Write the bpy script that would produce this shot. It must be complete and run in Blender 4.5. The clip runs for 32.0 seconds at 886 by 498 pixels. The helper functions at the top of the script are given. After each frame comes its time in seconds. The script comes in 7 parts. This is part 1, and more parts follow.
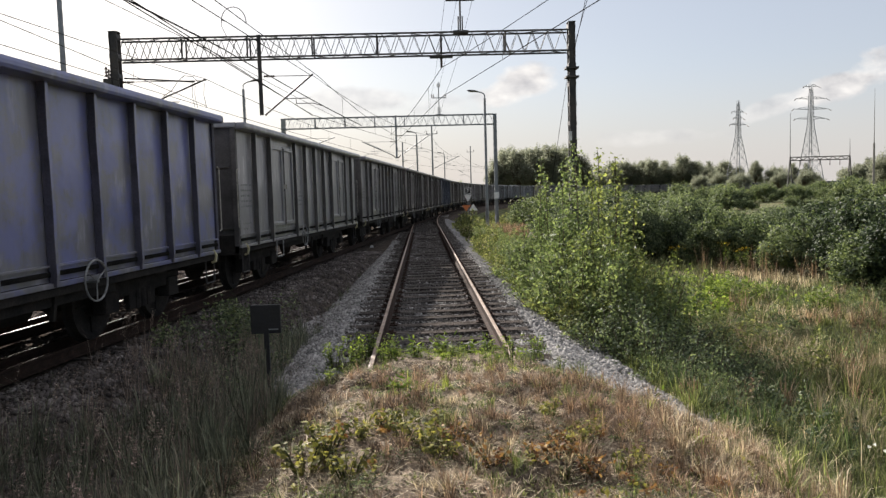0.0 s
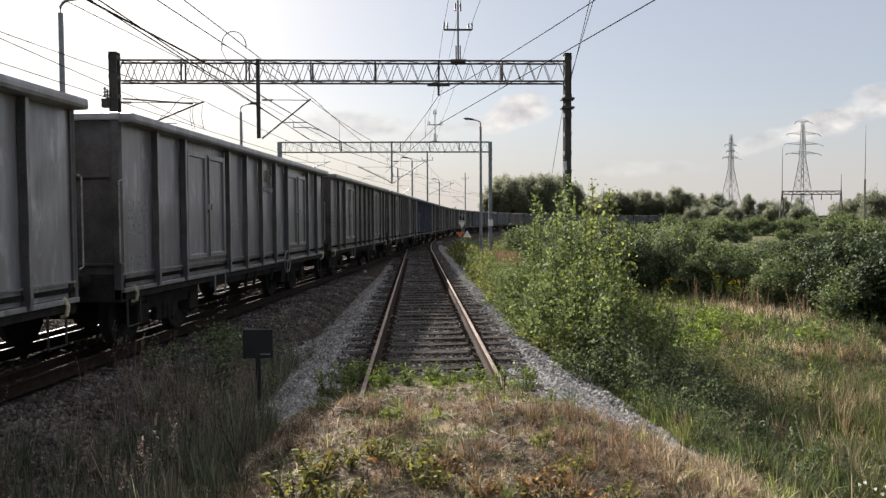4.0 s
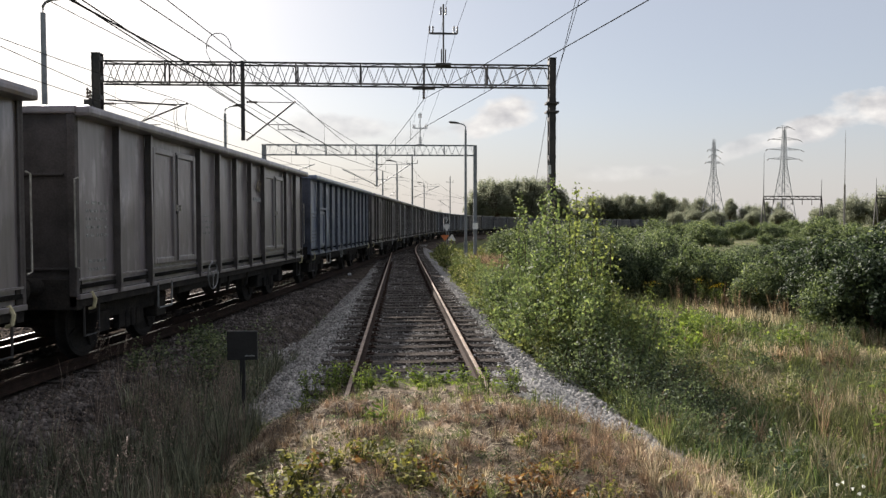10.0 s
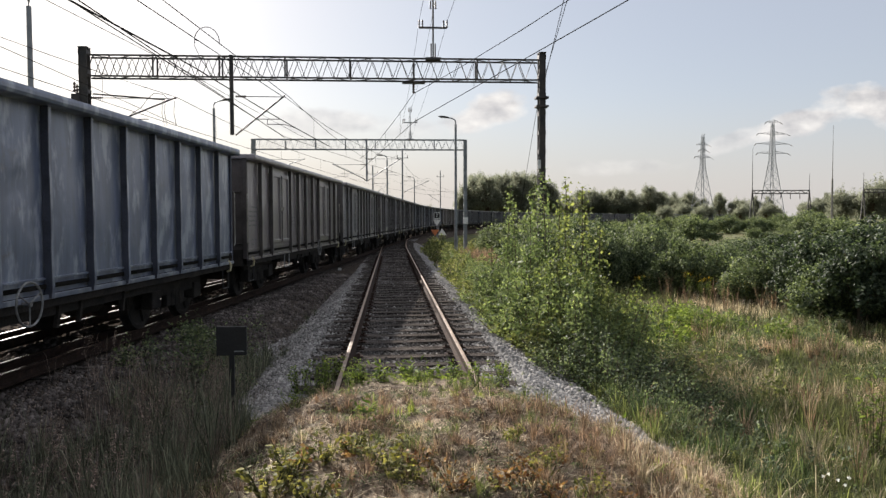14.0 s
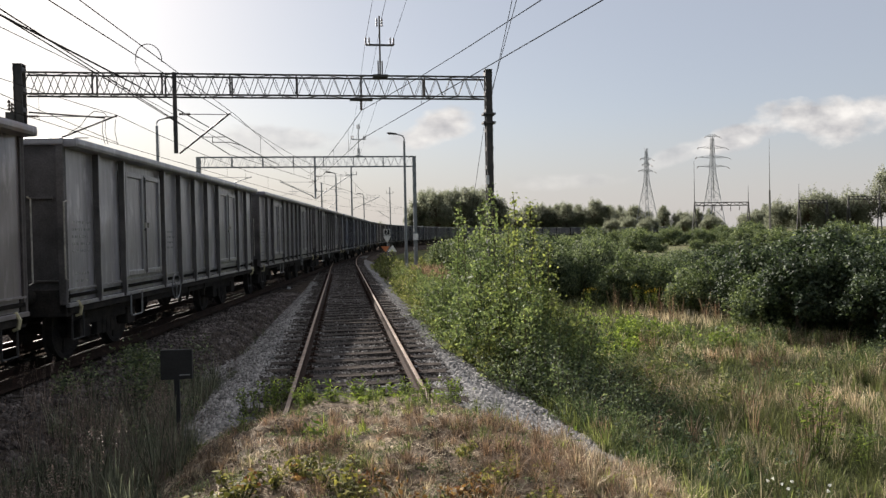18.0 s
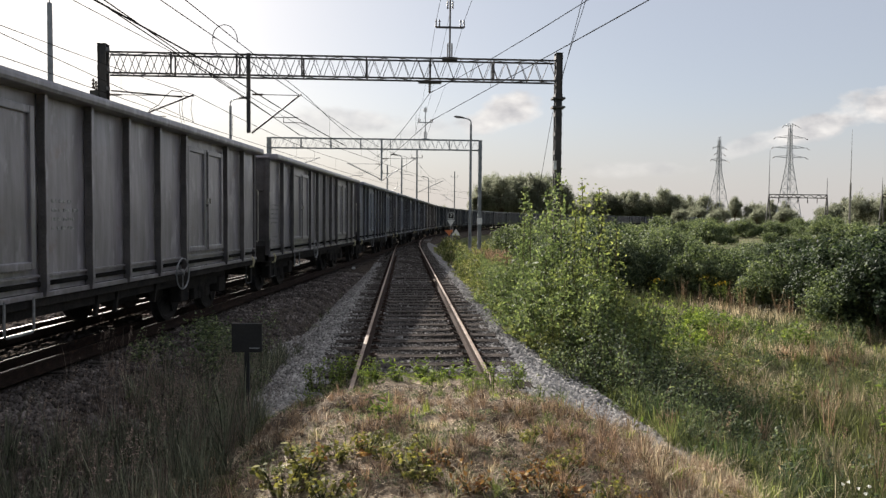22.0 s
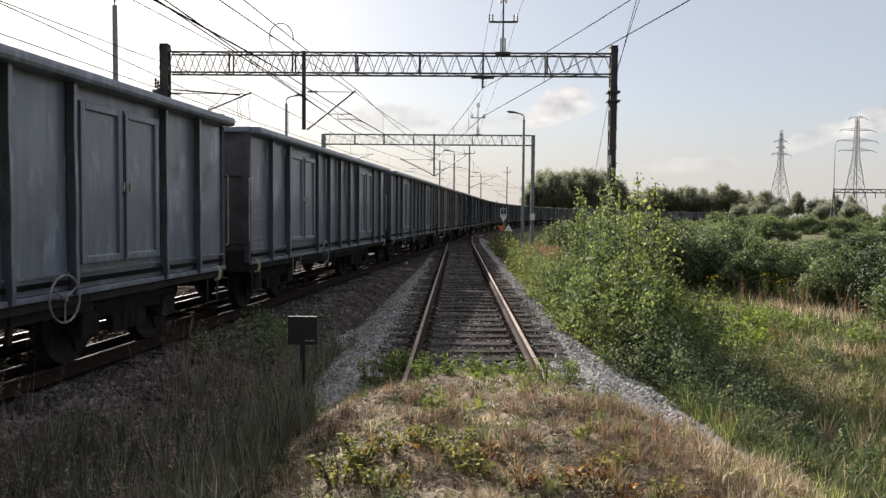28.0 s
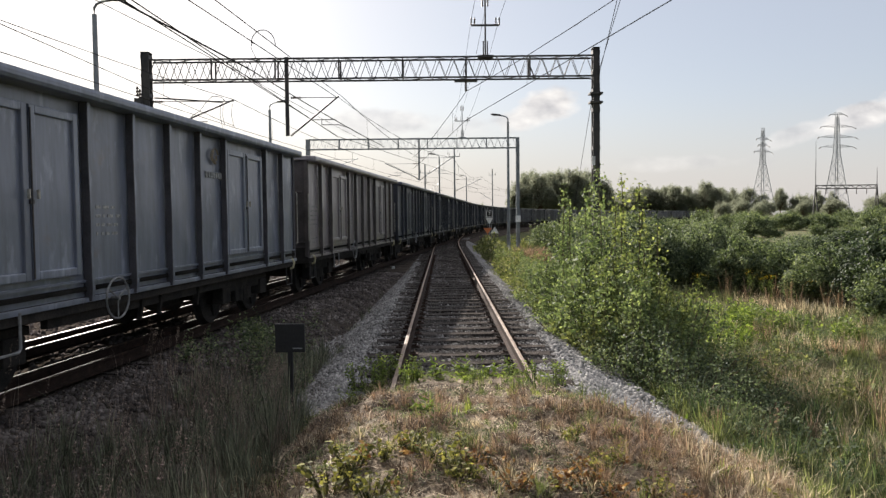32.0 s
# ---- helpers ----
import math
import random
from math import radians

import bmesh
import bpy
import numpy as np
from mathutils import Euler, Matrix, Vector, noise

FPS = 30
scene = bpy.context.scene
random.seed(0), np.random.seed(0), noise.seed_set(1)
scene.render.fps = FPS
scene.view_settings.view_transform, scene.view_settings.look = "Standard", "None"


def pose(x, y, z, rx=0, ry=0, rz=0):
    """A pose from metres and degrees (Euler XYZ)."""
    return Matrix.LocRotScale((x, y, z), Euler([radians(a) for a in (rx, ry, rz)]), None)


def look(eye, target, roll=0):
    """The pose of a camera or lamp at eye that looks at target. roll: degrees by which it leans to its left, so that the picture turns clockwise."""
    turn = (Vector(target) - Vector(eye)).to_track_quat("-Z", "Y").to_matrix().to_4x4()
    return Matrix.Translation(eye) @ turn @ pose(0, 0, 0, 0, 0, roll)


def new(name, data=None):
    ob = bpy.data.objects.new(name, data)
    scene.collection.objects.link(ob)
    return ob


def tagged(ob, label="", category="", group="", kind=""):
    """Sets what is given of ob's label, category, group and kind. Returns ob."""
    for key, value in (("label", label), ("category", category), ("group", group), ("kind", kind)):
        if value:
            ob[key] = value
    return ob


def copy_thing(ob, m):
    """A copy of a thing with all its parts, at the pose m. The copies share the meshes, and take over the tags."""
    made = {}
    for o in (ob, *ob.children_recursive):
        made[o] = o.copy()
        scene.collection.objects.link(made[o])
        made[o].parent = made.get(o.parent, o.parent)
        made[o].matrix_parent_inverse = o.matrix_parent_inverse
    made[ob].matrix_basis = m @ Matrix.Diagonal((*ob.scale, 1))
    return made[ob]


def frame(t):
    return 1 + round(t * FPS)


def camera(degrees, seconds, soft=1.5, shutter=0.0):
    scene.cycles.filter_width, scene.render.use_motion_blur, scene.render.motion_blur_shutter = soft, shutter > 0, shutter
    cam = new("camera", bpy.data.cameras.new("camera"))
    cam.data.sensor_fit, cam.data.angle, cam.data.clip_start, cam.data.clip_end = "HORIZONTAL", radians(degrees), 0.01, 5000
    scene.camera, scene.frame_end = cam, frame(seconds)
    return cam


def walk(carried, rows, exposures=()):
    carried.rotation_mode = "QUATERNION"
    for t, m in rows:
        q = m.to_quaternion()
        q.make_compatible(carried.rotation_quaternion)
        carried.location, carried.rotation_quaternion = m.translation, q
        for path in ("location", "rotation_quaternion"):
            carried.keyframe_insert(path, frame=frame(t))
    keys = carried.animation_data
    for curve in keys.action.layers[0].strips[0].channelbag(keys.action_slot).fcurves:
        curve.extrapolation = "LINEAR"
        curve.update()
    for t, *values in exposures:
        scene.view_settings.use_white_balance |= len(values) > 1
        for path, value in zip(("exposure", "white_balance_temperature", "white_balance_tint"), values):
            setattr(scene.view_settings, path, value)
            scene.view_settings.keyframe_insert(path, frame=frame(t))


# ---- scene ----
cam = camera(62.3, 32.0, soft=1.4)
PATH = [
    (0, (-0.166, -0.016, 1.748), (-0.113, 1.978, 1.601), -1.6),
    (0.5, (-0.168, -0.043, 1.769), (-0.094, 1.953, 1.662), -1.1),
    (1, (-0.166, -0.037, 1.774), (-0.076, 1.957, 1.653), -0.7),
    (1.5, (-0.172, -0.038, 1.776), (-0.095, 1.958, 1.674), -0.2),
    (2, (-0.169, -0.034, 1.769), (-0.107, 1.963, 1.667), -0.2),
    (2.5, (-0.163, -0.039, 1.774), (-0.104, 1.957, 1.669), -0.4),
    (3, (-0.166, -0.048, 1.774), (-0.091, 1.948, 1.676), -0.5),
    (3.5, (-0.174, -0.043, 1.776), (-0.095, 1.954, 1.69), -0.3),
    (5.5, (-0.187, -0.039, 1.774), (-0.137, 1.96, 1.715), -0.7),
    (6, (-0.187, -0.033, 1.768), (-0.132, 1.965, 1.723), -0.5),
    (6.5, (-0.19, -0.026, 1.763), (-0.15, 1.973, 1.74), -0.3),
    (7, (-0.19, -0.033, 1.756), (-0.149, 1.967, 1.713), 0.1),
    (7.5, (-0.192, -0.044, 1.751), (-0.195, 1.954, 1.68), -0.9),
    (8, (-0.188, -0.062, 1.754), (-0.154, 1.935, 1.645), -0.4),
    (8.5, (-0.2, -0.077, 1.763), (-0.136, 1.919, 1.657), 0.1),
    (9, (-0.193, -0.087, 1.769), (-0.105, 1.909, 1.669), 0.3),
    (9.5, (-0.19, -0.092, 1.77), (-0.091, 1.904, 1.679), 0.3),
    (10, (-0.184, -0.083, 1.766), (-0.069, 1.913, 1.698), -0.1),
    (10.5, (-0.183, -0.078, 1.767), (-0.07, 1.918, 1.706), -0.4),
    (11, (-0.184, -0.084, 1.765), (-0.068, 1.911, 1.692), -0.5),
    (11.5, (-0.184, -0.066, 1.762), (-0.072, 1.929, 1.677), -0.3),
    (12, (-0.182, -0.076, 1.769), (-0.067, 1.919, 1.674), -0.2),
    (12.5, (-0.18, -0.075, 1.765), (-0.063, 1.919, 1.671), -0.3),
    (13, (-0.181, -0.09, 1.767), (-0.056, 1.904, 1.673), -0.2),
    (13.5, (-0.187, -0.085, 1.769), (-0.055, 1.909, 1.696), 0.0),
    (14, (-0.174, -0.092, 1.77), (-0.033, 1.902, 1.687), -0.2),
    (14.5, (-0.173, -0.084, 1.767), (0.005, 1.907, 1.682), -0.5),
    (16.5, (-0.154, -0.088, 1.772), (0.095, 1.896, 1.719), -1.4),
    (17, (-0.155, -0.116, 1.781), (0.102, 1.867, 1.73), -1.3),
    (17.5, (-0.158, -0.11, 1.778), (0.11, 1.871, 1.736), -1.3),
    (18, (-0.157, -0.089, 1.776), (0.118, 1.891, 1.735), -1.1),
    (18.5, (-0.16, -0.095, 1.77), (0.112, 1.885, 1.704), -0.1),
    (19, (-0.169, -0.078, 1.769), (0.05, 1.909, 1.702), -0.4),
    (19.5, (-0.176, -0.069, 1.766), (0.009, 1.921, 1.688), -0.3),
    (20, (-0.185, -0.062, 1.766), (-0.018, 1.93, 1.692), 0.1),
    (20.5, (-0.191, -0.054, 1.769), (-0.053, 1.94, 1.704), 0.7),
    (21, (-0.195, -0.062, 1.765), (-0.076, 1.934, 1.699), 0.5),
    (21.5, (-0.202, -0.055, 1.765), (-0.092, 1.94, 1.683), 0.4),
    (22, (-0.208, -0.045, 1.757), (-0.103, 1.95, 1.675), 0.5),
    (22.5, (-0.21, -0.069, 1.763), (-0.132, 1.927, 1.676), 0.5),
    (23, (-0.21, -0.055, 1.767), (-0.173, 1.943, 1.676), 0.4),
    (23.5, (-0.204, -0.053, 1.755), (-0.168, 1.945, 1.68), 0.1),
    (24, (-0.206, -0.06, 1.766), (-0.149, 1.939, 1.701), -0.0),
    (24.5, (-0.212, -0.057, 1.763), (-0.141, 1.941, 1.696), 0.2),
    (26.5, (-0.225, -0.099, 1.768), (-0.165, 1.898, 1.685), 0.7),
    (27, (-0.216, -0.044, 1.752), (-0.205, 1.954, 1.668), 0.8),
    (27.5, (-0.222, -0.039, 1.746), (-0.243, 1.959, 1.658), 0.9),
    (28, (-0.217, -0.053, 1.747), (-0.254, 1.945, 1.652), 0.5),
    (28.5, (-0.213, -0.054, 1.752), (-0.244, 1.944, 1.649), -0.1),
    (29, (-0.211, -0.056, 1.749), (-0.225, 1.941, 1.638), -0.2),
    (29.5, (-0.207, -0.062, 1.75), (-0.21, 1.935, 1.647), -0.3),
    (30, (-0.213, -0.065, 1.759), (-0.211, 1.933, 1.664), -0.3),
    (30.5, (-0.21, -0.056, 1.755), (-0.207, 1.942, 1.665), -0.5),
    (31, (-0.206, -0.043, 1.751), (-0.209, 1.955, 1.664), -0.5),
    (31.5, (-0.208, -0.062, 1.757), (-0.209, 1.936, 1.67), -0.7),
    (32, (-0.209, -0.063, 1.76), (-0.21, 1.935, 1.674), -0.6),
]
# the exposure follows how much of the bright sky the view holds
EXPOSURES = [(0.0, 1.38), (1.5, 1.37), (3.0, 1.32), (5.5, 1.21), (7.0, 1.15), (8.5, 1.31), (10.0, 1.3), (11.0, 1.25), (13.0, 1.34), (14.5, 1.28),
             (17.0, 1.16), (20.0, 1.22), (22.0, 1.25), (23.0, 1.33), (24.0, 1.31), (27.0, 1.3), (28.0, 1.34), (29.0, 1.41), (30.5, 1.39), (32.0, 1.37)]
walk(cam, [(t, look(eye, target, roll)) for t, eye, target, roll in PATH], EXPOSURES)

# ---- world and sun ----
SUN_AZ, SUN_EL = radians(-26.0), radians(27.5)
SUN_WAY = Vector((math.sin(SUN_AZ) * math.cos(SUN_EL), math.cos(SUN_AZ) * math.cos(SUN_EL), math.sin(SUN_EL)))


def build_world():
    world = bpy.data.worlds.new("world")
    scene.world = world
    world.use_nodes = True
    nt = world.node_tree
    nt.nodes.clear()
    out = nt.nodes.new("ShaderNodeOutputWorld")
    bg = nt.nodes.new("ShaderNodeBackground")
    sky = nt.nodes.new("ShaderNodeTexSky")
    sky.sky_type = "NISHITA"
    sky.sun_disc = False
    sky.sun_elevation, sky.sun_rotation = SUN_EL, SUN_AZ
    sky.air_density, sky.dust_density, sky.ozone_density = 1.0, 1.2, 1.5
    bg.inputs["Strength"].default_value = 0.0425

    def calc(op, a, b=0.0, c=0.0, clamp=False):
        n = nt.nodes.new("ShaderNodeMath")
        n.operation, n.use_clamp = op, clamp
        for k, v in enumerate((a, b, c)):
            if isinstance(v, bpy.types.NodeSocket):
                nt.links.new(v, n.inputs[k])
            else:
                n.inputs[k].default_value = v
        return n.outputs[0]

    def blend(fac, a, b):
        n = nt.nodes.new("ShaderNodeMix")
        n.data_type = "RGBA"
        for sock, v in ((n.inputs["Factor"], fac), (n.inputs[6], a), (n.inputs[7], b)):
            if isinstance(v, bpy.types.NodeSocket):
                nt.links.new(v, sock)
            else:
                sock.default_value = v
        return n.outputs[2]

    # thin high haze over the whole sky, and fair-weather clouds low over the meadow
    tc = nt.nodes.new("ShaderNodeTexCoord")
    sep = nt.nodes.new("ShaderNodeSeparateXYZ")
    nt.links.new(tc.outputs["Generated"], sep.inputs[0])
    x, y, z = sep.outputs
    # the haze scatters forwards, so it is brighter towards the sun's half of the sky
    haze = blend(calc("MULTIPLY_ADD", y, 0.8, 0.72, True), (1.7, 1.9, 2.3, 1), (6.8, 6.8, 7.35, 1))
    # brighter overhead sky, added out of view to fill the shaded ground
    rise = nt.nodes.new("ShaderNodeMapRange")
    rise.interpolation_type = "SMOOTHSTEP"
    rise.inputs["From Min"].default_value, rise.inputs["From Max"].default_value = 0.38, 0.85
    nt.links.new(z, rise.inputs["Value"])
    haze = blend(rise.outputs[0], haze, (16.5, 16.3, 16.9, 1))
    col = blend(0.5, sky.outputs[0], haze)
    # greyish dust low over the horizon
    low = nt.nodes.new("ShaderNodeMapRange")
    low.interpolation_type = "SMOOTHSTEP"
    low.inputs["From Min"].default_value, low.inputs["From Max"].default_value = 0.17, 0.0
    nt.links.new(z, low.inputs["Value"])
    col = blend(calc("MULTIPLY", low.outputs[0], calc("MULTIPLY_ADD", y, 0.45, 0.35, True)), col, (6.3, 5.95, 5.8, 1))
    ahead = calc("MAXIMUM", y, 0.05)
    u, v = calc("DIVIDE", x, ahead), calc("DIVIDE", z, ahead)
    pos = nt.nodes.new("ShaderNodeCombineXYZ")
    nt.links.new(u, pos.inputs[0])
    nt.links.new(calc("MULTIPLY", v, 1.7), pos.inputs[1])
    puff = nt.nodes.new("ShaderNodeTexNoise")
    puff.inputs["Scale"].default_value, puff.inputs["Detail"].default_value, puff.inputs["Roughness"].default_value = 12.0, 8.0, 0.56
    nt.links.new(pos.outputs[0], puff.inputs["Vector"])
    lump = calc("MULTIPLY_ADD", puff.outputs["Fac"], 3.6, -1.75)
    total = None
    for u0, v0, a, b, k, dense in ((0.158, 0.158, 0.045, 0.02, 0.1, 1.0), (0.135, 0.14, 0.07, 0.018, 0.25, 0.95), (0.095, 0.132, 0.04, 0.012, 0.1, 0.7), (0.645, 0.16, 0.07, 0.03, 0.1, 1.0), (0.585, 0.138, 0.1, 0.02, 0.32, 0.95), (0.75, 0.155, 0.1, 0.038, 0.05, 1.0), (0.49, 0.11, 0.07, 0.014, 0.3, 0.5),
                                   (-0.085, 0.13, 0.1, 0.02, 0.0, 0.6), (0.03, 0.12, 0.06, 0.014, 0.1, 0.4), (0.32, 0.07, 0.12, 0.012, 0.0, 0.3)):
        du = calc("DIVIDE", calc("SUBTRACT", u, u0), a)
        dv = calc("DIVIDE", calc("SUBTRACT", calc("SUBTRACT", v, v0), calc("MULTIPLY", calc("SUBTRACT", u, u0), k)), b)
        core = calc("SUBTRACT", 1.0, calc("ADD", calc("MULTIPLY", du, du), calc("MULTIPLY", dv, dv)))
        d = calc("MULTIPLY", calc("MULTIPLY", calc("ADD", core, lump), 1.25, 0.0, True), dense)
        total = d if total is None else calc("MAXIMUM", total, d)
    shade = nt.nodes.new("ShaderNodeTexNoise")
    shade.inputs["Scale"].default_value, shade.inputs["Detail"].default_value = 22.0, 5.0
    nt.links.new(pos.outputs[0], shade.inputs["Vector"])
    white = blend(calc("MULTIPLY_ADD", shade.outputs["Fac"], 2.2, -0.6, True), (5.2, 5.15, 5.35, 1), (10.2, 9.8, 9.4, 1))
    col = blend(total, col, white)
    nt.links.new(col, bg.inputs["Color"])
    nt.links.new(bg.outputs[0], out.inputs["Surface"])
    return nt, sky, bg


WORLD_TREE, SKY, SKY_BG = build_world()
sun = new("sun", bpy.data.lights.new("sun", "SUN"))
sun.data.energy, sun.data.angle, sun.data.color = 4.4, radians(0.6), (1.0, 0.93, 0.86)
sun.matrix_world = look(SUN_WAY * 100, (0, 0, 0))


# ---- mesh helpers ----
def fast_mesh(name, verts, loops, starts, totals):
    me = bpy.data.meshes.new(name)
    verts = np.asarray(verts, np.float32)
    me.vertices.add(len(verts))
    me.vertices.foreach_set("co", verts.ravel())
    me.loops.add(len(loops))
    me.loops.foreach_set("vertex_index", np.asarray(loops, np.int32))
    me.polygons.add(len(starts))
    me.polygons.foreach_set("loop_start", np.asarray(starts, np.int32))
    me.polygons.foreach_set("loop_total", np.asarray(totals, np.int32))
    me.update(calc_edges=True)
    return me


def scatter(name, shape, turns, places, material, parent=None):
    """Many copies of one small shape joined into one mesh: turns (n, 3, 3), places (n, 3)."""
    tv, tf = np.asarray(shape[0], float), shape[1]
    n, k = len(places), len(tv)
    verts = (np.einsum("nij,vj->nvi", turns, tv) + np.asarray(places)[:, None, :]).reshape(-1, 3)
    one = np.array([i for f in tf for i in f])
    tot = np.array([len(f) for f in tf])
    loops = (one[None, :] + (np.arange(n) * k)[:, None]).ravel()
    totals = np.tile(tot, n)
    starts = np.concatenate(([0], np.cumsum(totals)[:-1]))
    me = fast_mesh(name, verts, loops, starts, totals)
    me.materials.append(material)
    ob = new(name, me)
    ob.parent = parent
    return ob


def part(name, bm, material, parent, label="", smooth=False):
    me = bpy.data.meshes.new(name)
    bm.to_mesh(me)
    bm.free()
    me.materials.append(material)
    if smooth:
        for p in me.polygons:
            p.use_smooth = True
    ob = new(name, me)
    ob.parent = parent
    if label:
        ob["label"] = label
    return ob


def again(name, src, parent, m):
    """One more part on the mesh of src."""
    ob = new(name, src.data)
    ob.parent = parent
    ob.matrix_basis = m
    return ob


def box(bm, x0, x1, y0, y1, z0, z1, bevel=0.0):
    vs = [bm.verts.new(p) for p in ((x0, y0, z0), (x1, y0, z0), (x1, y1, z0), (x0, y1, z0), (x0, y0, z1), (x1, y0, z1), (x1, y1, z1), (x0, y1, z1))]
    fs = [bm.faces.new([vs[i] for i in f]) for f in ((3, 2, 1, 0), (4, 5, 6, 7), (0, 1, 5, 4), (1, 2, 6, 5), (2, 3, 7, 6), (3, 0, 4, 7))]
    if bevel:
        es = list({e for f in fs for e in f.edges})
        bmesh.ops.bevel(bm, geom=es, offset=bevel, segments=2, affect="EDGES", profile=0.6)
    return vs


def rod(bm, p, q, r, n=6, r2=None):
    """A round bar from p to q."""
    p, q = Vector(p), Vector(q)
    m = Matrix.Translation(p) @ (q - p).to_track_quat("Z", "Y").to_matrix().to_4x4()
    h, r2 = (q - p).length, r if r2 is None else r2
    a = [bm.verts.new(m @ Vector((r * math.cos(2 * math.pi * i / n), r * math.sin(2 * math.pi * i / n), 0))) for i in range(n)]
    b = [bm.verts.new(m @ Vector((r2 * math.cos(2 * math.pi * i / n), r2 * math.sin(2 * math.pi * i / n), h))) for i in range(n)]
    for i in range(n):
        bm.faces.new((a[i], a[(i + 1) % n], b[(i + 1) % n], b[i]))
    bm.faces.new(a[::-1])
    bm.faces.new(b)


def bar(bm, p, q, w, h):
    """A square bar from p to q."""
    p, q = Vector(p), Vector(q)
    m = Matrix.Translation(p) @ (q - p).to_track_quat("Z", "Y").to_matrix().to_4x4()
    d = (q - p).length
    vs = [bm.verts.new(m @ Vector(c)) for c in ((-w / 2, -h / 2, 0), (w / 2, -h / 2, 0), (w / 2, h / 2, 0), (-w / 2, h / 2, 0), (-w / 2, -h / 2, d), (w / 2, -h / 2, d), (w / 2, h / 2, d), (-w / 2, h / 2, d))]
    for f in ((3, 2, 1, 0), (4, 5, 6, 7), (0, 1, 5, 4), (1, 2, 6, 5), (2, 3, 7, 6), (3, 0, 4, 7)):
        bm.faces.new([vs[i] for i in f])


def tube(bm, pts, r, n=6):
    """One bent round bar through pts."""
    pts = [Vector(p) for p in pts]
    rings = []
    for i, p in enumerate(pts):
        d = (pts[min(i + 1, len(pts) - 1)] - pts[max(i - 1, 0)]).normalized()
        q = d.to_track_quat("Z", "Y")
        rings.append([bm.verts.new(p + q @ Vector((r * math.cos(2 * math.pi * k / n), r * math.sin(2 * math.pi * k / n), 0))) for k in range(n)])
    for a, b in zip(rings[:-1], rings[1:]):
        shift = min(range(n), key=lambda k: (a[0].co - b[k].co).length)
        for k in range(n):
            bm.faces.new((a[k], a[(k + 1) % n], b[(k + 1 + shift) % n], b[(k + shift) % n]))
    bm.faces.new(rings[0][::-1])
    bm.faces.new(rings[-1])


def lathe(bm, profile, axis="Z", n=16, centre=(0, 0, 0)):
    """profile: (radius, height) pairs, turned round an axis."""
    c = Vector(centre)
    rings = []
    for r, h in profile:
        ring = []
        for i in range(n):
            a = 2 * math.pi * i / n
            u, v = r * math.cos(a), r * math.sin(a)
            ring.append(bm.verts.new(c + (Vector((u, v, h)) if axis == "Z" else Vector((h, u, v)) if axis == "X" else Vector((v, h, u)))))
        rings.append(ring)
    for a, b in zip(rings[:-1], rings[1:]):
        for i in range(n):
            bm.faces.new((a[i], a[(i + 1) % n], b[(i + 1) % n], b[i]))
    bm.faces.new(rings[0][::-1])
    bm.faces.new(rings[-1])


def smooth(a, b, x):
    u = np.clip((np.asarray(x, float) - a) / (b - a), 0, 1)
    return u * u * (3 - 2 * u)


# ---- materials ----
def nodes_of(name):
    m = bpy.data.materials.new(name)
    m.use_nodes = True
    nt = m.node_tree
    return m, nt, nt.nodes["Principled BSDF"]


def add(nt, kind, **values):
    n = nt.nodes.new(kind)
    for k, v in values.items():
        n.inputs[k.replace("_", " ")].default_value = v
    return n


def ramp_of(nt, source, stops):
    r = nt.nodes.new("ShaderNodeValToRGB")
    while len(r.color_ramp.elements) < len(stops):
        r.color_ramp.elements.new(0.5)
    for e, (p, c) in zip(r.color_ramp.elements, stops):
        e.position, e.color = p, (*c, 1) if len(c) == 3 else c
    nt.links.new(source, r.inputs["Fac"])
    return r


def mixed(nt, fac, a, b, blend="MIX"):
    n = nt.nodes.new("ShaderNodeMix")
    n.data_type, n.blend_type = "RGBA", blend
    for sock, v in ((n.inputs["Factor"], fac), (n.inputs[6], a), (n.inputs[7], b)):
        if isinstance(v, bpy.types.NodeSocket):
            nt.links.new(v, sock)
        else:
            sock.default_value = v if not isinstance(v, tuple) else (*v, 1) if len(v) == 3 else v
    return n.outputs[2]


def coords(nt, scale=(1, 1, 1), kind="Object"):
    tc = nt.nodes.new("ShaderNodeTexCoord")
    mp = nt.nodes.new("ShaderNodeMapping")
    mp.inputs["Scale"].default_value = scale
    nt.links.new(tc.outputs[kind], mp.inputs["Vector"])
    return mp.outputs[0]


def noise_of(nt, vec, scale, detail=5, rough=0.6):
    n = add(nt, "ShaderNodeTexNoise", Scale=scale, Detail=detail, Roughness=rough)
    if vec is not None:
        nt.links.new(vec, n.inputs["Vector"])
    return n.outputs["Fac"]


def bumped(nt, bsdf, height, strength, distance):
    b = add(nt, "ShaderNodeBump", Strength=strength, Distance=distance)
    nt.links.new(height, b.inputs["Height"])
    nt.links.new(b.outputs[0], bsdf.inputs["Normal"])


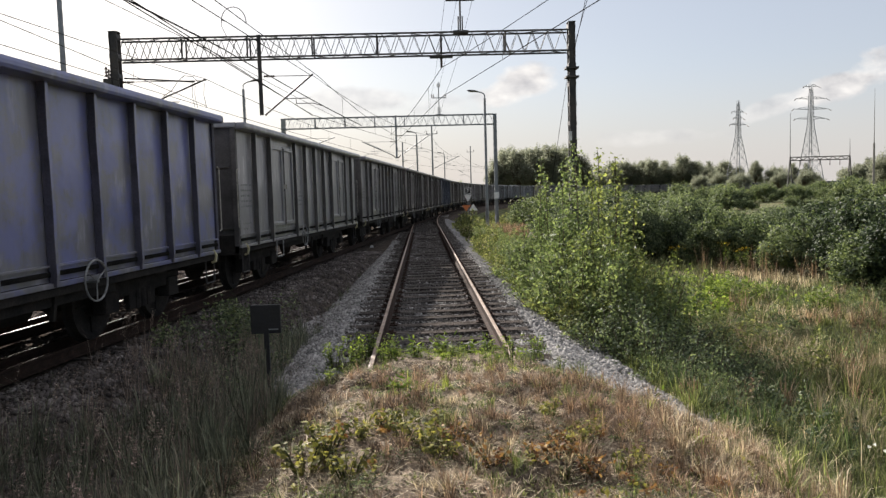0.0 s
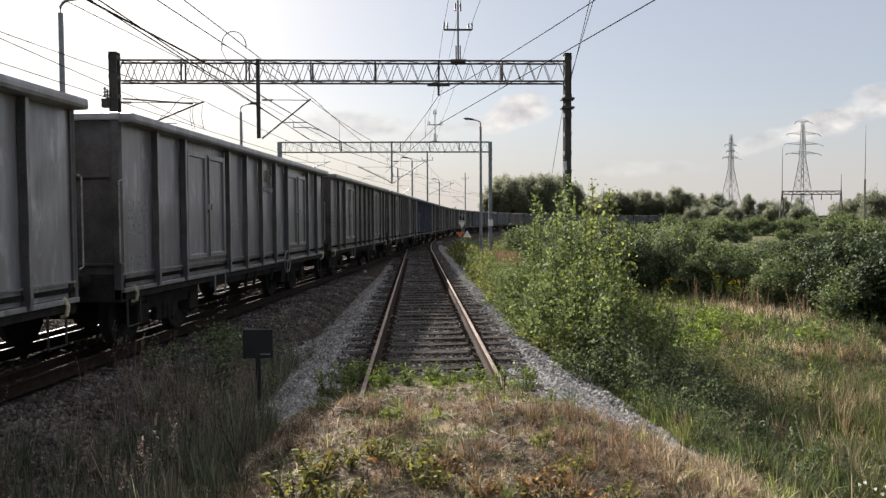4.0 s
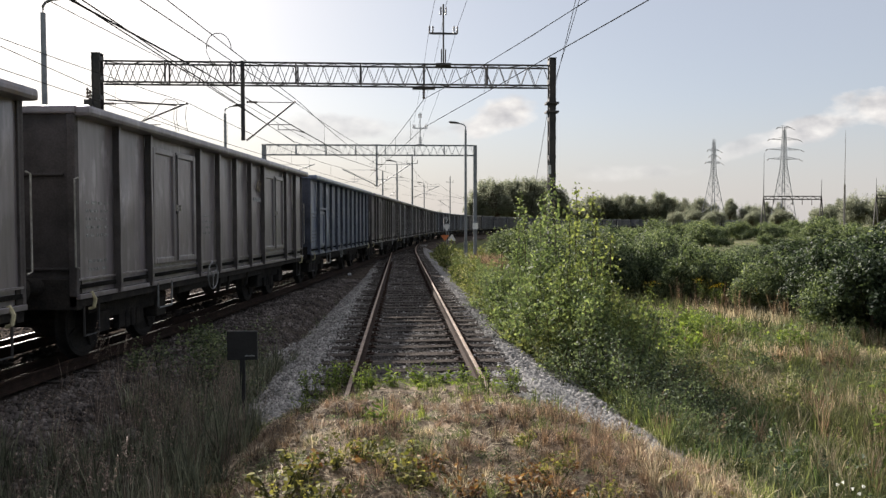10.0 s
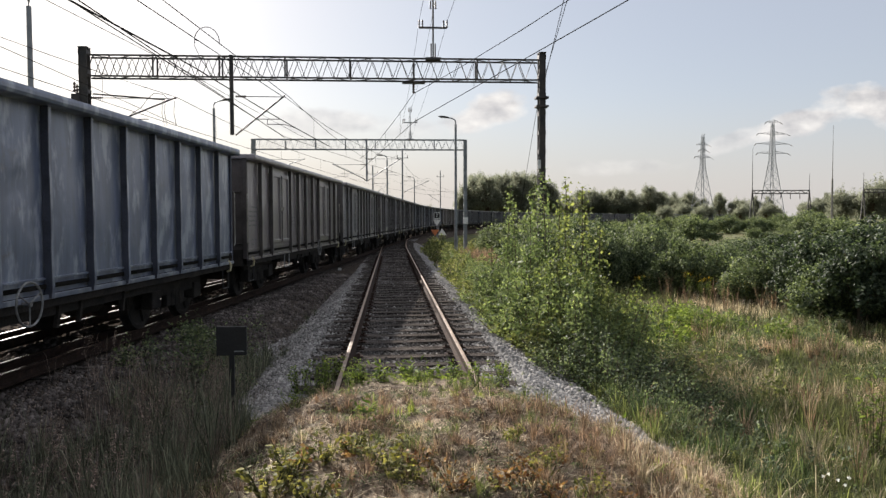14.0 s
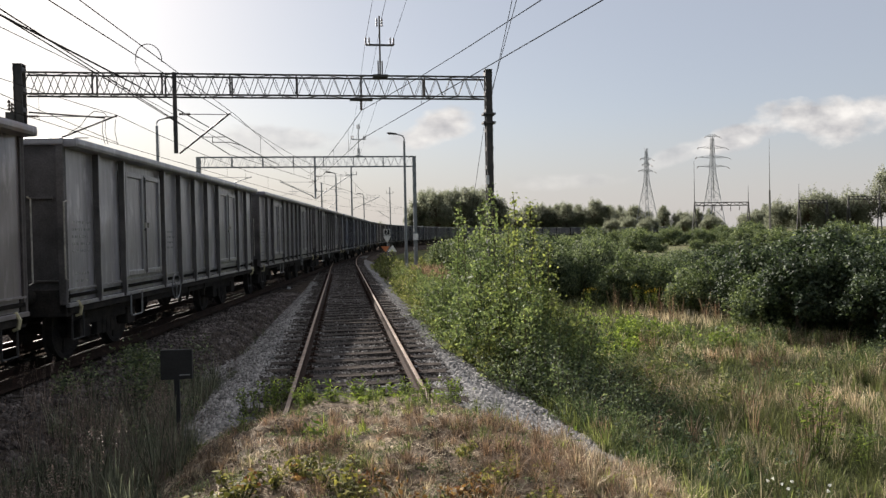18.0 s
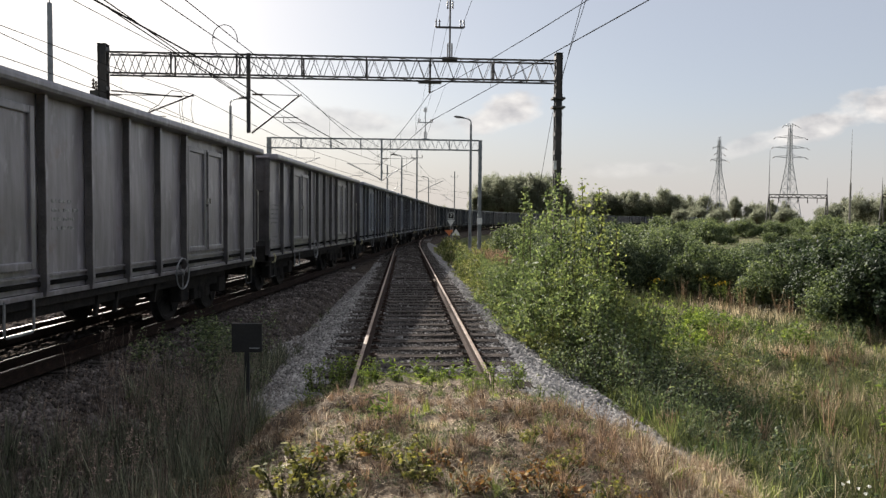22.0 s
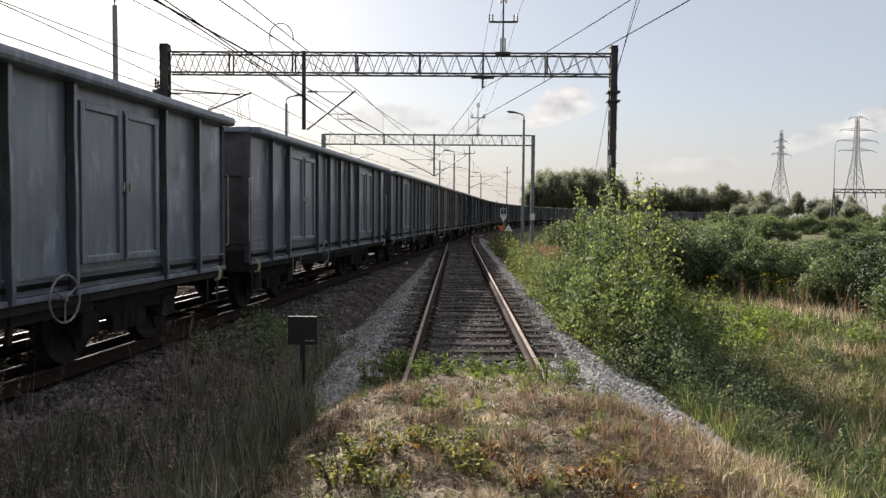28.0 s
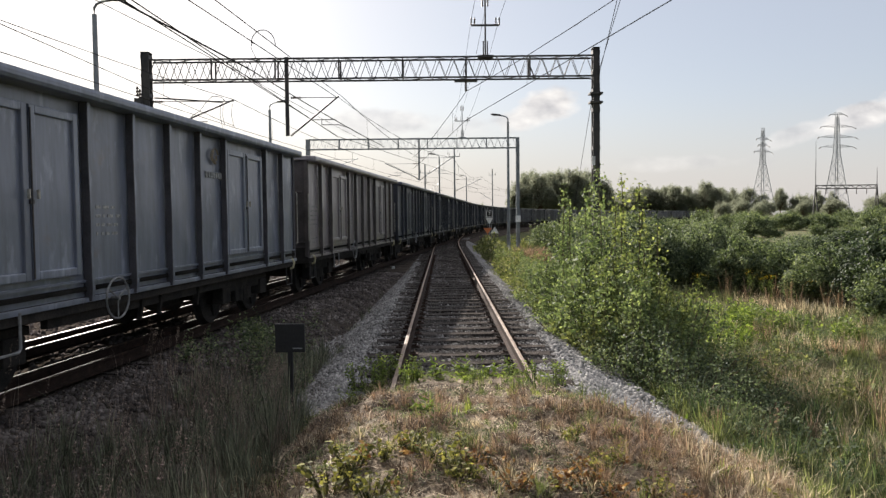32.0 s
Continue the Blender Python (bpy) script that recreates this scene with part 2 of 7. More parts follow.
def surface(name, stops, scale, rough=0.8, metal=0.0, fine=40, bump=0.3, depth=0.01, spread=0.25, stretch=(1, 1, 1), island=False):
    """A worn surface: broad stains by stops, fine grain over them, relief from both."""
    m, nt, bsdf = nodes_of(name)
    v = coords(nt, stretch)
    broad = noise_of(nt, v, scale, 6, 0.62)
    grain = noise_of(nt, v, fine, 4, 0.6)
    col = ramp_of(nt, broad, stops).outputs[0]
    g = ramp_of(nt, grain, [(0.3, (1 - spread,) * 3), (0.7, (1 + spread,) * 3)]).outputs[0]
    col = mixed(nt, 1.0, col, g, "MULTIPLY")
    if island:
        geo = nt.nodes.new("ShaderNodeNewGeometry")
        r = ramp_of(nt, geo.outputs["Random Per Island"], [(0, (0.55, 0.55, 0.55)), (1, (1.35, 1.32, 1.28))]).outputs[0]
    else:
        oi = nt.nodes.new("ShaderNodeObjectInfo")
        r = ramp_of(nt, oi.outputs["Random"], [(0, (0.86, 0.86, 0.86)), (1, (1.12, 1.1, 1.08))]).outputs[0]
    col = mixed(nt, 1.0, col, r, "MULTIPLY")
    nt.links.new(col, bsdf.inputs["Base Color"])
    bsdf.inputs["Roughness"].default_value, bsdf.inputs["Metallic"].default_value = rough, metal
    if rough >= 0.85:
        bsdf.inputs["Specular IOR Level"].default_value = 0.0 if rough >= 0.9 else 0.06
    if bump:
        bumped(nt, bsdf, grain, bump, depth)
    return m


def wagon_paint(name, base, rust, dirt, light, scrape=0.56, patch=0.6):
    """Old wagon paint: coal dust running down, rust blooms, pale chalky scrapes."""
    m, nt, bsdf = nodes_of(name)
    v = coords(nt)
    run = noise_of(nt, coords(nt, (1, 3.0, 0.35)), 2.2, 7, 0.65)
    bloom = noise_of(nt, v, 1.7, 8, 0.7)
    pale = noise_of(nt, coords(nt, (1, 1.6, 0.55)), 3.1, 6, 0.6)
    col = mixed(nt, ramp_of(nt, run, [(0.36, (0, 0, 0)), (0.66, (1, 1, 1))]).outputs[0], base, dirt)
    col = mixed(nt, ramp_of(nt, pale, [(scrape, (0, 0, 0)), (scrape + 0.12, (0.65, 0.65, 0.65))]).outputs[0], col, light)
    col = mixed(nt, ramp_of(nt, bloom, [(patch, (0, 0, 0)), (patch + 0.12, (0.75, 0.75, 0.75))]).outputs[0], col, rust)
    oi = nt.nodes.new("ShaderNodeObjectInfo")
    col = mixed(nt, 1.0, col, ramp_of(nt, oi.outputs["Random"], [(0, (0.85, 0.85, 0.85)), (1, (1.15, 1.15, 1.15))]).outputs[0], "MULTIPLY")
    nt.links.new(col, bsdf.inputs["Base Color"])
    bsdf.inputs["Roughness"].default_value = 0.3
    bsdf.inputs["Specular IOR Level"].default_value = 1.0
    bumped(nt, bsdf, noise_of(nt, v, 1.3, 3, 0.5), 0.5, 0.05)
    return m


def leaves(name, dark, pale, glow=0.45, gloss=0.15, warm=(1.3, 1.3, 0.7)):
    """Leaf or grass: diffuse and light through it, each island its own tone."""
    m, nt, bsdf = nodes_of(name)
    geo = nt.nodes.new("ShaderNodeNewGeometry")
    col = ramp_of(nt, geo.outputs["Random Per Island"], [(0, tuple(a * 0.75 for a in dark)), (0.6, tuple((a + b) * 0.45 for a, b in zip(dark, pale))), (1, tuple(a * 1.3 for a in pale))]).outputs[0]
    big = noise_of(nt, coords(nt), 0.8, 3, 0.5)
    col = mixed(nt, 1.0, col, ramp_of(nt, big, [(0.3, (0.66, 0.7, 0.66)), (0.7, (1.32, 1.26, 1.2))]).outputs[0], "MULTIPLY")
    nt.links.new(col, bsdf.inputs["Base Color"])
    bsdf.inputs["Roughness"].default_value = 0.6
    bsdf.inputs["Specular IOR Level"].default_value = gloss
    tr = nt.nodes.new("ShaderNodeBsdfTranslucent")
    through_col = mixed(nt, 1.0, col, warm, "MULTIPLY")
    nt.links.new(through_col, tr.inputs["Color"])
    mx = nt.nodes.new("ShaderNodeMixShader")
    mx.inputs[0].default_value = glow
    nt.links.new(bsdf.outputs[0], mx.inputs[1])
    nt.links.new(tr.outputs[0], mx.inputs[2])
    nt.links.new(mx.outputs[0], nt.nodes["Material Output"].inputs["Surface"])
    return m


STEEL_DARK = surface("dark_steel", [(0.35, (0.03, 0.03, 0.032)), (0.65, (0.075, 0.066, 0.06))], 2.0, 0.6, 0.3, 60, 0.15)
STEEL_GALV = surface("galvanised_steel", [(0.35, (0.2, 0.21, 0.22)), (0.65, (0.32, 0.33, 0.34))], 2.0, 0.5, 0.6, 50, 0.1)
STEEL_BOGIE = surface("sooty_cast_steel", [(0.35, (0.022, 0.021, 0.021)), (0.65, (0.045, 0.04, 0.036))], 3.0, 0.85, 0.0, 40, 0.4)
RAIL_RUST = surface("rusty_rail", [(0.3, (0.12, 0.075, 0.05)), (0.5, (0.21, 0.145, 0.1)), (0.7, (0.34, 0.265, 0.2))], 5.0, 0.62, 0.0, 80, 0.3)
RAIL_SHINE = surface("polished_rail_head", [(0.3, (0.5, 0.49, 0.47)), (0.7, (0.62, 0.6, 0.57))], 5.0, 0.2, 1.0, 60, 0.05)
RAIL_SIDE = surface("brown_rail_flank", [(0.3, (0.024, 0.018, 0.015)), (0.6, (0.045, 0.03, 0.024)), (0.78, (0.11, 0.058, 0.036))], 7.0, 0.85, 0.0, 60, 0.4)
WOOD_SLEEPER = surface("weathered_sleeper", [(0.3, (0.036, 0.032, 0.029)), (0.46, (0.062, 0.055, 0.05)), (0.58, (0.1, 0.089, 0.081)), (0.72, (0.18, 0.163, 0.15))], 4.5, 0.95, 0, 30, 1.0, 0.03, 0.7, (0.35, 3, 3))
CONCRETE = surface("old_concrete", [(0.3, (0.2, 0.185, 0.165)), (0.7, (0.33, 0.31, 0.28))], 2.0, 0.9, 0, 40, 0.4)
STONE = surface("grey_ballast_stone", [(0.3, (0.155, 0.15, 0.145)), (0.7, (0.35, 0.342, 0.33))], 3.0, 0.85, 0, 30, 0.4, 0.006, 0.3, (1, 1, 1), True)
STONE_CRIB = surface("rust_stained_stone", [(0.3, (0.05, 0.046, 0.043)), (0.52, (0.11, 0.104, 0.1)), (0.72, (0.42, 0.41, 0.4))], 3.0, 0.9, 0, 30, 0.4, 0.006, 0.4, (1, 1, 1), True)
STONE_DARK = surface("brown_ballast_stone", [(0.3, (0.05, 0.043, 0.04)), (0.5, (0.1, 0.088, 0.083)), (0.72, (0.27, 0.24, 0.225))], 3.0, 0.9, 0, 30, 0.4, 0.006, 0.3, (1, 1, 1), True)
BALLAST = surface("grey_ballast_bed", [(0.3, (0.13, 0.125, 0.12)), (0.7, (0.3, 0.29, 0.28))], 1.2, 0.95, 0, 22, 1.0, 0.05, 0.5)
BALLAST_DARK = surface("brown_ballast_bed", [(0.3, (0.045, 0.037, 0.031)), (0.7, (0.11, 0.093, 0.079))], 1.2, 0.95, 0, 22, 1.0, 0.05, 0.5)

PAINTS = {
    "blue": wagon_paint("faded_blue_paint", (0.127, 0.152, 0.229), (0.106, 0.090, 0.088), (0.080, 0.094, 0.137), (0.366, 0.395, 0.457), 0.5),
    "violet": wagon_paint("patchy_violet_blue_paint", (0.160, 0.155, 0.180), (0.123, 0.134, 0.329), (0.113, 0.109, 0.134), (0.309, 0.299, 0.371), 0.58, 0.45),
    "grey": wagon_paint("dusty_grey_paint", (0.234, 0.215, 0.235), (0.152, 0.103, 0.089), (0.116, 0.108, 0.115), (0.385, 0.364, 0.396)),
    "green": wagon_paint("greenish_grey_paint", (0.246, 0.238, 0.252), (0.169, 0.114, 0.095), (0.129, 0.122, 0.128), (0.416, 0.392, 0.420)),
    "brown": wagon_paint("sooty_brown_grey_paint", (0.225, 0.197, 0.204), (0.178, 0.111, 0.089), (0.117, 0.100, 0.104), (0.383, 0.346, 0.360)),
    "navy": wagon_paint("shade_dark_navy_paint", (0.038, 0.044, 0.076), (0.051, 0.038, 0.034), (0.025, 0.028, 0.041), (0.085, 0.093, 0.136)),
    "slate": wagon_paint("slate_blue_grey_paint", (0.155, 0.172, 0.225), (0.140, 0.110, 0.098), (0.092, 0.102, 0.132), (0.31, 0.335, 0.41)),
}

# ---- plan of the lines: the siding runs along y at x = 0, the main lines cross its view and bend to the right ----
MAIN_X, MAIN_SLOPE, BEND_Y, BEND_R = -6.3, 0.103, 70.0, 320.0
MAIN_TH = math.atan(MAIN_SLOPE)
BEND_S = BEND_Y / math.cos(MAIN_TH)
BEND_P = (MAIN_X + MAIN_SLOPE * BEND_Y, BEND_Y)
BEND_C = (BEND_P[0] + BEND_R * math.cos(MAIN_TH), BEND_P[1] - BEND_R * math.sin(MAIN_TH))
TRACK_GAP = -4.75


def main_at(s, off=0.0):
    """Place and heading (radians to the right of y) at s metres along the main line, off metres to its right."""
    if s < BEND_S:
        x, y, h = MAIN_X + s * math.sin(MAIN_TH), s * math.cos(MAIN_TH), MAIN_TH
    else:
        h = MAIN_TH + (s - BEND_S) / BEND_R
        x, y = BEND_C[0] - BEND_R * math.cos(h), BEND_C[1] + BEND_R * math.sin(h)
    return x + off * math.cos(h), y - off * math.sin(h), h


def main_offset(x, y):
    """Metres to the right of the main line, for arrays."""
    x, y = np.asarray(x, float), np.asarray(y, float)
    straight = (x - (MAIN_X + MAIN_SLOPE * y)) * math.cos(MAIN_TH)
    bend = BEND_R - np.hypot(x - BEND_C[0], y - BEND_C[1])
    past = (x - BEND_P[0]) * math.sin(MAIN_TH) + (y - BEND_P[1]) * math.cos(MAIN_TH)
    return np.where(past > 0, bend, straight)


def siding_x(y):
    return 0.0 if y < 42 else 0.0012 * (y - 42) ** 2


def rumple(x, y, scale, seed=0.0):
    """Smooth bumps of about one unit, for arrays."""
    x, y = np.asarray(x, float) / scale, np.asarray(y, float) / scale
    s = seed
    return (np.sin(1.7 * x + 0.9 * y + s) + np.sin(-1.1 * x + 1.9 * y + 2.1 * s + 1) + np.sin(2.7 * x - 1.3 * y + 3 * s + 2) * 0.6 + np.sin(0.6 * x + 3.1 * y + 4 * s) * 0.6) / 3.2


def ground_z(x, y):
    x, y = np.asarray(x, float), np.asarray(y, float)
    z = np.full(np.broadcast(x, y).shape, -0.55)
    edge = 2.1 + 0.35 * rumple(y, y * 0.3, 3.0)
    right = smooth(0, 2.3, x - edge)
    near_main = 1 - smooth(3.0, 6.5, np.abs(main_offset(x, y) + 2.4) - 1.0)
    z = z - 0.75 * right * (1 - near_main * (y > 30))
    z = z - 0.3 * smooth(12, 60, x) * (1 - near_main)
    z = z - 0.5 * smooth(8, 30, -main_offset(x, y) - 6)
    z = z + (0.05 * rumple(x, y, 0.6) + 0.07 * rumple(x, y, 2.3, 1.0)) + 0.1 * right * rumple(x, y, 6.0, 2.0)
    across = smooth(-2.6, -0.7, x) * (1 - smooth(0.9, 3.3, x + 0.25 * rumple(y, y, 1.2)))
    along = 1 - smooth(6.6, 8.3, y + 0.15 * np.maximum(-x, 0) + 0.75 * np.maximum(x - 0.75, 0))
    top = 0.1 + 0.022 * rumple(x, y, 0.13, 6.0) + 0.045 * rumple(x, y, 0.3, 3.0) + 0.05 * rumple(x, y, 0.9, 4.0) - 0.03 * x
    z = z + (top - z) * across * along
    # soil washed in between the rail ends
    fill = -0.01 - 0.13 * smooth(6.9, 9.2, y) + 0.025 * rumple(x, y, 0.25, 2.0)
    mask = (1 - smooth(0.85, 1.45, np.abs(x - 0.05))) * (1 - smooth(8.6, 9.25, y + 0.2 * rumple(x, x, 0.4)))
    return z + np.maximum(fill - z, 0) * mask * (y > 5)


# ---- ground ----
def steps(fine0, fine1, d, reach0, reach1, grow=1.09):
    mid = list(np.arange(fine0, fine1 + 1e-6, d))
    lo, hi, s = [], [], d
    v = fine0
    while v > reach0:
        s *= grow
        v -= s
        lo.append(v)
    v, s = fine1, d
    while v < reach1:
        s *= grow
        v += s
        hi.append(v)
    return np.array(lo[::-1] + mid + hi)


def build_ground():
    xs, ys = steps(-7, 10, 0.14, -2600, 2600), steps(-3, 22, 0.14, -900, 4200)
    gx, gy = np.meshgrid(xs, ys)
    verts = np.stack([gx, gy, ground_z(gx, gy)], -1).reshape(-1, 3)
    nx, ny = len(xs), len(ys)
    i = (np.arange(ny - 1)[:, None] * nx + np.arange(nx - 1)[None, :]).ravel()
    loops = np.stack([i, i + 1, i + 1 + nx, i + nx], 1).ravel()
    n = len(i)
    me = fast_mesh("ground", verts, loops, np.arange(n) * 4, np.full(n, 4))
    me.polygons.foreach_set("use_smooth", np.ones(n, bool))
    m, nt, bsdf = nodes_of("meadow_soil")
    v = coords(nt)
    meadow = ramp_of(nt, noise_of(nt, v, 0.16, 8, 0.65), [(0.32, (0.045, 0.06, 0.022)), (0.47, (0.085, 0.095, 0.036)), (0.58, (0.13, 0.115, 0.055)), (0.72, (0.2, 0.15, 0.085))]).outputs[0]
    sand = ramp_of(nt, noise_of(nt, v, 2.3, 8, 0.7), [(0.3, (0.05, 0.038, 0.029)), (0.43, (0.12, 0.092, 0.068)), (0.52, (0.28, 0.215, 0.155)), (0.62, (0.56, 0.45, 0.33))]).outputs[0]
    sep = nt.nodes.new("ShaderNodeSeparateXYZ")
    tc = nt.nodes.new("ShaderNodeTexCoord")
    wob = add(nt, "ShaderNodeTexNoise", Scale=1.4, Detail=6.0)
    nt.links.new(tc.outputs["Object"], wob.inputs["Vector"])
    mixv = nt.nodes.new("ShaderNodeVectorMath")
    mixv.operation = "MULTIPLY_ADD"
    mixv.inputs[1].default_value = (1.6, 1.6, 0)
    nt.links.new(wob.outputs["Color"], mixv.inputs[0])
    nt.links.new(tc.outputs["Object"], mixv.inputs[2])
    nt.links.new(mixv.outputs[0], sep.inputs[0])

    def step_node(sock, a, b):
        n = nt.nodes.new("ShaderNodeMapRange")
        n.interpolation_type = "SMOOTHSTEP"
        n.inputs["From Min"].default_value, n.inputs["From Max"].default_value = a, b
        nt.links.new(sock, n.inputs["Value"])
        return n.outputs[0]

    def product(a, b):
        n = nt.nodes.new("ShaderNodeMath")
        n.operation = "MULTIPLY"
        nt.links.new(a, n.inputs[0])
        nt.links.new(b, n.inputs[1])
        return n.outputs[0]

    patch = product(product(step_node(sep.outputs[0], -2.1, -0.9), step_node(sep.outputs[0], 4.2, 2.8)), step_node(sep.outputs[1], 10.0, 8.8))
    col = mixed(nt, patch, meadow, sand)
    speck = ramp_of(nt, noise_of(nt, v, 55, 6, 0.75), [(0.32, (0.4, 0.4, 0.4)), (0.5, (0.95, 0.95, 0.95)), (0.68, (1.55, 1.55, 1.5))]).outputs[0]
    nt.links.new(mixed(nt, 1.0, col, speck, "MULTIPLY"), bsdf.inputs["Base Color"])
    bsdf.inputs["Roughness"].default_value = 0.95
    bsdf.inputs["Specular IOR Level"].default_value = 0.15
    bumped(nt, bsdf, noise_of(nt, v, 16, 8, 0.75), 1.0, 0.09)
    me.materials.append(m)
    tagged(new("ground", me), "dry sandy soil and rough meadow grass", "ground", kind="structure")


build_ground()


def strip(name, rows, material, label, parent=None):
    """A bed swept along a line: rows of equal-length lists of points."""
    verts = [p for r in rows for p in r]
    k = len(rows[0])
    faces = [(a * k + j, a * k + j + 1, (a + 1) * k + j + 1, (a + 1) * k + j) for a in range(len(rows) - 1) for j in range(k - 1)]
    me = bpy.data.meshes.new(name)
    me.from_pydata(verts, [], faces)
    me.materials.append(material)
    ob = new(name, me)
    ob.parent = parent
    return tagged(ob, label, "ballast", kind="structure")


def bed_rows(at, ss, half, shoulder, top, foot):
    rows = []
    for s in ss:
        row = []
        for i, off in enumerate((-half - shoulder, -half - shoulder * 0.5, -half, -half * 0.5, 0, half * 0.5, half, half + shoulder * 0.5, half + shoulder)):
            x, y, _ = at(s, off)
            k = max(0.0, abs(off) - half) / shoulder
            row.append((x, y, top + (foot - top) * k + 0.022 * float(rumple(x, y, 0.3, 1.5))))
        rows.append(row)
    return rows


def siding_at(s, off=0.0):
    return siding_x(s) + off, s, math.atan(0.0024 * max(0.0, s - 42))


strip("ballast_siding", bed_rows(siding_at, np.arange(7.2, 74, 0.35), 1.45, 1.0, -0.2, -0.72), BALLAST, "pale grey crushed stone bed of the siding")
strip("ballast_main", bed_rows(lambda s, o: main_at(s, o - 2.35), list(np.arange(-160, -8, 4.0)) + list(np.arange(-8, 60, 0.5)) + list(np.arange(60, 420, 4.0)), 4.25, 0.95, -0.2, -0.72), BALLAST_DARK, "soot-brown crushed stone bed of the main line")


# ---- rails and sleepers ----
RAIL_PROFILE = ((-0.0675, 0), (0.0675, 0), (0.0675, 0.012), (0.012, 0.03), (0.009, 0.1), (0.034, 0.112), (0.036, 0.14), (0.028, 0.148), (0.013, 0.15), (-0.013, 0.15), (-0.028, 0.148), (-0.036, 0.14), (-0.034, 0.112), (-0.009, 0.1), (-0.012, 0.03), (-0.0675, 0.012))


def rail(name, at, ss, off, parent, head, flank, label, crown=(8,), wide=1.0):
    """One rail swept along a line, its top at z = 0; the head's running face has its own material."""
    verts, faces, mats = [], [], []
    k = len(RAIL_PROFILE)
    for s in ss:
        for u, w in RAIL_PROFILE:
            o = off(s) if callable(off) else off
            x, y, _ = at(s, o + u * wide)
            verts.append((x, y, w - 0.15))
    for a in range(len(ss) - 1):
        for j in range(k):
            b = (j + 1) % k
            faces.append((a * k + j, a * k + b, (a + 1) * k + b, (a + 1) * k + j))
            mats.append(0 if j in crown else 1)
    faces += [tuple(range(k))[::-1], tuple((len(ss) - 1) * k + j for j in range(k))]
    mats += [1, 1]
    me = bpy.data.meshes.new(name)
    me.from_pydata(verts, [], faces)
    me.materials.append(head)
    me.materials.append(flank)
    me.polygons.foreach_set("material_index", mats)
    ob = new(name, me)
    ob.parent = parent
    ob["label"] = label
    return ob


def thing(name, label, category, group="", place=(0, 0, 0), kind=""):
    ob = new(name)
    ob.location = place
    return tagged(ob, label, category, group, kind)


siding = thing("siding_track", "rusty unused siding on weathered wooden sleepers", "railway track", kind="structure")
SID_S = list(np.arange(7.3, 42, 2.0)) + list(np.arange(42, 76, 1.5))
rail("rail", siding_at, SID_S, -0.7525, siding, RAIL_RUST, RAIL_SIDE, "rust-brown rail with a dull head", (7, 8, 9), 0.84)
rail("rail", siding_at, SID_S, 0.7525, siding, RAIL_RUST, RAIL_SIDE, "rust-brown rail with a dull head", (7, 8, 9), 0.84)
main_one = thing("main_track", "busy main line with polished rails", "railway track", kind="structure")
main_two = thing("main_track", "second main line with polished rails", "railway track", kind="structure")
MAIN_S = list(np.arange(-160, BEND_S, 6.0)) + list(np.arange(BEND_S, 420, 3.0))
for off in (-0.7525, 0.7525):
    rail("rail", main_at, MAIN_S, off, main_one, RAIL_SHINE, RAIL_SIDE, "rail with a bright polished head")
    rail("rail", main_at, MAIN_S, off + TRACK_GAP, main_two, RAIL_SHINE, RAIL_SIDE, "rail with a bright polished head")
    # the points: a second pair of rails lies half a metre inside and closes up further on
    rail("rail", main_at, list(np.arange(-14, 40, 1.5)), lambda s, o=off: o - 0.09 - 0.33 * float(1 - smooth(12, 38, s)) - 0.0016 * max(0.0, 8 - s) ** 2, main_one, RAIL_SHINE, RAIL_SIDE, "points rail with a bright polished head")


# ---- the goods train ----
BODY_L, PITCH, SILL_Z, TOP_Z, HALF_W, WHEEL_R = 11.21, 12.235, 0.91, 3.17, 1.56, 0.46
PANEL = BODY_L / 12
BOGIE_Y = 3.55
SHEET_X = HALF_W - 0.17
HOOK_YELLOW = surface("chipped_yellow_paint", [(0.35, (0.3, 0.26, 0.15)), (0.65, (0.56, 0.51, 0.33))], 8, 0.7)
WHEEL_GREY = surface("greasy_grey_paint", [(0.35, (0.11, 0.11, 0.11)), (0.65, (0.26, 0.26, 0.26))], 8, 0.6)
HOOK_PALE = surface("chipped_pale_paint", [(0.35, (0.2, 0.19, 0.17)), (0.65, (0.42, 0.4, 0.35))], 8, 0.7)
COAL_DUST = surface("coal_dust", [(0.35, (0.012, 0.012, 0.012)), (0.65, (0.03, 0.028, 0.026))], 2, 0.95, 0, 30, 0.8, 0.04)
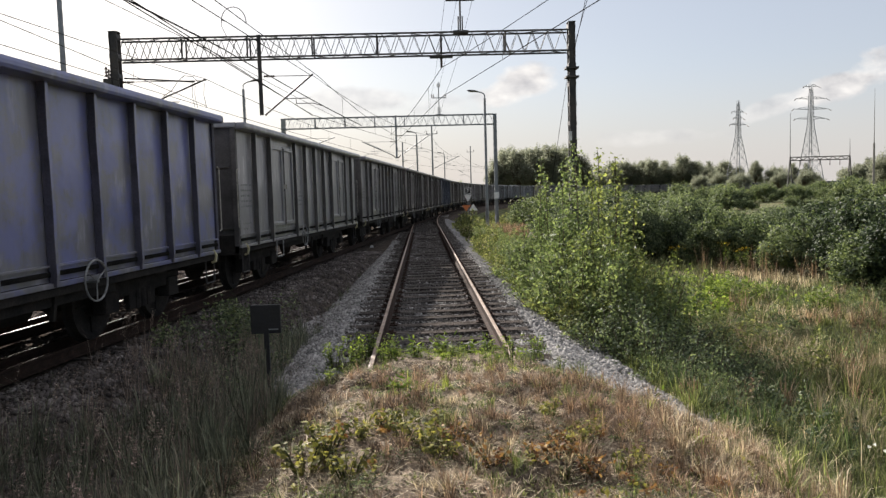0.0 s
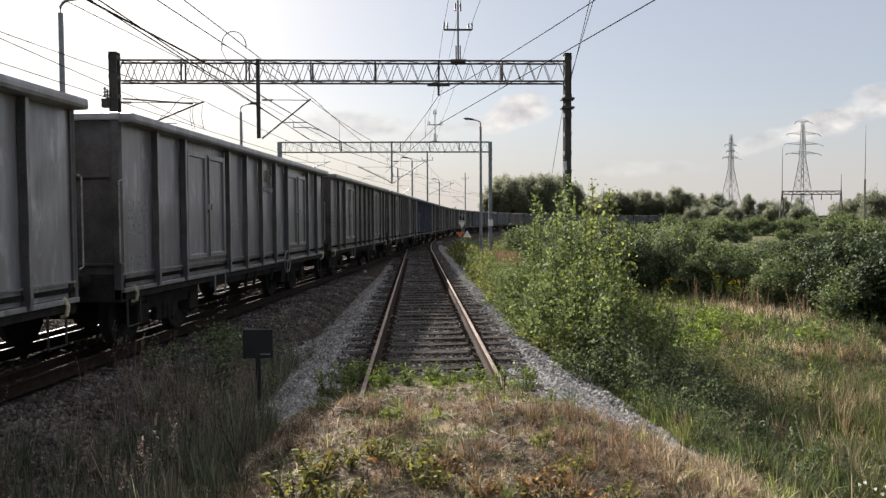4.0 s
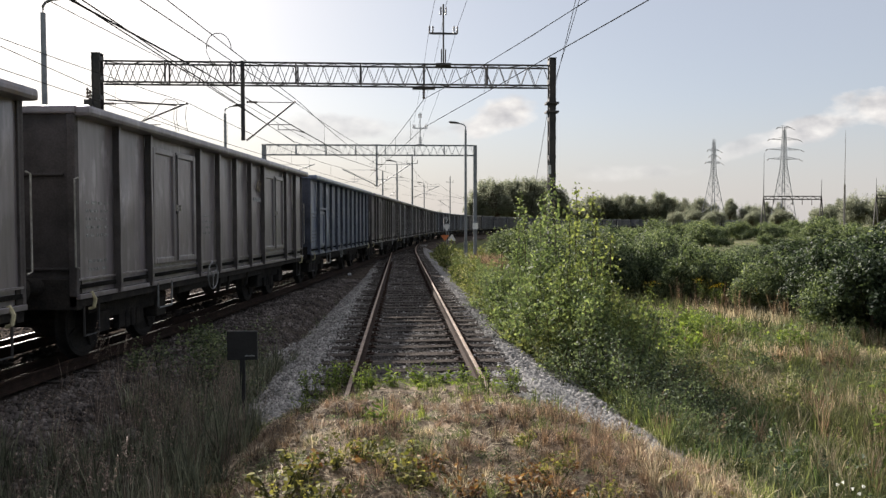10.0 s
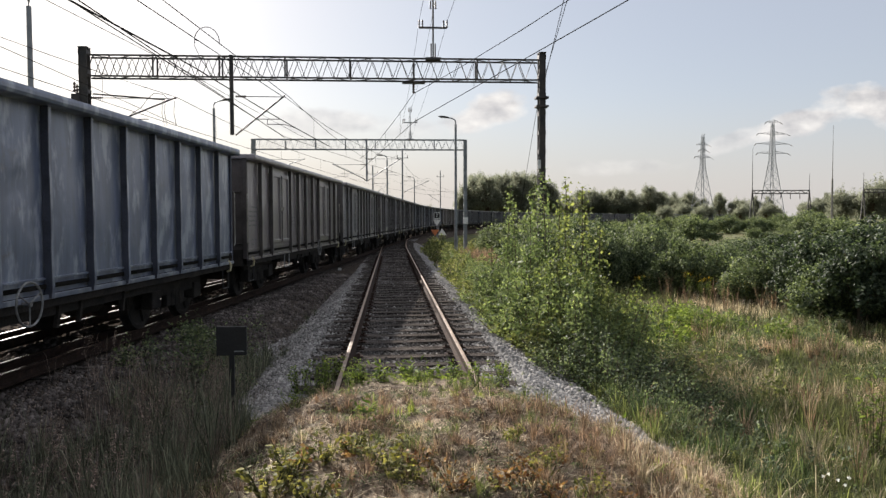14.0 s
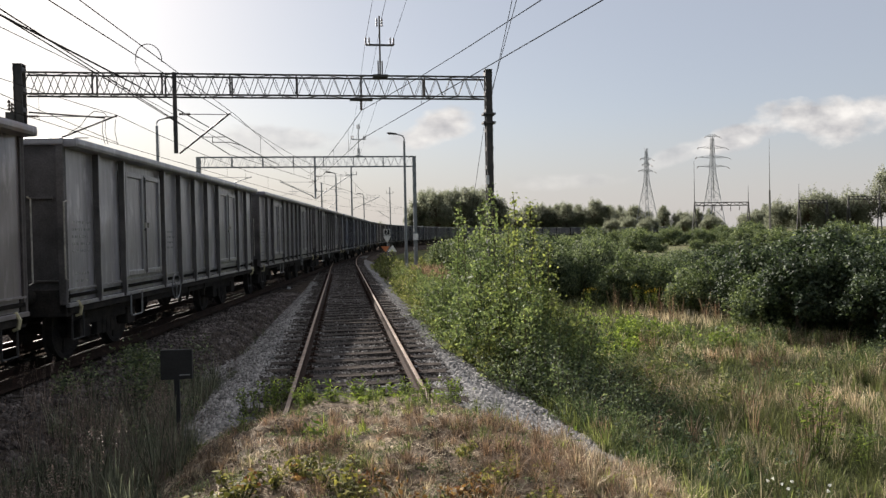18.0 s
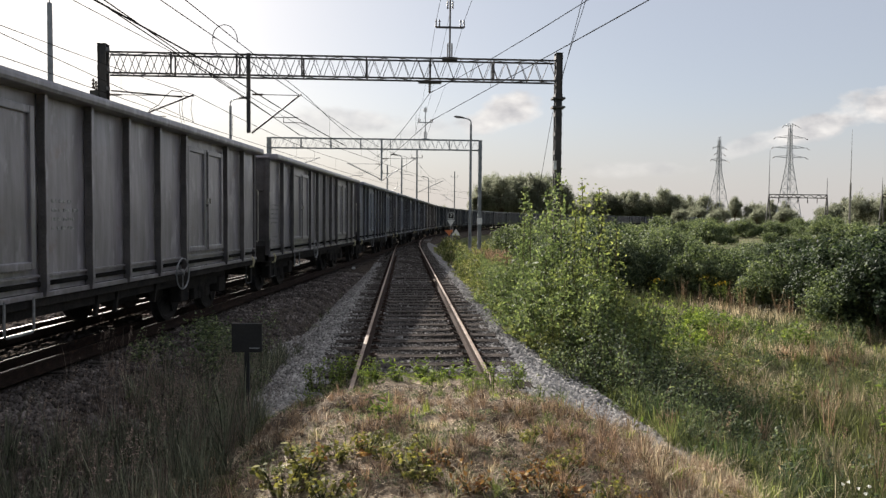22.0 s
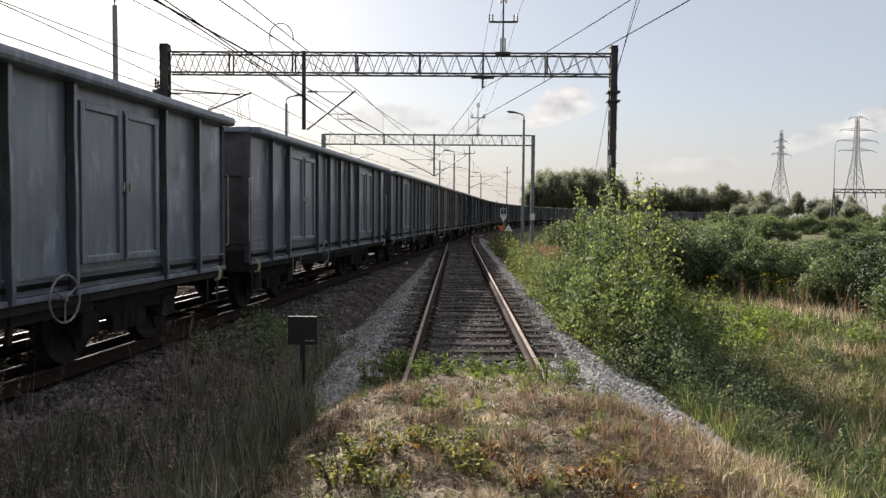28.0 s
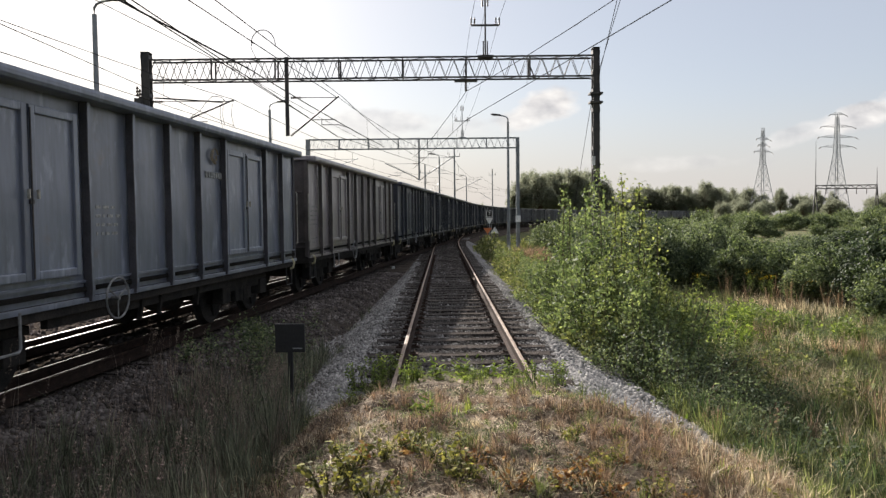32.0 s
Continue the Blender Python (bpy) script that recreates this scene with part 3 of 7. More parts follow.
# darker tone of each paint: shade painted onto post flanks and wagon ends
SHADE_PAINT = {
    "blue": surface("shade_dark_blue_post", [(0.35, (0.0297, 0.0343, 0.0495)), (0.65, (0.0594, 0.0660, 0.0924))], 3, 0.7, 0, 40, 0.3),
    "violet": surface("shade_dark_violet_post", [(0.35, (0.0330, 0.0310, 0.0436)), (0.65, (0.0660, 0.0620, 0.0891))], 3, 0.7, 0, 40, 0.3),
    "grey": surface("shade_dark_grey_post", [(0.35, (0.047, 0.043, 0.043)), (0.65, (0.094, 0.086, 0.086))], 3, 0.7, 0, 40, 0.3),
    "green": surface("shade_dark_green_post", [(0.35, (0.047, 0.044, 0.043)), (0.65, (0.094, 0.087, 0.086))], 3, 0.7, 0, 40, 0.3),
    "brown": surface("shade_dark_brown_post", [(0.35, (0.041, 0.035, 0.033)), (0.65, (0.082, 0.070, 0.067))], 3, 0.7, 0, 40, 0.3),
    "navy": surface("shade_dark_navy_post", [(0.35, (0.0125, 0.0137, 0.0199)), (0.65, (0.0249, 0.0275, 0.0399))], 3, 0.7, 0, 40, 0.3),
    "slate": surface("shade_dark_slate_post", [(0.35, (0.0343, 0.0330, 0.0370)), (0.65, (0.0693, 0.0660, 0.0759))], 3, 0.7, 0, 40, 0.3),
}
STENCIL = surface("worn_white_stencil", [(0.4, (0.15, 0.155, 0.16)), (0.6, (0.38, 0.38, 0.37))], 22, 0.7)


def wall_sheet(bm, side, seed, flat=(), z0=SILL_Z + 0.02, z1=TOP_Z - 0.1):
    """The dented side plating, bulged between the posts."""
    rng = random.Random(seed)
    bulge = [rng.uniform(0.1, 1.0) for _ in range(12)]
    dents = [(rng.uniform(-5.4, 5.4), rng.uniform(1.2, 2.8), rng.uniform(0.15, 0.4), rng.uniform(-0.03, 0.035)) for _ in range(34)]
    ny, nz = 96, 16
    rows = []
    for j in range(nz + 1):
        z = z0 + (z1 - z0) * j / nz
        row = []
        for i in range(ny + 1):
            y = -BODY_L / 2 + BODY_L * i / ny
            u = (y + BODY_L / 2) / PANEL
            k = min(11, int(u))
            w = math.sin(math.pi * (u - k)) ** 0.8 if 0 < u - k < 1 else 0
            v = math.sin(math.pi * j / nz) ** 0.7
            d = 0.035 * bulge[k] * w * v
            for dy, dz, r, a in dents:
                q = ((y - dy) ** 2 + (z - dz) ** 2) / (r * r)
                if q < 4:
                    d += a * math.exp(-q * 1.6) * w
            if k in flat:
                d = 0.0
            row.append(bm.verts.new((side * (SHEET_X - 0.03 + d), y, z)))
        rows.append(row)
    for a, b in zip(rows[:-1], rows[1:]):
        for i in range(ny):
            f = (a[i], a[i + 1], b[i + 1], b[i])
            bm.faces.new(f if side > 0 else f[::-1])
    box(bm, *sorted((side * (SHEET_X - 0.075), side * (SHEET_X - 0.062))), -BODY_L / 2, BODY_L / 2, z0, z1)


def rib_mesh(side):
    """A pressed post: flanges on the sheet, a proud web that tapers at the foot."""
    bm = bmesh.new()
    z0, z1 = SILL_Z, TOP_Z - 0.09
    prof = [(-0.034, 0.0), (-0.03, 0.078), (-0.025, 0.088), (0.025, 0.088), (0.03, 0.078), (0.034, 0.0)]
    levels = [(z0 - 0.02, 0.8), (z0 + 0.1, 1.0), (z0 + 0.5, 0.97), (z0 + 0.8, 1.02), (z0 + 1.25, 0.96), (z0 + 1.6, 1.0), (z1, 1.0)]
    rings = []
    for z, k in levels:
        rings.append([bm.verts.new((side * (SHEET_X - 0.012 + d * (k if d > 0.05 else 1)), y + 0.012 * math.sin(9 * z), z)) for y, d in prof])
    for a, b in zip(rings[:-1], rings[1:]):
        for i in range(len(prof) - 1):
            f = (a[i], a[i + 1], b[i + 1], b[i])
            # flanks take the dark tone as painted shade, the outer edge keeps the paint
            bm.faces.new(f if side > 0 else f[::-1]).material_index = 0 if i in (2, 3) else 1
    bm.faces.new(rings[-1])
    bm.faces.new(rings[0][::-1])
    return bm


def door_leaf(side, width, z0, z1):
    """A door leaf: a thin plate in a raised frame of pressed bars."""
    bm = bmesh.new()
    x0, f, d = SHEET_X - 0.012, 0.085, 0.05
    h = width / 2
    box(bm, *sorted((side * x0, side * (x0 + 0.014))), -h + f, h - f, z0 + f, z1 - f)
    for y0, y1, a, b in ((-h, -h + f, z0, z1), (h - f, h, z0, z1), (-h + f, h - f, z0, z0 + f), (-h + f, h - f, z1 - f, z1)):
        box(bm, *sorted((side * x0, side * (x0 + d))), y0, y1, a, b, 0.012)
    return bm


def build_bogie(parent, y):
    bogie = new("bogie")
    bogie.parent, bogie.location = parent, (0, y, 0)
    for s in (-1, 1):
        bm = bmesh.new()
        x = s * 1.0
        box(bm, x - 0.06, x + 0.06, -0.75, 0.75, 0.5, 0.72, 0.02)
        box(bm, x - 0.05, x + 0.05, -0.38, 0.38, 0.3, 0.52, 0.02)
        for e in (-0.9, 0.9):
            box(bm, x - 0.1, x + 0.1, e - 0.17, e + 0.17, 0.33, 0.62, 0.03)
            box(bm, x - 0.05, x + 0.05, e - 0.3, e + 0.3, 0.6, 0.7, 0.02)
        for e in (-0.16, 0, 0.16):
            rod(bm, (x + s * 0.02, e, 0.3), (x + s * 0.02, e, 0.56), 0.065, 8)
        part("side_frame", bm, STEEL_BOGIE, bogie, "sooty cast bogie side frame")
    bm = bmesh.new()
    box(bm, -1.05, 1.05, -0.16, 0.16, 0.52, 0.78, 0.02)
    part("bolster", bm, STEEL_BOGIE, bogie)
    for e in (-0.9, 0.9):
        bm = bmesh.new()
        for s in (-1, 1):
            lathe(bm, [(0.1, s * 0.64), (0.2, s * 0.66), (0.38, s * 0.7), (0.47, s * 0.69), (0.49, s * 0.7), (0.462, s * 0.73), (0.455, s * 0.82), (0.4, s * 0.825), (0.36, s * 0.79), (0.15, s * 0.78), (0.1, s * 0.85), (0.08, s * 1.0)], "X", 24)
            for k in range(4):
                a = k * math.pi / 2
                bar(bm, (s * 0.795, 0.16 * math.cos(a), 0.16 * math.sin(a)), (s * 0.8, 0.37 * math.cos(a), 0.37 * math.sin(a)), 0.05, 0.02)
        rod(bm, (-0.66, 0, 0), (0.66, 0, 0), 0.08, 10)
        bmesh.ops.recalc_face_normals(bm, faces=bm.faces)
        w = part("wheelset", bm, STEEL_BOGIE, bogie, "steel wheels on an axle")
        w.location = (0, e, WHEEL_R)
    return bogie


def build_wagon(doors):
    w = thing("coal_wagon", "four-axle open-top coal wagon", "goods wagon", "coal train")
    paint = PAINTS["grey"]
    bm = bmesh.new()
    for s in (-1, 1):
        box(bm, *sorted((s * 1.28, s * 1.38)), -BODY_L / 2, BODY_L / 2, 0.78, SILL_Z + 0.03, 0.01)
        box(bm, *sorted((s * 0.2, s * 0.32)), -BODY_L / 2, BODY_L / 2, 0.6, 1.0)
        box(bm, *sorted((s * 1.2, s * 1.28)), -2.4, 2.4, 0.66, 0.9)
        box(bm, -1.38, 1.38, *sorted((s * (BODY_L / 2 - 0.12), s * BODY_L / 2)), 0.75, 1.12, 0.015)
        box(bm, -1.35, 1.35, *sorted((s * (BOGIE_Y - 0.2), s * (BOGIE_Y + 0.2))), 0.76, 0.98)
    for y in (-2, -1, 0, 1, 2, 4.6, -4.6):
        box(bm, -1.3, 1.3, y - 0.05, y + 0.05, 0.8, 0.98)
    part("underframe", bm, STEEL_BOGIE, w, "soot-black steel underframe")
    bm = bmesh.new()
    box(bm, -1.4, 1.4, -BODY_L / 2 + 0.05, BODY_L / 2 - 0.05, 1.0, 1.05)
    part("floor_plate", bm, COAL_DUST, w, "floor black with coal dust")
    for s in (-1, 1):
        bm = bmesh.new()
        wall_sheet(bm, s, 11 if doors else 5, (0, 2, 3, 4, 8, 9) if doors else (0, 1))
        part("side_wall", bm, paint, w, smooth=True)
        bm = bmesh.new()
        x0, x1 = sorted((s * (SHEET_X - 0.09), s * (HALF_W + 0.02)))
        box(bm, x0, x1, -BODY_L / 2 - 0.02, BODY_L / 2 + 0.02, TOP_Z - 0.13, TOP_Z, 0.045)
        part("top_rail", bm, paint, w, "dented pressed top rail")
        bm = bmesh.new()
        x0, x1 = sorted((s * (SHEET_X - 0.03), s * (SHEET_X + 0.03)))
        box(bm, x0, x1, -BODY_L / 2, BODY_L / 2, SILL_Z - 0.03, SILL_Z + 0.025, 0.006)
        part("side_sill", bm, paint, w)
        bm = bmesh.new()
        x0, x1 = sorted((s * (SHEET_X - 0.03), s * (SHEET_X + 0.006)))
        box(bm, x0, x1, -BODY_L / 2 + 0.02, BODY_L / 2 - 0.02, SILL_Z + 0.19, SILL_Z + 0.215)
        part("bead", bm, paint, w)
        spots = [i * PANEL for i in range(1, 12) if not (doors and i in (3, 9))]
        first = part("rib", rib_mesh(s), paint, w, "pressed post, flanks painted dark for shade, edge in wagon paint")
        first.data.materials.append(SHADE_PAINT["grey"])
        first.location = (0, spots[0] - BODY_L / 2, 0)
        for y in spots[1:]:
            again("rib", first, w, pose(0, y - BODY_L / 2, 0))
        if doors:
            leaf = None
            for c in (3, 9):
                for e in (-1, 1):
                    y = c * PANEL - BODY_L / 2 + e * 0.405
                    if leaf is None:
                        leaf = part("door", door_leaf(s, 0.78, SILL_Z + 0.28, TOP_Z - 0.28), paint, w)
                        leaf.location = (0, y, 0)
                    else:
                        again("door", leaf, w, pose(0, y, 0))
                bm = bmesh.new()
                x = s * (SHEET_X + 0.055)
                y = c * PANEL - BODY_L / 2
                rod(bm, (x, y, SILL_Z + 0.3), (x, y, TOP_Z - 0.32), 0.009, 6)
                box(bm, *sorted((s * (SHEET_X + 0.02), s * (SHEET_X + 0.055))), y - 0.03, y + 0.03, 1.93, 1.97)
                part("lock_bar", bm, STEEL_DARK, w, "dark door locking bar")
                x = s * (SHEET_X + 0.07)
                for e in (-0.1, 0.1):
                    bm = bmesh.new()
                    box(bm, *sorted((x - 0.015, x + 0.015)), y + e * 0.7 - 0.011, y + e * 0.7 + 0.011, 1.98, 2.07, 0.004)
                    part("door_handle", bm, HOOK_PALE, w, "pale worn door handle")
        else:
            bm = door_leaf(s, 0.72, SILL_Z + 0.2, 2.15)
            hatch = part("hatch", bm, paint, w)
            hatch.location = (0, 1.5 * PANEL - BODY_L / 2, 0)
            bm = bmesh.new()
            box(bm, *sorted((s * (SHEET_X - 0.01), s * (SHEET_X + 0.07))), -0.42, 0.42, 2.2, 2.26, 0.012)
            lintel = part("lintel", bm, paint, w)
            lintel.location = hatch.location
    for e in (-1, 1):
        bm = bmesh.new()
        y0, y1 = sorted((e * (BODY_L / 2 - 0.06), e * (BODY_L / 2 - 0.01)))
        box(bm, -SHEET_X, SHEET_X, y0, y1, SILL_Z + 0.1, TOP_Z - 0.06)
        part("end_wall", bm, SHADE_PAINT["grey"], w, "end wall painted dark for shade")
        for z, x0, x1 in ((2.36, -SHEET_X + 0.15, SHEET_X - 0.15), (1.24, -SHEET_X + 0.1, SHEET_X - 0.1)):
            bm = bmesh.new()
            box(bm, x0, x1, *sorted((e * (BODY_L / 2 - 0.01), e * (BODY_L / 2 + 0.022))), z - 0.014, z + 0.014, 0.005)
            part("end_beam", bm, SHADE_PAINT["grey"], w)
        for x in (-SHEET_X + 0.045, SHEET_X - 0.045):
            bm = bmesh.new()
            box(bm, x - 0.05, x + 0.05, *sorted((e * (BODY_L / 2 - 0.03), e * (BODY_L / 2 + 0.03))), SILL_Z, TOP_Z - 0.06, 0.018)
            part("corner_post", bm, SHADE_PAINT["grey"], w, "rounded corner post painted dark for shade")
        bm = bmesh.new()
        box(bm, -SHEET_X - 0.03, SHEET_X + 0.03, *sorted((e * (BODY_L / 2 - 0.07), e * (BODY_L / 2 + 0.05))), TOP_Z - 0.1, TOP_Z - 0.004, 0.02)
        part("end_rail", bm, paint, w)
        for s in (-1, 1):
            bm = bmesh.new()
            x, y = s * (SHEET_X + 0.03), e * (BODY_L / 2 + 0.09)
            tube(bm, [(x, y - e * 0.08, 1.25), (x, y, 1.27), (x, y, 2.3), (x, y - e * 0.08, 2.32)], 0.012, 6)
            part("grab_rail", bm, HOOK_PALE, w, "pale tubular grab rail")
            bm = bmesh.new()
            x = s * 0.875
            b0 = e * BODY_L / 2
            lathe(bm, [(0.11, b0), (0.11, b0 + e * 0.22), (0.08, b0 + e * 0.23), (0.08, b0 + e * 0.44), (0.2, b0 + e * 0.45), (0.23, b0 + e * 0.47), (0.21, b0 + e * 0.5)], "Y", 16, (x, 0, 1.03))
            bmesh.ops.recalc_face_normals(bm, faces=bm.faces)
            part("buffer", bm, STEEL_BOGIE, w, "round sprung buffer")
            bm = bmesh.new()
            x, y = s * 1.4, e * (BODY_L / 2 - 0.28)
            tube(bm, [(x, y, 0.95), (x + s * 0.05, y, 0.86), (x + s * 0.03, y, 0.76), (x - s * 0.03, y, 0.74)], 0.023, 6)
            part("tow_hook", bm, HOOK_YELLOW, w, "yellow-painted rope hook")
            bm = bmesh.new()
            x, y = s * 1.36, e * (BODY_L / 2 - 0.35)
            tube(bm, [(x, y - 0.17, 0.8), (x, y - 0.17, 0.42), (x, y + 0.17, 0.42), (x, y + 0.17, 0.8)], 0.016, 6)
            part("step", bm, STEEL_DARK, w)
        bm = bmesh.new()
        y = e * BODY_L / 2
        tube(bm, [(0, y, 1.0), (0, y + e * 0.28, 1.0), (0, y + e * 0.34, 1.07), (0, y + e * 0.4, 1.02)], 0.045, 8)
        tube(bm, [(0, y + e * 0.3, 0.98), (0, y + e * 0.38, 0.72), (0, y + e * 0.5, 0.7)], 0.03, 6)
        part("coupling", bm, STEEL_BOGIE, w, "screw coupling and hook")
    # brake gear
    bm = bmesh.new()
    for y in (-0.55, -0.05, 1.1):
        for s in (-1, 1):
            bar(bm, (s * 1.3, y, 0.8), (s * 1.26, y, 0.5), 0.05, 0.05)
    lathe(bm, [(0.1, -0.9), (0.17, -0.86), (0.17, -0.3), (0.1, -0.26)], "Y", 14, (0.75, 1.6, 0.62))
    rod(bm, (0.4, -2.4, 0.6), (0.4, 2.4, 0.6), 0.03, 6)
    part("brake_rigging", bm, STEEL_BOGIE, w)
    for s in (-1, 1):
        bm = bmesh.new()
        x, y, z = s * 1.5, -1.45 * s, 0.88
        pts = [(x, y + 0.235 * math.cos(a), z + 0.235 * math.sin(a)) for a in (2 * math.pi * i / 20 for i in range(21))]
        tube(bm, pts, 0.013, 6)
        for k in range(3):
            a = 2 * math.pi * k / 3 + 0.5
            rod(bm, (x, y, z), (x, y + 0.23 * math.cos(a), z + 0.23 * math.sin(a)), 0.009, 6)
        rod(bm, (s * 1.2, y, z), (x + s * 0.02, y, z), 0.025, 8)
        part("brake_wheel", bm, WHEEL_GREY, w, "grey spoked hand brake wheel")
        bm = bmesh.new()
        x, y = s * 1.42, -3.25 * s
        tube(bm, [(x - s * 0.1, y - 0.24, 0.95), (x, y - 0.24, 0.9), (x, y - 0.24, 0.57), (x, y - 0.21, 0.54), (x, y + 0.21, 0.54), (x, y + 0.24, 0.57), (x, y + 0.24, 0.9), (x - s * 0.1, y + 0.24, 0.95)], 0.015, 6)
        part("door_step", bm, WHEEL_GREY, w, "bent bar step under the door")
    # stencilled data, too worn to read
    for s in (-1, 1):
        for y0, z0, rows_, width in ((-5.3, 1.25, 4, 0.6), (-5.3, 1.95, 2, 0.6)) if not doors else ((-5.3, 1.2, 2, 0.5), (-5.35, 1.62, 5, 0.62), (-1.62, 1.6, 4, 0.5), (-0.6, 1.75, 3, 0.26)):
            bm = bmesh.new()
            rng = random.Random(int(y0 * 100))
            for r in range(rows_):
                y = y0
                while y < y0 + width - 0.08:
                    d = rng.uniform(0.03, 0.12)
                    xx = SHEET_X - 0.025
                    box(bm, *sorted((s * (xx - 0.02), s * xx)), s * y, s * y + s * d if s > 0 else s * y, z0 + r * 0.1, z0 + r * 0.1 + 0.035) if s > 0 else box(bm, *sorted((s * (xx - 0.02), s * xx)), -y - d, -y, z0 + r * 0.1, z0 + r * 0.1 + 0.035)
                    y += d + rng.uniform(0.03, 0.07)
            part("stencil", bm, STENCIL, w, "worn white stencilled lines")["kind"] = "stuff"
    for y in (-BOGIE_Y, BOGIE_Y):
        build_bogie(w, y)
    return w


PAINTED = ("bead", "end_rail", "side_wall", "top_rail", "side_sill", "lintel", "rib", "door", "hatch")
ORDER = {-1: ("violet", 0), 0: ("violet", 0), 1: ("green", 1), 2: ("grey", 1), 3: ("brown", 1), 4: ("brown", 1), 5: ("blue", 0), 6: ("brown", 1), 7: ("green", 1), 8: ("grey", 1),
         9: ("grey", 1), 10: ("slate", 1), 11: ("slate", 1), 12: ("slate", 1), 13: ("brown", 1)}
LOOKS = {"violet": "faded violet-blue coal wagon with dented plating", "blue": "dented blue coal wagon with pale scrapes", "green": "grey-green coal wagon with double doors",
         "grey": "dusty grey coal wagon with double doors", "brown": "sooty brown-grey coal wagon with double doors", "slate": "slate-blue coal wagon with double doors", "navy": "navy-blue coal wagon with double doors, darkened for shade"}
FAR_BRAKE = (0, 2, 3, 6, 8, 10)
FIRST, LAST = -1, 34
TRAIN = {}


def build_train():
    masters = {}
    for k in range(FIRST, LAST + 1):
        # later wagons default to navy, darkened in colour to stand for shade
        colour, doors = ORDER.get(k, ("navy", 1))
        if doors not in masters:
            masters[doors] = w = build_wagon(doors)
        else:
            w = copy_thing(masters[doors], Matrix())
        w["label"] = LOOKS[colour]
        for ob in w.children_recursive:
            if ob.name.startswith("brake_wheel"):
                # on some wagons the hand brake sits by the other pair of doors
                near_side = ob.data.vertices[0].co.x > 0
                ob.location.y = (3.05 if near_side else -3.05) if k in FAR_BRAKE else 0.0
            if ob.name.startswith("door_step"):
                near_side = ob.data.vertices[0].co.x > 0
                ob.location.y = (0.95 if near_side else -0.95) if k in FAR_BRAKE else 0.0
            if ob.name.split(".")[0] in PAINTED:
                ob.material_slots[0].link = "OBJECT"
                ob.material_slots[0].material = PAINTS[colour]
            kind = ob.name.split(".")[0]
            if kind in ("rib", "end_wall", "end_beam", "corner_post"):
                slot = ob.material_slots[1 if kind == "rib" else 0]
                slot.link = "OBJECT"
                slot.material = SHADE_PAINT[colour]
        TRAIN[k] = w


def rolled(t):
    """Metres that the train has come by t seconds; it gains a little speed."""
    return 4.0346 * t + 0.00871 * t * t + 0.00018 * t ** 3


def wagon_pose(k, t):
    s = 7.05 + PITCH * k - rolled(t)
    a, b = main_at(s - BOGIE_Y), main_at(s + BOGIE_Y)
    return pose((a[0] + b[0]) / 2, (a[1] + b[1]) / 2, 0, 0, 0, -math.degrees(math.atan2(b[0] - a[0], b[1] - a[1])))


def motions():
    for b, flight in FLIGHTS:
        walk(b, [(t, pose(x, y, z, 12, 0, turn)) for t, x, y, z, turn in flight])
    for k, w in TRAIN.items():
        walk(w, [(t, wagon_pose(k, t)) for t in range(0, 33)])
        if k > 15:
            continue
        for bogie in w.children:
            for ws in bogie.children:
                if ws.name.startswith("wheelset"):
                    y = ws.location.y
                    walk(ws, [(t / 10, pose(0, y, WHEEL_R, math.degrees(rolled(t / 10) / WHEEL_R))) for t in range(0, 321)])


OCHRE = surface("worn_ochre_stencil", [(0.42, (0.15, 0.135, 0.115)), (0.6, (0.29, 0.225, 0.14))], 22, 0.7)


def add_emblem(k, y, z, ring, paint):
    """A round company mark, where there is one, over a row of bars, drawn plainly."""
    if ring:
        bm = bmesh.new()
        for a in range(3):
            tube(bm, [(SHEET_X + 0.02, y + (0.13 - 0.035 * a) * math.cos(u), z + 0.27 + (0.13 - 0.035 * a) * math.sin(u)) for u in np.linspace(0.4 + 1.6 * a, 3.6 + 1.6 * a, 9)], 0.016, 4)
        part("emblem", bm, OCHRE, TRAIN[k], "worn ochre round mark")["kind"] = "stuff"
    bm = bmesh.new()
    for i in range(7):
        box(bm, SHEET_X - 0.03, SHEET_X + 0.006, y - 0.3 + i * 0.088, y - 0.24 + i * 0.088, z - 0.045, z + 0.045)
    part("emblem_bar", bm, paint, TRAIN[k], "worn pale bars")["kind"] = "stuff"


build_train()
bm = bmesh.new()
for q in (0.0, 0.006):
    h = 0.1 - q * 4
    f = bm.faces.new([bm.verts.new((0.62 + u * h, -BODY_L / 2 - 0.004 - q, 2.8 + v * h)) for u, v in ((-1, -0.8), (1, -0.8), (0, 0.95))])
    r = bmesh.ops.extrude_face_region(bm, geom=[f])
    bmesh.ops.translate(bm, verts=[v for v in r["geom"] if isinstance(v, bmesh.types.BMVert)], vec=(0, 0.02, 0))
bmesh.ops.recalc_face_normals(bm, faces=bm.faces)
part("warning_sign", bm, HOOK_YELLOW, TRAIN[1], "small yellow warning triangle")
add_emblem(2, 0.62, 2.45, True, STENCIL)
add_emblem(4, 1.62, 2.3, True, STENCIL)
add_emblem(12, 1.55, 2.45, True, STENCIL)
add_emblem(3, 1.74, 2.47, False, OCHRE)


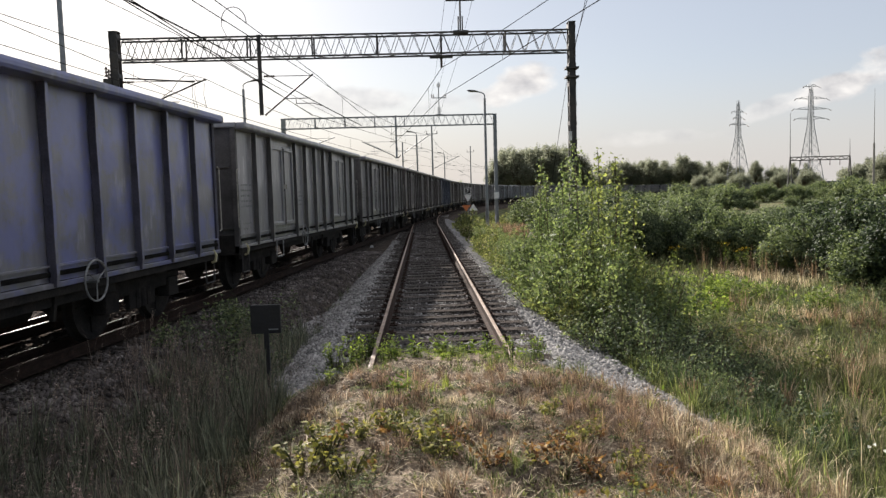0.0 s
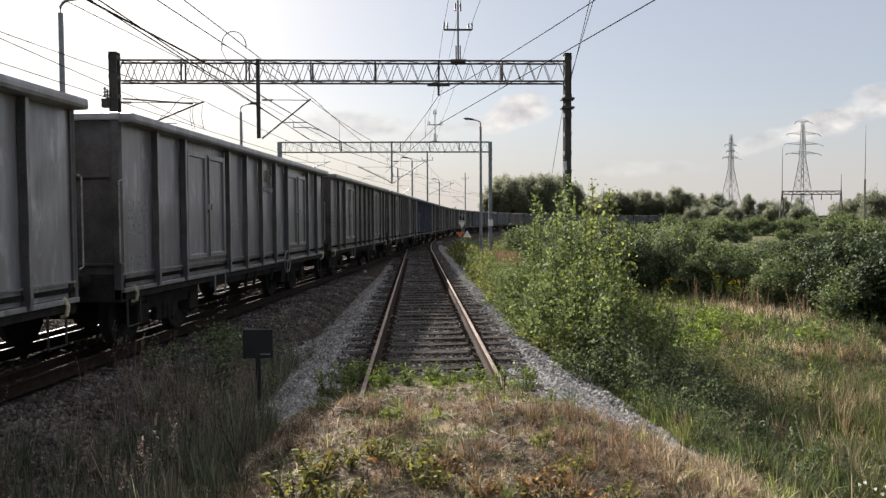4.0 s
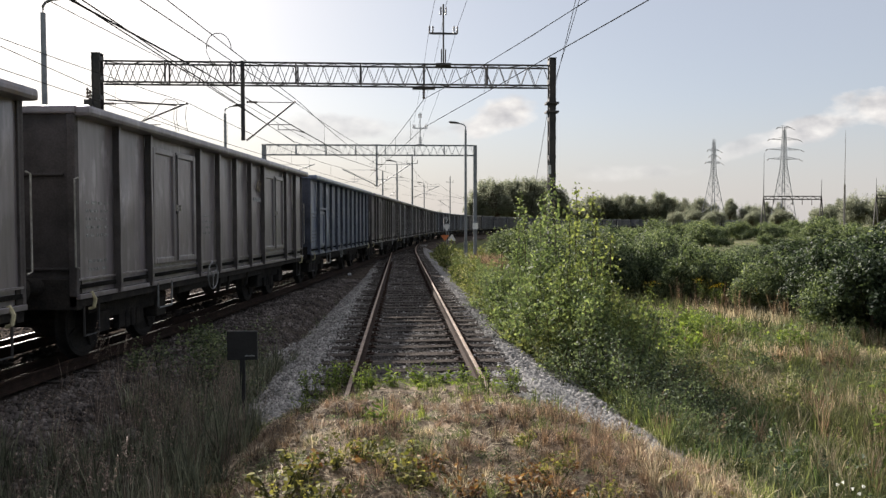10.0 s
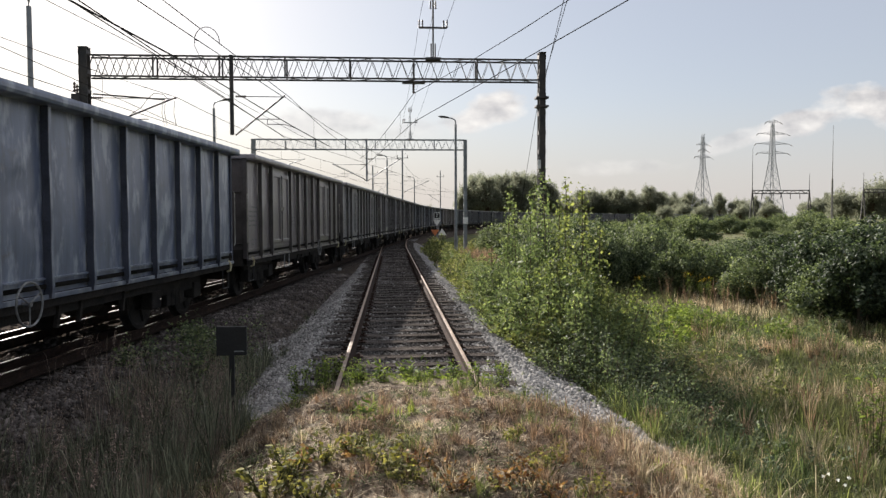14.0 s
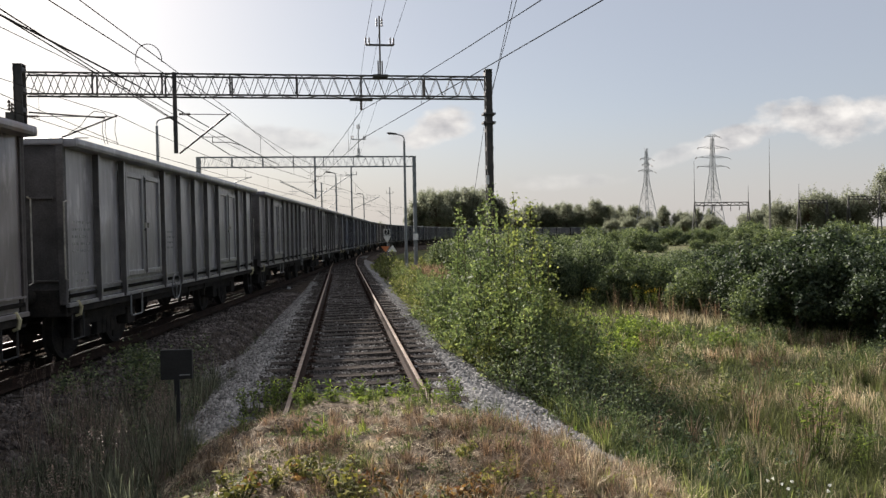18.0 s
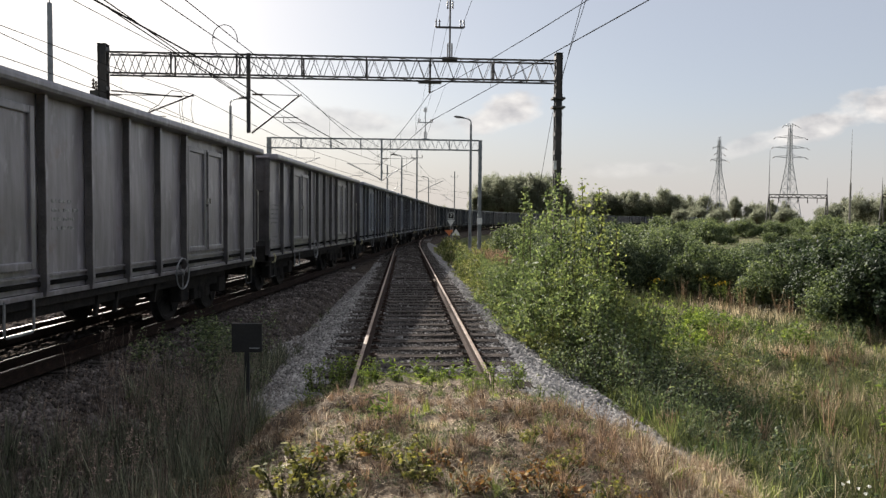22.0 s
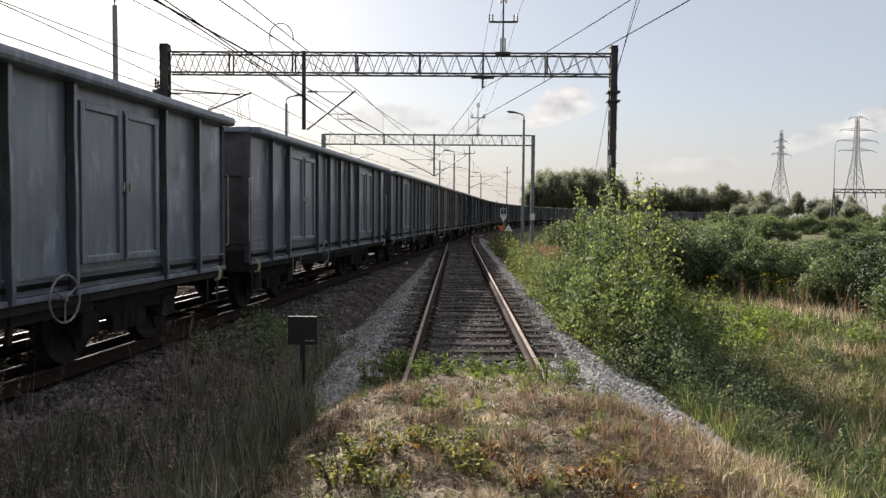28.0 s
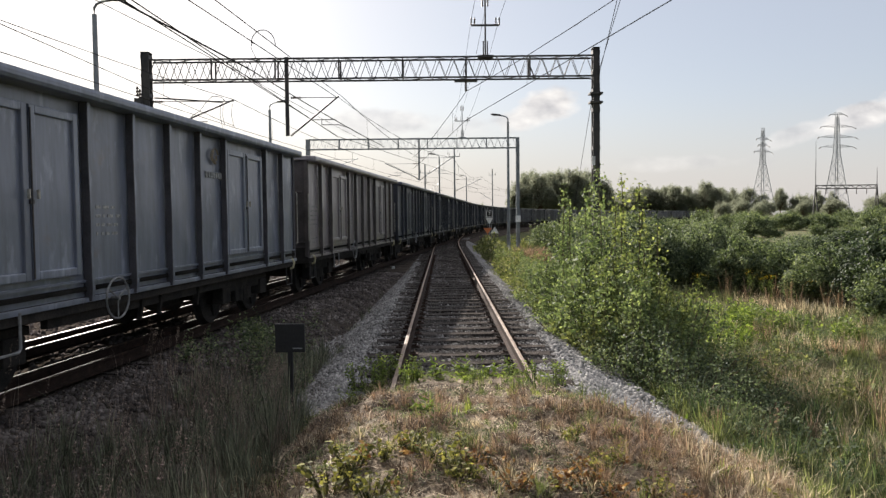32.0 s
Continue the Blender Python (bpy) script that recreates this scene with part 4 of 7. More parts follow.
# ---- sleepers, fastenings, loose stone ----
def sleepers_for(parent, at, ss, material, half, width, depth, seed, label, top=-0.15):
    """Each sleeper an object on one of four meshes."""
    rng = random.Random(seed)
    shapes = []
    for v in range(4):
        bm = bmesh.new()
        r = random.Random(seed + v)
        box(bm, -half, half, -width / 2, width / 2, -depth, 0)
        bmesh.ops.subdivide_edges(bm, edges=[e for e in bm.edges if abs(e.verts[0].co.x - e.verts[1].co.x) > half], cuts=3)
        for p in bm.verts:
            p.co += Vector((r.uniform(-0.03, 0.03), r.uniform(-0.024, 0.024), r.uniform(-0.02, 0.01)))
        me = bpy.data.meshes.new("sleeper")
        bm.to_mesh(me)
        bm.free()
        me.materials.append(material)
        shapes.append(me)
    for s in ss:
        x, y, h = at(s + rng.uniform(-0.03, 0.03), rng.uniform(-0.03, 0.03))
        ob = new("sleeper", rng.choice(shapes))
        ob.parent = parent
        ob.matrix_basis = pose(x, y, top + rng.uniform(-0.012, 0.006), 0, 0, -math.degrees(h) + rng.uniform(-1.2, 1.2))


SLEEPERS = np.arange(8.35, 60, 0.61)
sleepers_for(siding, siding_at, SLEEPERS, WOOD_SLEEPER, 1.28, 0.225, 0.16, 3, "sleeper", -0.156)
sleepers_for(main_one, main_at, np.arange(-6, 66, 0.62), WOOD_SLEEPER, 1.3, 0.25, 0.16, 7, "sleeper", -0.188)
sleepers_for(main_two, lambda s, o: main_at(s, o + TRACK_GAP), np.arange(-2, 60, 0.62), WOOD_SLEEPER, 1.25, 0.25, 0.16, 9, "sleeper", -0.18)


def build_chairs():
    """Baseplates with their screws on the siding's near sleepers."""
    bm = bmesh.new()
    box(bm, -0.17, 0.17, -0.08, 0.08, 0, 0.016)
    for u in (-0.12, 0.12):
        rod(bm, (u, 0.035, 0.012), (u, 0.035, 0.05), 0.016, 6)
        rod(bm, (u, -0.035, 0.012), (u, -0.035, 0.05), 0.016, 6)
        box(bm, *sorted((u * 0.55, u * 0.9)), -0.03, 0.03, 0.012, 0.034)
    first = part("baseplate", bm, RAIL_SIDE, siding)
    first.location = (-0.7525, SLEEPERS[0], -0.158)
    for y in SLEEPERS[:48]:
        for x in (-0.7525, 0.7525):
            again("baseplate", first, siding, pose(x + siding_x(y), y, -0.158))


build_chairs()



def stone_shape(seed):
    r = np.random.default_rng(seed)
    g = (1 + 5 ** 0.5) / 2
    v = np.array([(-1, g, 0), (1, g, 0), (-1, -g, 0), (1, -g, 0), (0, -1, g), (0, 1, g), (0, -1, -g), (0, 1, -g), (g, 0, -1), (g, 0, 1), (-g, 0, -1), (-g, 0, 1)], float)
    v = v / np.linalg.norm(v[0]) * r.uniform(0.55, 1.28, (12, 1))
    f = [(0, 11, 5), (0, 5, 1), (0, 1, 7), (0, 7, 10), (0, 10, 11), (1, 5, 9), (5, 11, 4), (11, 10, 2), (10, 7, 6), (7, 1, 8), (3, 9, 4), (3, 4, 2), (3, 2, 6), (3, 6, 8), (3, 8, 9), (4, 9, 5), (2, 4, 11), (6, 2, 10), (8, 6, 7), (9, 8, 1)]
    return v, f


def turned(n, rng, tilt=math.pi):
    """n random turns, leaning up to tilt."""
    a, t, b = rng.uniform(0, 2 * math.pi, n), rng.uniform(0, tilt, n), rng.uniform(0, 2 * math.pi, n)
    ca, sa, ct, st, cb, sb = np.cos(a), np.sin(a), np.cos(t), np.sin(t), np.cos(b), np.sin(b)
    z = np.zeros(n)
    ra = np.stack([ca, -sa, z, sa, ca, z, z, z, z + 1], -1).reshape(n, 3, 3)
    rt = np.stack([z + 1, z, z, z, ct, -st, z, st, ct], -1).reshape(n, 3, 3)
    rb = np.stack([cb, -sb, z, sb, cb, z, z, z, z + 1], -1).reshape(n, 3, 3)
    return ra @ rt @ rb


def stones(name, x, y, z, size, material, seed, label):
    rng = np.random.default_rng(seed)
    n = len(x)
    m = turned(n, rng) * (rng.uniform(0.55, 1.25, n) * size)[:, None, None]
    m = m @ np.array([np.diag(d) for d in rng.uniform(0.65, 1.15, (n, 3))])
    ob = scatter(name, stone_shape(seed), m, np.stack([x, y, z], 1), material)
    return tagged(ob, label, "gravel", kind="stuff")


def bed_z(off, half=1.45, shoulder=1.0, top=-0.2, foot=-0.72):
    return top + (foot - top) * np.clip((np.abs(off) - half) / shoulder, 0, 1)


def build_stones():
    rng = np.random.default_rng(5)
    n = 25000
    y = 7.3 + 25 * rng.uniform(0, 1, n) ** 1.7
    x = rng.choice([-1, 1], n) * rng.uniform(1.15, 2.5, n)
    x = x + np.where((x > 0) & (y < 9.5), 0.25 * (9.5 - y) * rng.uniform(0, 1, n), 0)
    z = np.maximum(bed_z(x), ground_z(x, y)) + 0.008
    stones("ballast_stones", x, y, z, 0.031, STONE, 1, "loose pale grey crushed stones on the bank")
    n = 27000
    y = 7.9 + 46 * rng.uniform(0, 1, n) ** 1.8
    x = rng.uniform(-1.35, 1.35, n)
    gap = np.abs(((y - 8.35 + 0.305) % 0.61) - 0.305)
    keep = (gap > 0.085) & (y > 8.9)
    stones("crib_stones", x[keep], y[keep], np.full(keep.sum(), -0.19) + rng.uniform(-0.01, 0.02, keep.sum()), 0.025, STONE_CRIB, 2, "grey crushed stones between the sleepers")
    n = 3600
    y = rng.uniform(6.55, 9.2, n)
    x = 2.0 + (8.8 - y) * 0.3 + rng.normal(0, 0.17, n)
    stones("bank_stones", x, y, np.maximum(bed_z(x) - 0.5 * (y < 7.3), ground_z(x, y)) + 0.006, 0.032, STONE, 6, "pale crushed stones spilling past the mound")
    n = 20000
    s = 2.5 + 24 * rng.uniform(0, 1, n) ** 1.6
    off = rng.uniform(0.85, 3.25, n)
    x = MAIN_X + s * math.sin(MAIN_TH) + off * math.cos(MAIN_TH)
    y = s * math.cos(MAIN_TH) - off * math.sin(MAIN_TH)
    z = np.maximum(bed_z(off + 2.35, 4.25, 0.95) , ground_z(x, y)) + 0.005
    stones("main_stones", x, y, z, 0.037, STONE_DARK, 3, "soot-brown crushed stones beside the main line")
    n = 17000
    s = 4.0 + 32 * rng.uniform(0, 1, n)
    off = rng.uniform(-7.2, 0.6, n)
    x = MAIN_X + s * math.sin(MAIN_TH) + off * math.cos(MAIN_TH)
    y = s * math.cos(MAIN_TH) - off * math.sin(MAIN_TH)
    stones("track_stones", x, y, np.full(n, -0.195), 0.04, STONE_DARK, 4, "soot-brown crushed stones between the main tracks")


build_stones()

# ---- overhead line: gantries, brackets, wires ----
PORCELAIN = surface("brown_glazed_insulator", [(0.35, (0.04, 0.026, 0.02)), (0.65, (0.07, 0.042, 0.03))], 4, 0.55, 0, 30, 0.0)
WIRE = surface("weathered_copper_wire", [(0.35, (0.03, 0.03, 0.03)), (0.65, (0.055, 0.052, 0.05))], 2, 0.9, 0.0, 30, 0.0)
WHITE_PAINT = surface("dirty_white_paint", [(0.35, (0.55, 0.55, 0.53)), (0.65, (0.75, 0.75, 0.73))], 6, 0.6)


def insulator(parent, p, q, r=0.06, n=5):
    """A string of porcelain sheds from p to q."""
    bm = bmesh.new()
    p, q = Vector(p), Vector(q)
    rod(bm, p, q, r * 0.4, 8)
    for i in range(n):
        a = p.lerp(q, (i + 0.2) / n)
        b = p.lerp(q, (i + 0.75) / n)
        rod(bm, a, b, r, 10, r * 0.5)
    return part("insulator", bm, PORCELAIN, parent, "brown ribbed insulator")


def truss(parent, x0, x1, z0, z1, depth, pitch, metal):
    """A lattice beam along x: four chords, zigzag faces, uprights."""
    for y in (-depth / 2, depth / 2):
        for z in (z0, z1):
            bm = bmesh.new()
            box(bm, x0, x1, y - 0.03, y + 0.03, z - 0.03, z + 0.03)
            part("chord", bm, metal, parent)
        n = int((x1 - x0) / pitch)
        late = 0.14 if y > 0 else 0.0
        for i in range(n - (y > 0)):
            a, b = x0 + (x1 - x0) * (i + late) / n, x0 + (x1 - x0) * (i + 1 + late) / n
            bm = bmesh.new()
            bar(bm, (a, y, z0), ((a + b) / 2, y, z1), 0.035, 0.02)
            bar(bm, ((a + b) / 2, y, z1), (b, y, z0), 0.035, 0.02)
            part("diagonal", bm, metal, parent)
        for k in range(1, 7):
            x = x0 + (x1 - x0) * k / 7
            bm = bmesh.new()
            box(bm, x - 0.03, x + 0.03, y - 0.02, y + 0.02, z0, z1)
            part("upright", bm, metal, parent)
    for z in (z0, z1):
        n = int((x1 - x0) / (pitch * 1.6))
        for i in range(n):
            a, b = x0 + (x1 - x0) * i / n, x0 + (x1 - x0) * (i + 1) / n
            s = 1 if i % 2 else -1
            bm = bmesh.new()
            bar(bm, (a, s * depth / 2, z), (b, -s * depth / 2, z), 0.03, 0.02)
            part("wind_brace", bm, metal, parent)


def post(parent, x, z0, z1, w, metal, label=""):
    """A post of two channels with batten plates."""
    bm = bmesh.new()
    for s in (-1, 1):
        box(bm, x - w / 2, x + w / 2, s * 0.14 - 0.012, s * 0.14 + 0.012, z0, z1)
        for u in (-1, 1):
            box(bm, *sorted((x + u * w / 2, x + u * (w / 2 - 0.02))), *sorted((s * 0.14, s * 0.2)), z0, z1)
    z = z0 + 0.3
    while z < z1 - 0.2:
        for u in (-1, 1):
            box(bm, *sorted((x + u * w / 2, x + u * (w / 2 + 0.012))), -0.2, 0.2, z, z + 0.16)
        z += 0.75
    box(bm, x - w / 2 - 0.02, x + w / 2 + 0.02, -0.21, 0.21, z1 - 0.02, z1)
    part("post", bm, metal, parent, label)
    bm = bmesh.new()
    box(bm, x - 0.35, x + 0.35, -0.35, 0.35, z0 - 0.3, z0 + 0.25, 0.03)
    part("footing", bm, CONCRETE, parent)


def cantilever(parent, x, z_low, tip, metal):
    """A bracket from a hanger or post at x: strut, tie, registration arm and insulators."""
    s = 1 if tip[0] > x else -1
    bm = bmesh.new()
    rod(bm, (x + s * 0.35, 0, z_low + 0.28), tip, 0.035, 8)
    part("strut", bm, metal, parent)
    insulator(parent, (x + s * 0.06, 0, z_low + 0.05), (x + s * 0.35, 0, z_low + 0.28))
    bm = bmesh.new()
    rod(bm, (x + s * 0.5, 0, tip[2] - 0.05), (tip[0], 0, tip[2] - 0.06), 0.016, 6)
    part("tie", bm, metal, parent)
    insulator(parent, (x + s * 0.08, 0, tip[2] - 0.05), (x + s * 0.5, 0, tip[2] - 0.05))
    bm = bmesh.new()
    mid = Vector((x + s * 0.35, 0, z_low + 0.28)).lerp(Vector(tip), 0.3)
    rod(bm, mid, (mid.x + s * 1.0, 0, mid.z), 0.018, 6)
    tube(bm, [(mid.x + s * 0.45, 0, mid.z - 0.2), (mid.x + s * 1.1, 0, mid.z - 0.2), (mid.x + s * 1.5, 0, mid.z - 0.32)], 0.016, 6)
    rod(bm, (mid.x + s * 0.45, 0, mid.z), (mid.x + s * 0.45, 0, mid.z - 0.22), 0.014, 6)
    part("registration_arm", bm, metal, parent)


def crossarm(parent, x, z0, top, metal):
    bm = bmesh.new()
    for u in (-0.08, 0.08):
        box(bm, x + u - 0.025, x + u + 0.025, -0.03, 0.03, z0, z0 + 0.62)
    box(bm, x - 0.3, x + 0.3, -0.2, 0.2, z0 - 0.01, z0 + 0.05)
    part("pole_clamp", bm, metal, parent)
    bm = bmesh.new()
    rod(bm, (x, 0, z0 + 0.05), (x, 0, top), 0.035, 8)
    part("pole", bm, metal, parent)
    za = z0 + (top - z0) * 0.52
    bm = bmesh.new()
    box(bm, x - 0.55, x + 0.55, -0.03, 0.03, za - 0.035, za + 0.035)
    part("crossarm", bm, metal, parent)
    for u in (-0.55, 0.55, -0.42, 0.42):
        insulator(parent, (x + u, 0, za), (x + u, 0, za + 0.3), 0.05, 3)
    for u in (-0.1, 0.1):
        insulator(parent, (x + u, 0, top - 0.42), (x + u, 0, top - 0.1), 0.05, 3)


def build_gantry(y, xl, xr, zl, zh, ztop, hang_x, hang_z, tip, ins_x, ins_top, metal, rmetal, label):
    g = thing("catenary_gantry", label, "gantry", "gantries over the tracks", (0, y, 0))
    zg = -0.45
    post(g, xl, zg, ztop, 0.3, metal, "riveted steel post")
    post(g, xr, float(ground_z(xr, y)) + 0.1, ztop, 0.26, rmetal, "dark steel post")
    truss(g, xl + 0.15, xr - 0.13, zl, zh, 0.55, 0.57, metal)
    bm = bmesh.new()
    box(bm, hang_x - 0.07, hang_x + 0.07, -0.33, -0.27, hang_z, zh + 0.05)
    box(bm, hang_x - 0.07, hang_x - 0.055, -0.36, -0.2, hang_z, zh + 0.05)
    part("hanger", bm, metal, g, "long steel drop bracket")
    cantilever(g, hang_x, hang_z - 0.02, tip, metal)
    crossarm(g, ins_x, zh + 0.03, ins_top, metal)
    return g


g1 = build_gantry(29.15, -11.85, 5.87, 7.24, 8.03, 8.37, -6.26, 5.02, (-4.28, 0, 6.6), 1.53, 10.45, STEEL_DARK, STEEL_DARK, "dark lattice gantry spanning three tracks")
cantilever(g1, -11.72, 5.0, (-8.43, 0, 6.5), STEEL_DARK)
bm = bmesh.new()
rod(bm, (-11.6, 0.1, 6.62), (-8.9, 0.1, 6.42), 0.035, 8)
part("top_tube", bm, STEEL_DARK, g1)
bm = bmesh.new()
tube(bm, [(-8.75, 0.1, 6.4), (-8.95, 0.1, 6.62), (-9.3, 0.1, 6.66), (-9.55, 0.1, 6.45), (-9.8, 0.1, 6.1), (-10.2, 0.1, 5.85)], 0.014, 5)
part("jumper", bm, WIRE, g1, "looped jumper cable")
for u in (-8.95, -8.85, -8.5):
    bm = bmesh.new()
    tube(bm, [(u, 0, 6.35), (u - 0.04, 0, 5.9), (u + 0.05, 0, 5.4)], 0.01, 4)
    part("dropper", bm, WIRE, g1)
bm = bmesh.new()
box(bm, 0.3, 1.2, -0.1, 0.1, 7.1, 7.17)
part("hanger_plate", bm, STEEL_DARK, g1)
insulator(g1, (0.75, 0, 7.1), (0.75, 0, 6.72), 0.07, 4)
for z in (6.2, 6.55):
    bm = bmesh.new()
    box(bm, 5.62, 6.12, -0.24, 0.24, z, z + 0.07)
    part("post_band", bm, STEEL_DARK, g1)
bm = bmesh.new()
box(bm, 5.68, 5.8, -0.26, -0.22, 3.75, 4.1)
part("number_plate", bm, WHITE_PAINT, g1, "small white plate")
for i, x in enumerate((-12.12, -12.22)):
    insulator(g1, (x, -0.05, 6.55 + 0.1 * i), (x, -0.05, 6.95 + 0.1 * i), 0.07, 3)
bm = bmesh.new()
box(bm, -12.32, -12.0, -0.15, 0.1, 6.25, 6.58)
part("switch_box", bm, STEEL_DARK, g1)

g2 = build_gantry(58.3, -10.85, 5.75, 7.22, 8.0, 8.02, -2.05, 4.72, (0.65, 0, 6.55), 1.38, 10.6, STEEL_GALV, STEEL_GALV, "galvanised lattice gantry further along the line")
cantilever(g2, -2.05, 4.72, (-4.75, 0, 6.1), STEEL_GALV)
cantilever(g2, -10.7, 5.0, (-6.9, 0, 6.5), STEEL_GALV)
bm = bmesh.new()
box(bm, 5.55, 5.95, -0.24, -0.21, 1.35, 1.85)
part("number_plate", bm, WHITE_PAINT, g2, "white board on the post")


def wire(name, pts, r, label, category="overhead wire"):
    bm = bmesh.new()
    tube(bm, pts, r, 5)
    me = bpy.data.meshes.new(name)
    bm.to_mesh(me)
    bm.free()
    me.materials.append(WIRE)
    return tagged(new(name, me), label, category, "overhead wires")


def hung(a, b, sag, n=14):
    a, b = Vector(a), Vector(b)
    return [a.lerp(b, i / n) - Vector((0, 0, 4 * sag * (i / n) * (1 - i / n))) for i in range(n + 1)]


def catenary(spans, label, slack=0.95):
    """spans: supports (x, y) in order; a bearer wire with droppers over a contact wire."""
    for (xa, ya, za, ca), (xb, yb, zb, cb) in zip(spans[:-1], spans[1:]):
        top = hung((xa, ya, za), (xb, yb, zb), slack * ((yb - ya) / 41) ** 2)
        low = hung((xa, ya, ca), (xb, yb, cb), 0.02)
        t = wire("contact_wire", low, 0.011, label)
        t.name = "catenary_wire"
        bm = bmesh.new()
        tube(bm, top, 0.012, 5)
        part("bearer_wire", bm, WIRE, t)
        for i in (2, 5, 7, 9, 12):
            bm = bmesh.new()
            rod(bm, top[i], low[i], 0.006, 4)
            part("dropper", bm, WIRE, t)


def over_main(s, off, z, c):
    x, y, _ = main_at(s, off)
    return x, y, z, c


AHEAD = [over_main(s, 0.25 * (-1) ** i, 7.0, 5.7) for i, s in enumerate((95, 140, 190))]
catenary([(-4.3, 29.15, 6.55, 5.0), (0.6, 58.3, 6.5, 5.3)] + AHEAD, "bearer and contact wire over the main line")
# two bearers side by side near the points, and the contact wires under them
for xb, lean, r, h in ((-4.33, 0.103, 0.013, 6.53), (-4.1, 0.077, 0.012, 6.53)):
    wire("bearer_wire", hung((xb - lean * 80, 29.15 - 80, h), (xb, 29.15, h), 0.0), r, "bearer wire drawn tight over the main line")
for xb, lean, h in ((-4.32, 0.021, 4.97), (-4.36, 0.03, 5.02)):
    wire("contact_wire", hung((xb - lean * 80, 29.15 - 80, h), (xb, 29.15, h), 0.0), 0.011, "contact wire over the main line")
wire("bearer_wire", hung((-4.1, 29.15, 6.53), (-1.6, 58.3, 6.3), 0.3), 0.012, "bearer wire leading over the siding")
JUMP_A, JUMP_B = (-4.33 - 0.103 * 9.2, 19.95, 6.53), (-4.1 - 0.077 * 9.0, 20.15, 6.53)
wire("jumper_cable", [(JUMP_A[0] + (JUMP_B[0] - JUMP_A[0]) * (0.5 - 0.62 * math.cos(a)), JUMP_A[1] + 0.2 * a / math.pi, 6.53 + 0.36 * math.sin(a)) for a in np.linspace(-0.25, math.pi + 0.2, 18)], 0.012, "arched jumper cable between two bearer wires", "cable")
wire("jumper_cable", [(JUMP_A[0] + 0.02, JUMP_A[1], 6.5), (JUMP_A[0] - 0.1, JUMP_A[1] + 0.2, 6.58), (JUMP_A[0] - 0.2, JUMP_A[1] + 0.5, 6.5), (JUMP_A[0] - 0.12, JUMP_A[1] + 0.9, 6.2), (JUMP_A[0] + 0.1, JUMP_A[1] + 1.6, 5.75)], 0.01, "drooping jumper cable under the bearer wire", "cable")
BESIDE = [over_main(s, TRACK_GAP - 0.2 * (-1) ** i, 7.0, 5.7) for i, s in enumerate((95, 140, 190))]
catenary([(-16.5, -48, 6.9, 5.5), (-12.3, -12, 6.75, 5.5), (-8.43, 29.15, 6.5, 5.4), (-4.75, 58.3, 6.2, 5.3)] + BESIDE, "bearer and contact wire over the second line", 0.55)
wire("auxiliary_wire", hung((-12.3, -12, 7.2), (-8.43, 29.15, 5.45), 0.0), 0.011, "slanting auxiliary wire over the second line")
catenary([(11.4, -25, 7.6, 5.6), (0.75, 29.15, 6.72, 5.6), (-2.6, 58.3, 6.5, 5.6)], "bearer and contact wire drawn across the siding", 0.5)
for u, z1, z2 in ((-0.55, 9.55, 9.7), (0.55, 9.55, 9.7), (0.1, 10.4, 10.5)):
    wire("feeder_wire", hung((1.9 + u, -14, z1 + 0.6), (1.53 + u, 29.15, z1), 0.5), 0.008, "thin feeder wire on the crossarms")
    wire("feeder_wire", hung((1.53 + u, 29.15, z1), (1.38 + u, 58.3, z2), 0.35), 0.008, "thin feeder wire on the crossarms")
    wire("feeder_wire", hung((1.38 + u, 58.3, z2), (0.9 + u, 95, z2), 0.4), 0.008, "thin feeder wire on the crossarms")
for k, z in enumerate((7.1, 7.9)):
    wire("line_wire", hung((5.95, 29.15, z - 0.6 * k), (0.6 + 0.5 * k, -6, 9.6), 0.2), 0.01, "wire running from the gantry post overhead")
wire("stay_wire", [(5.72, 29.1, 6.4), (5.15, 31.0, 1.0), (5.1, 31.2, -0.6)], 0.009, "thin stay wire beside the gantry post")
for o, z, r in ((TRACK_GAP, 7.85, 0.026), (TRACK_GAP + 0.2, 7.72, 0.016), (TRACK_GAP - 0.15, 7.6, 0.012)):
    a, b, c = main_at(-30, o), main_at(29.4, o), main_at(58.6, o)
    wire("feeder_cable", hung((a[0], a[1], z), (b[0], b[1], z), 0.12), r, "dark twisted cable over the second line")
    wire("feeder_cable", hung((b[0], b[1], z), (c[0], c[1], z - 0.3), 0.1), r, "dark twisted cable over the second line")

# ---- lamps, far masts ----
LENS = surface("milky_lamp_glass", [(0.35, (0.4, 0.4, 0.38)), (0.65, (0.5, 0.5, 0.48))], 6, 0.3, 0, 30, 0.0)


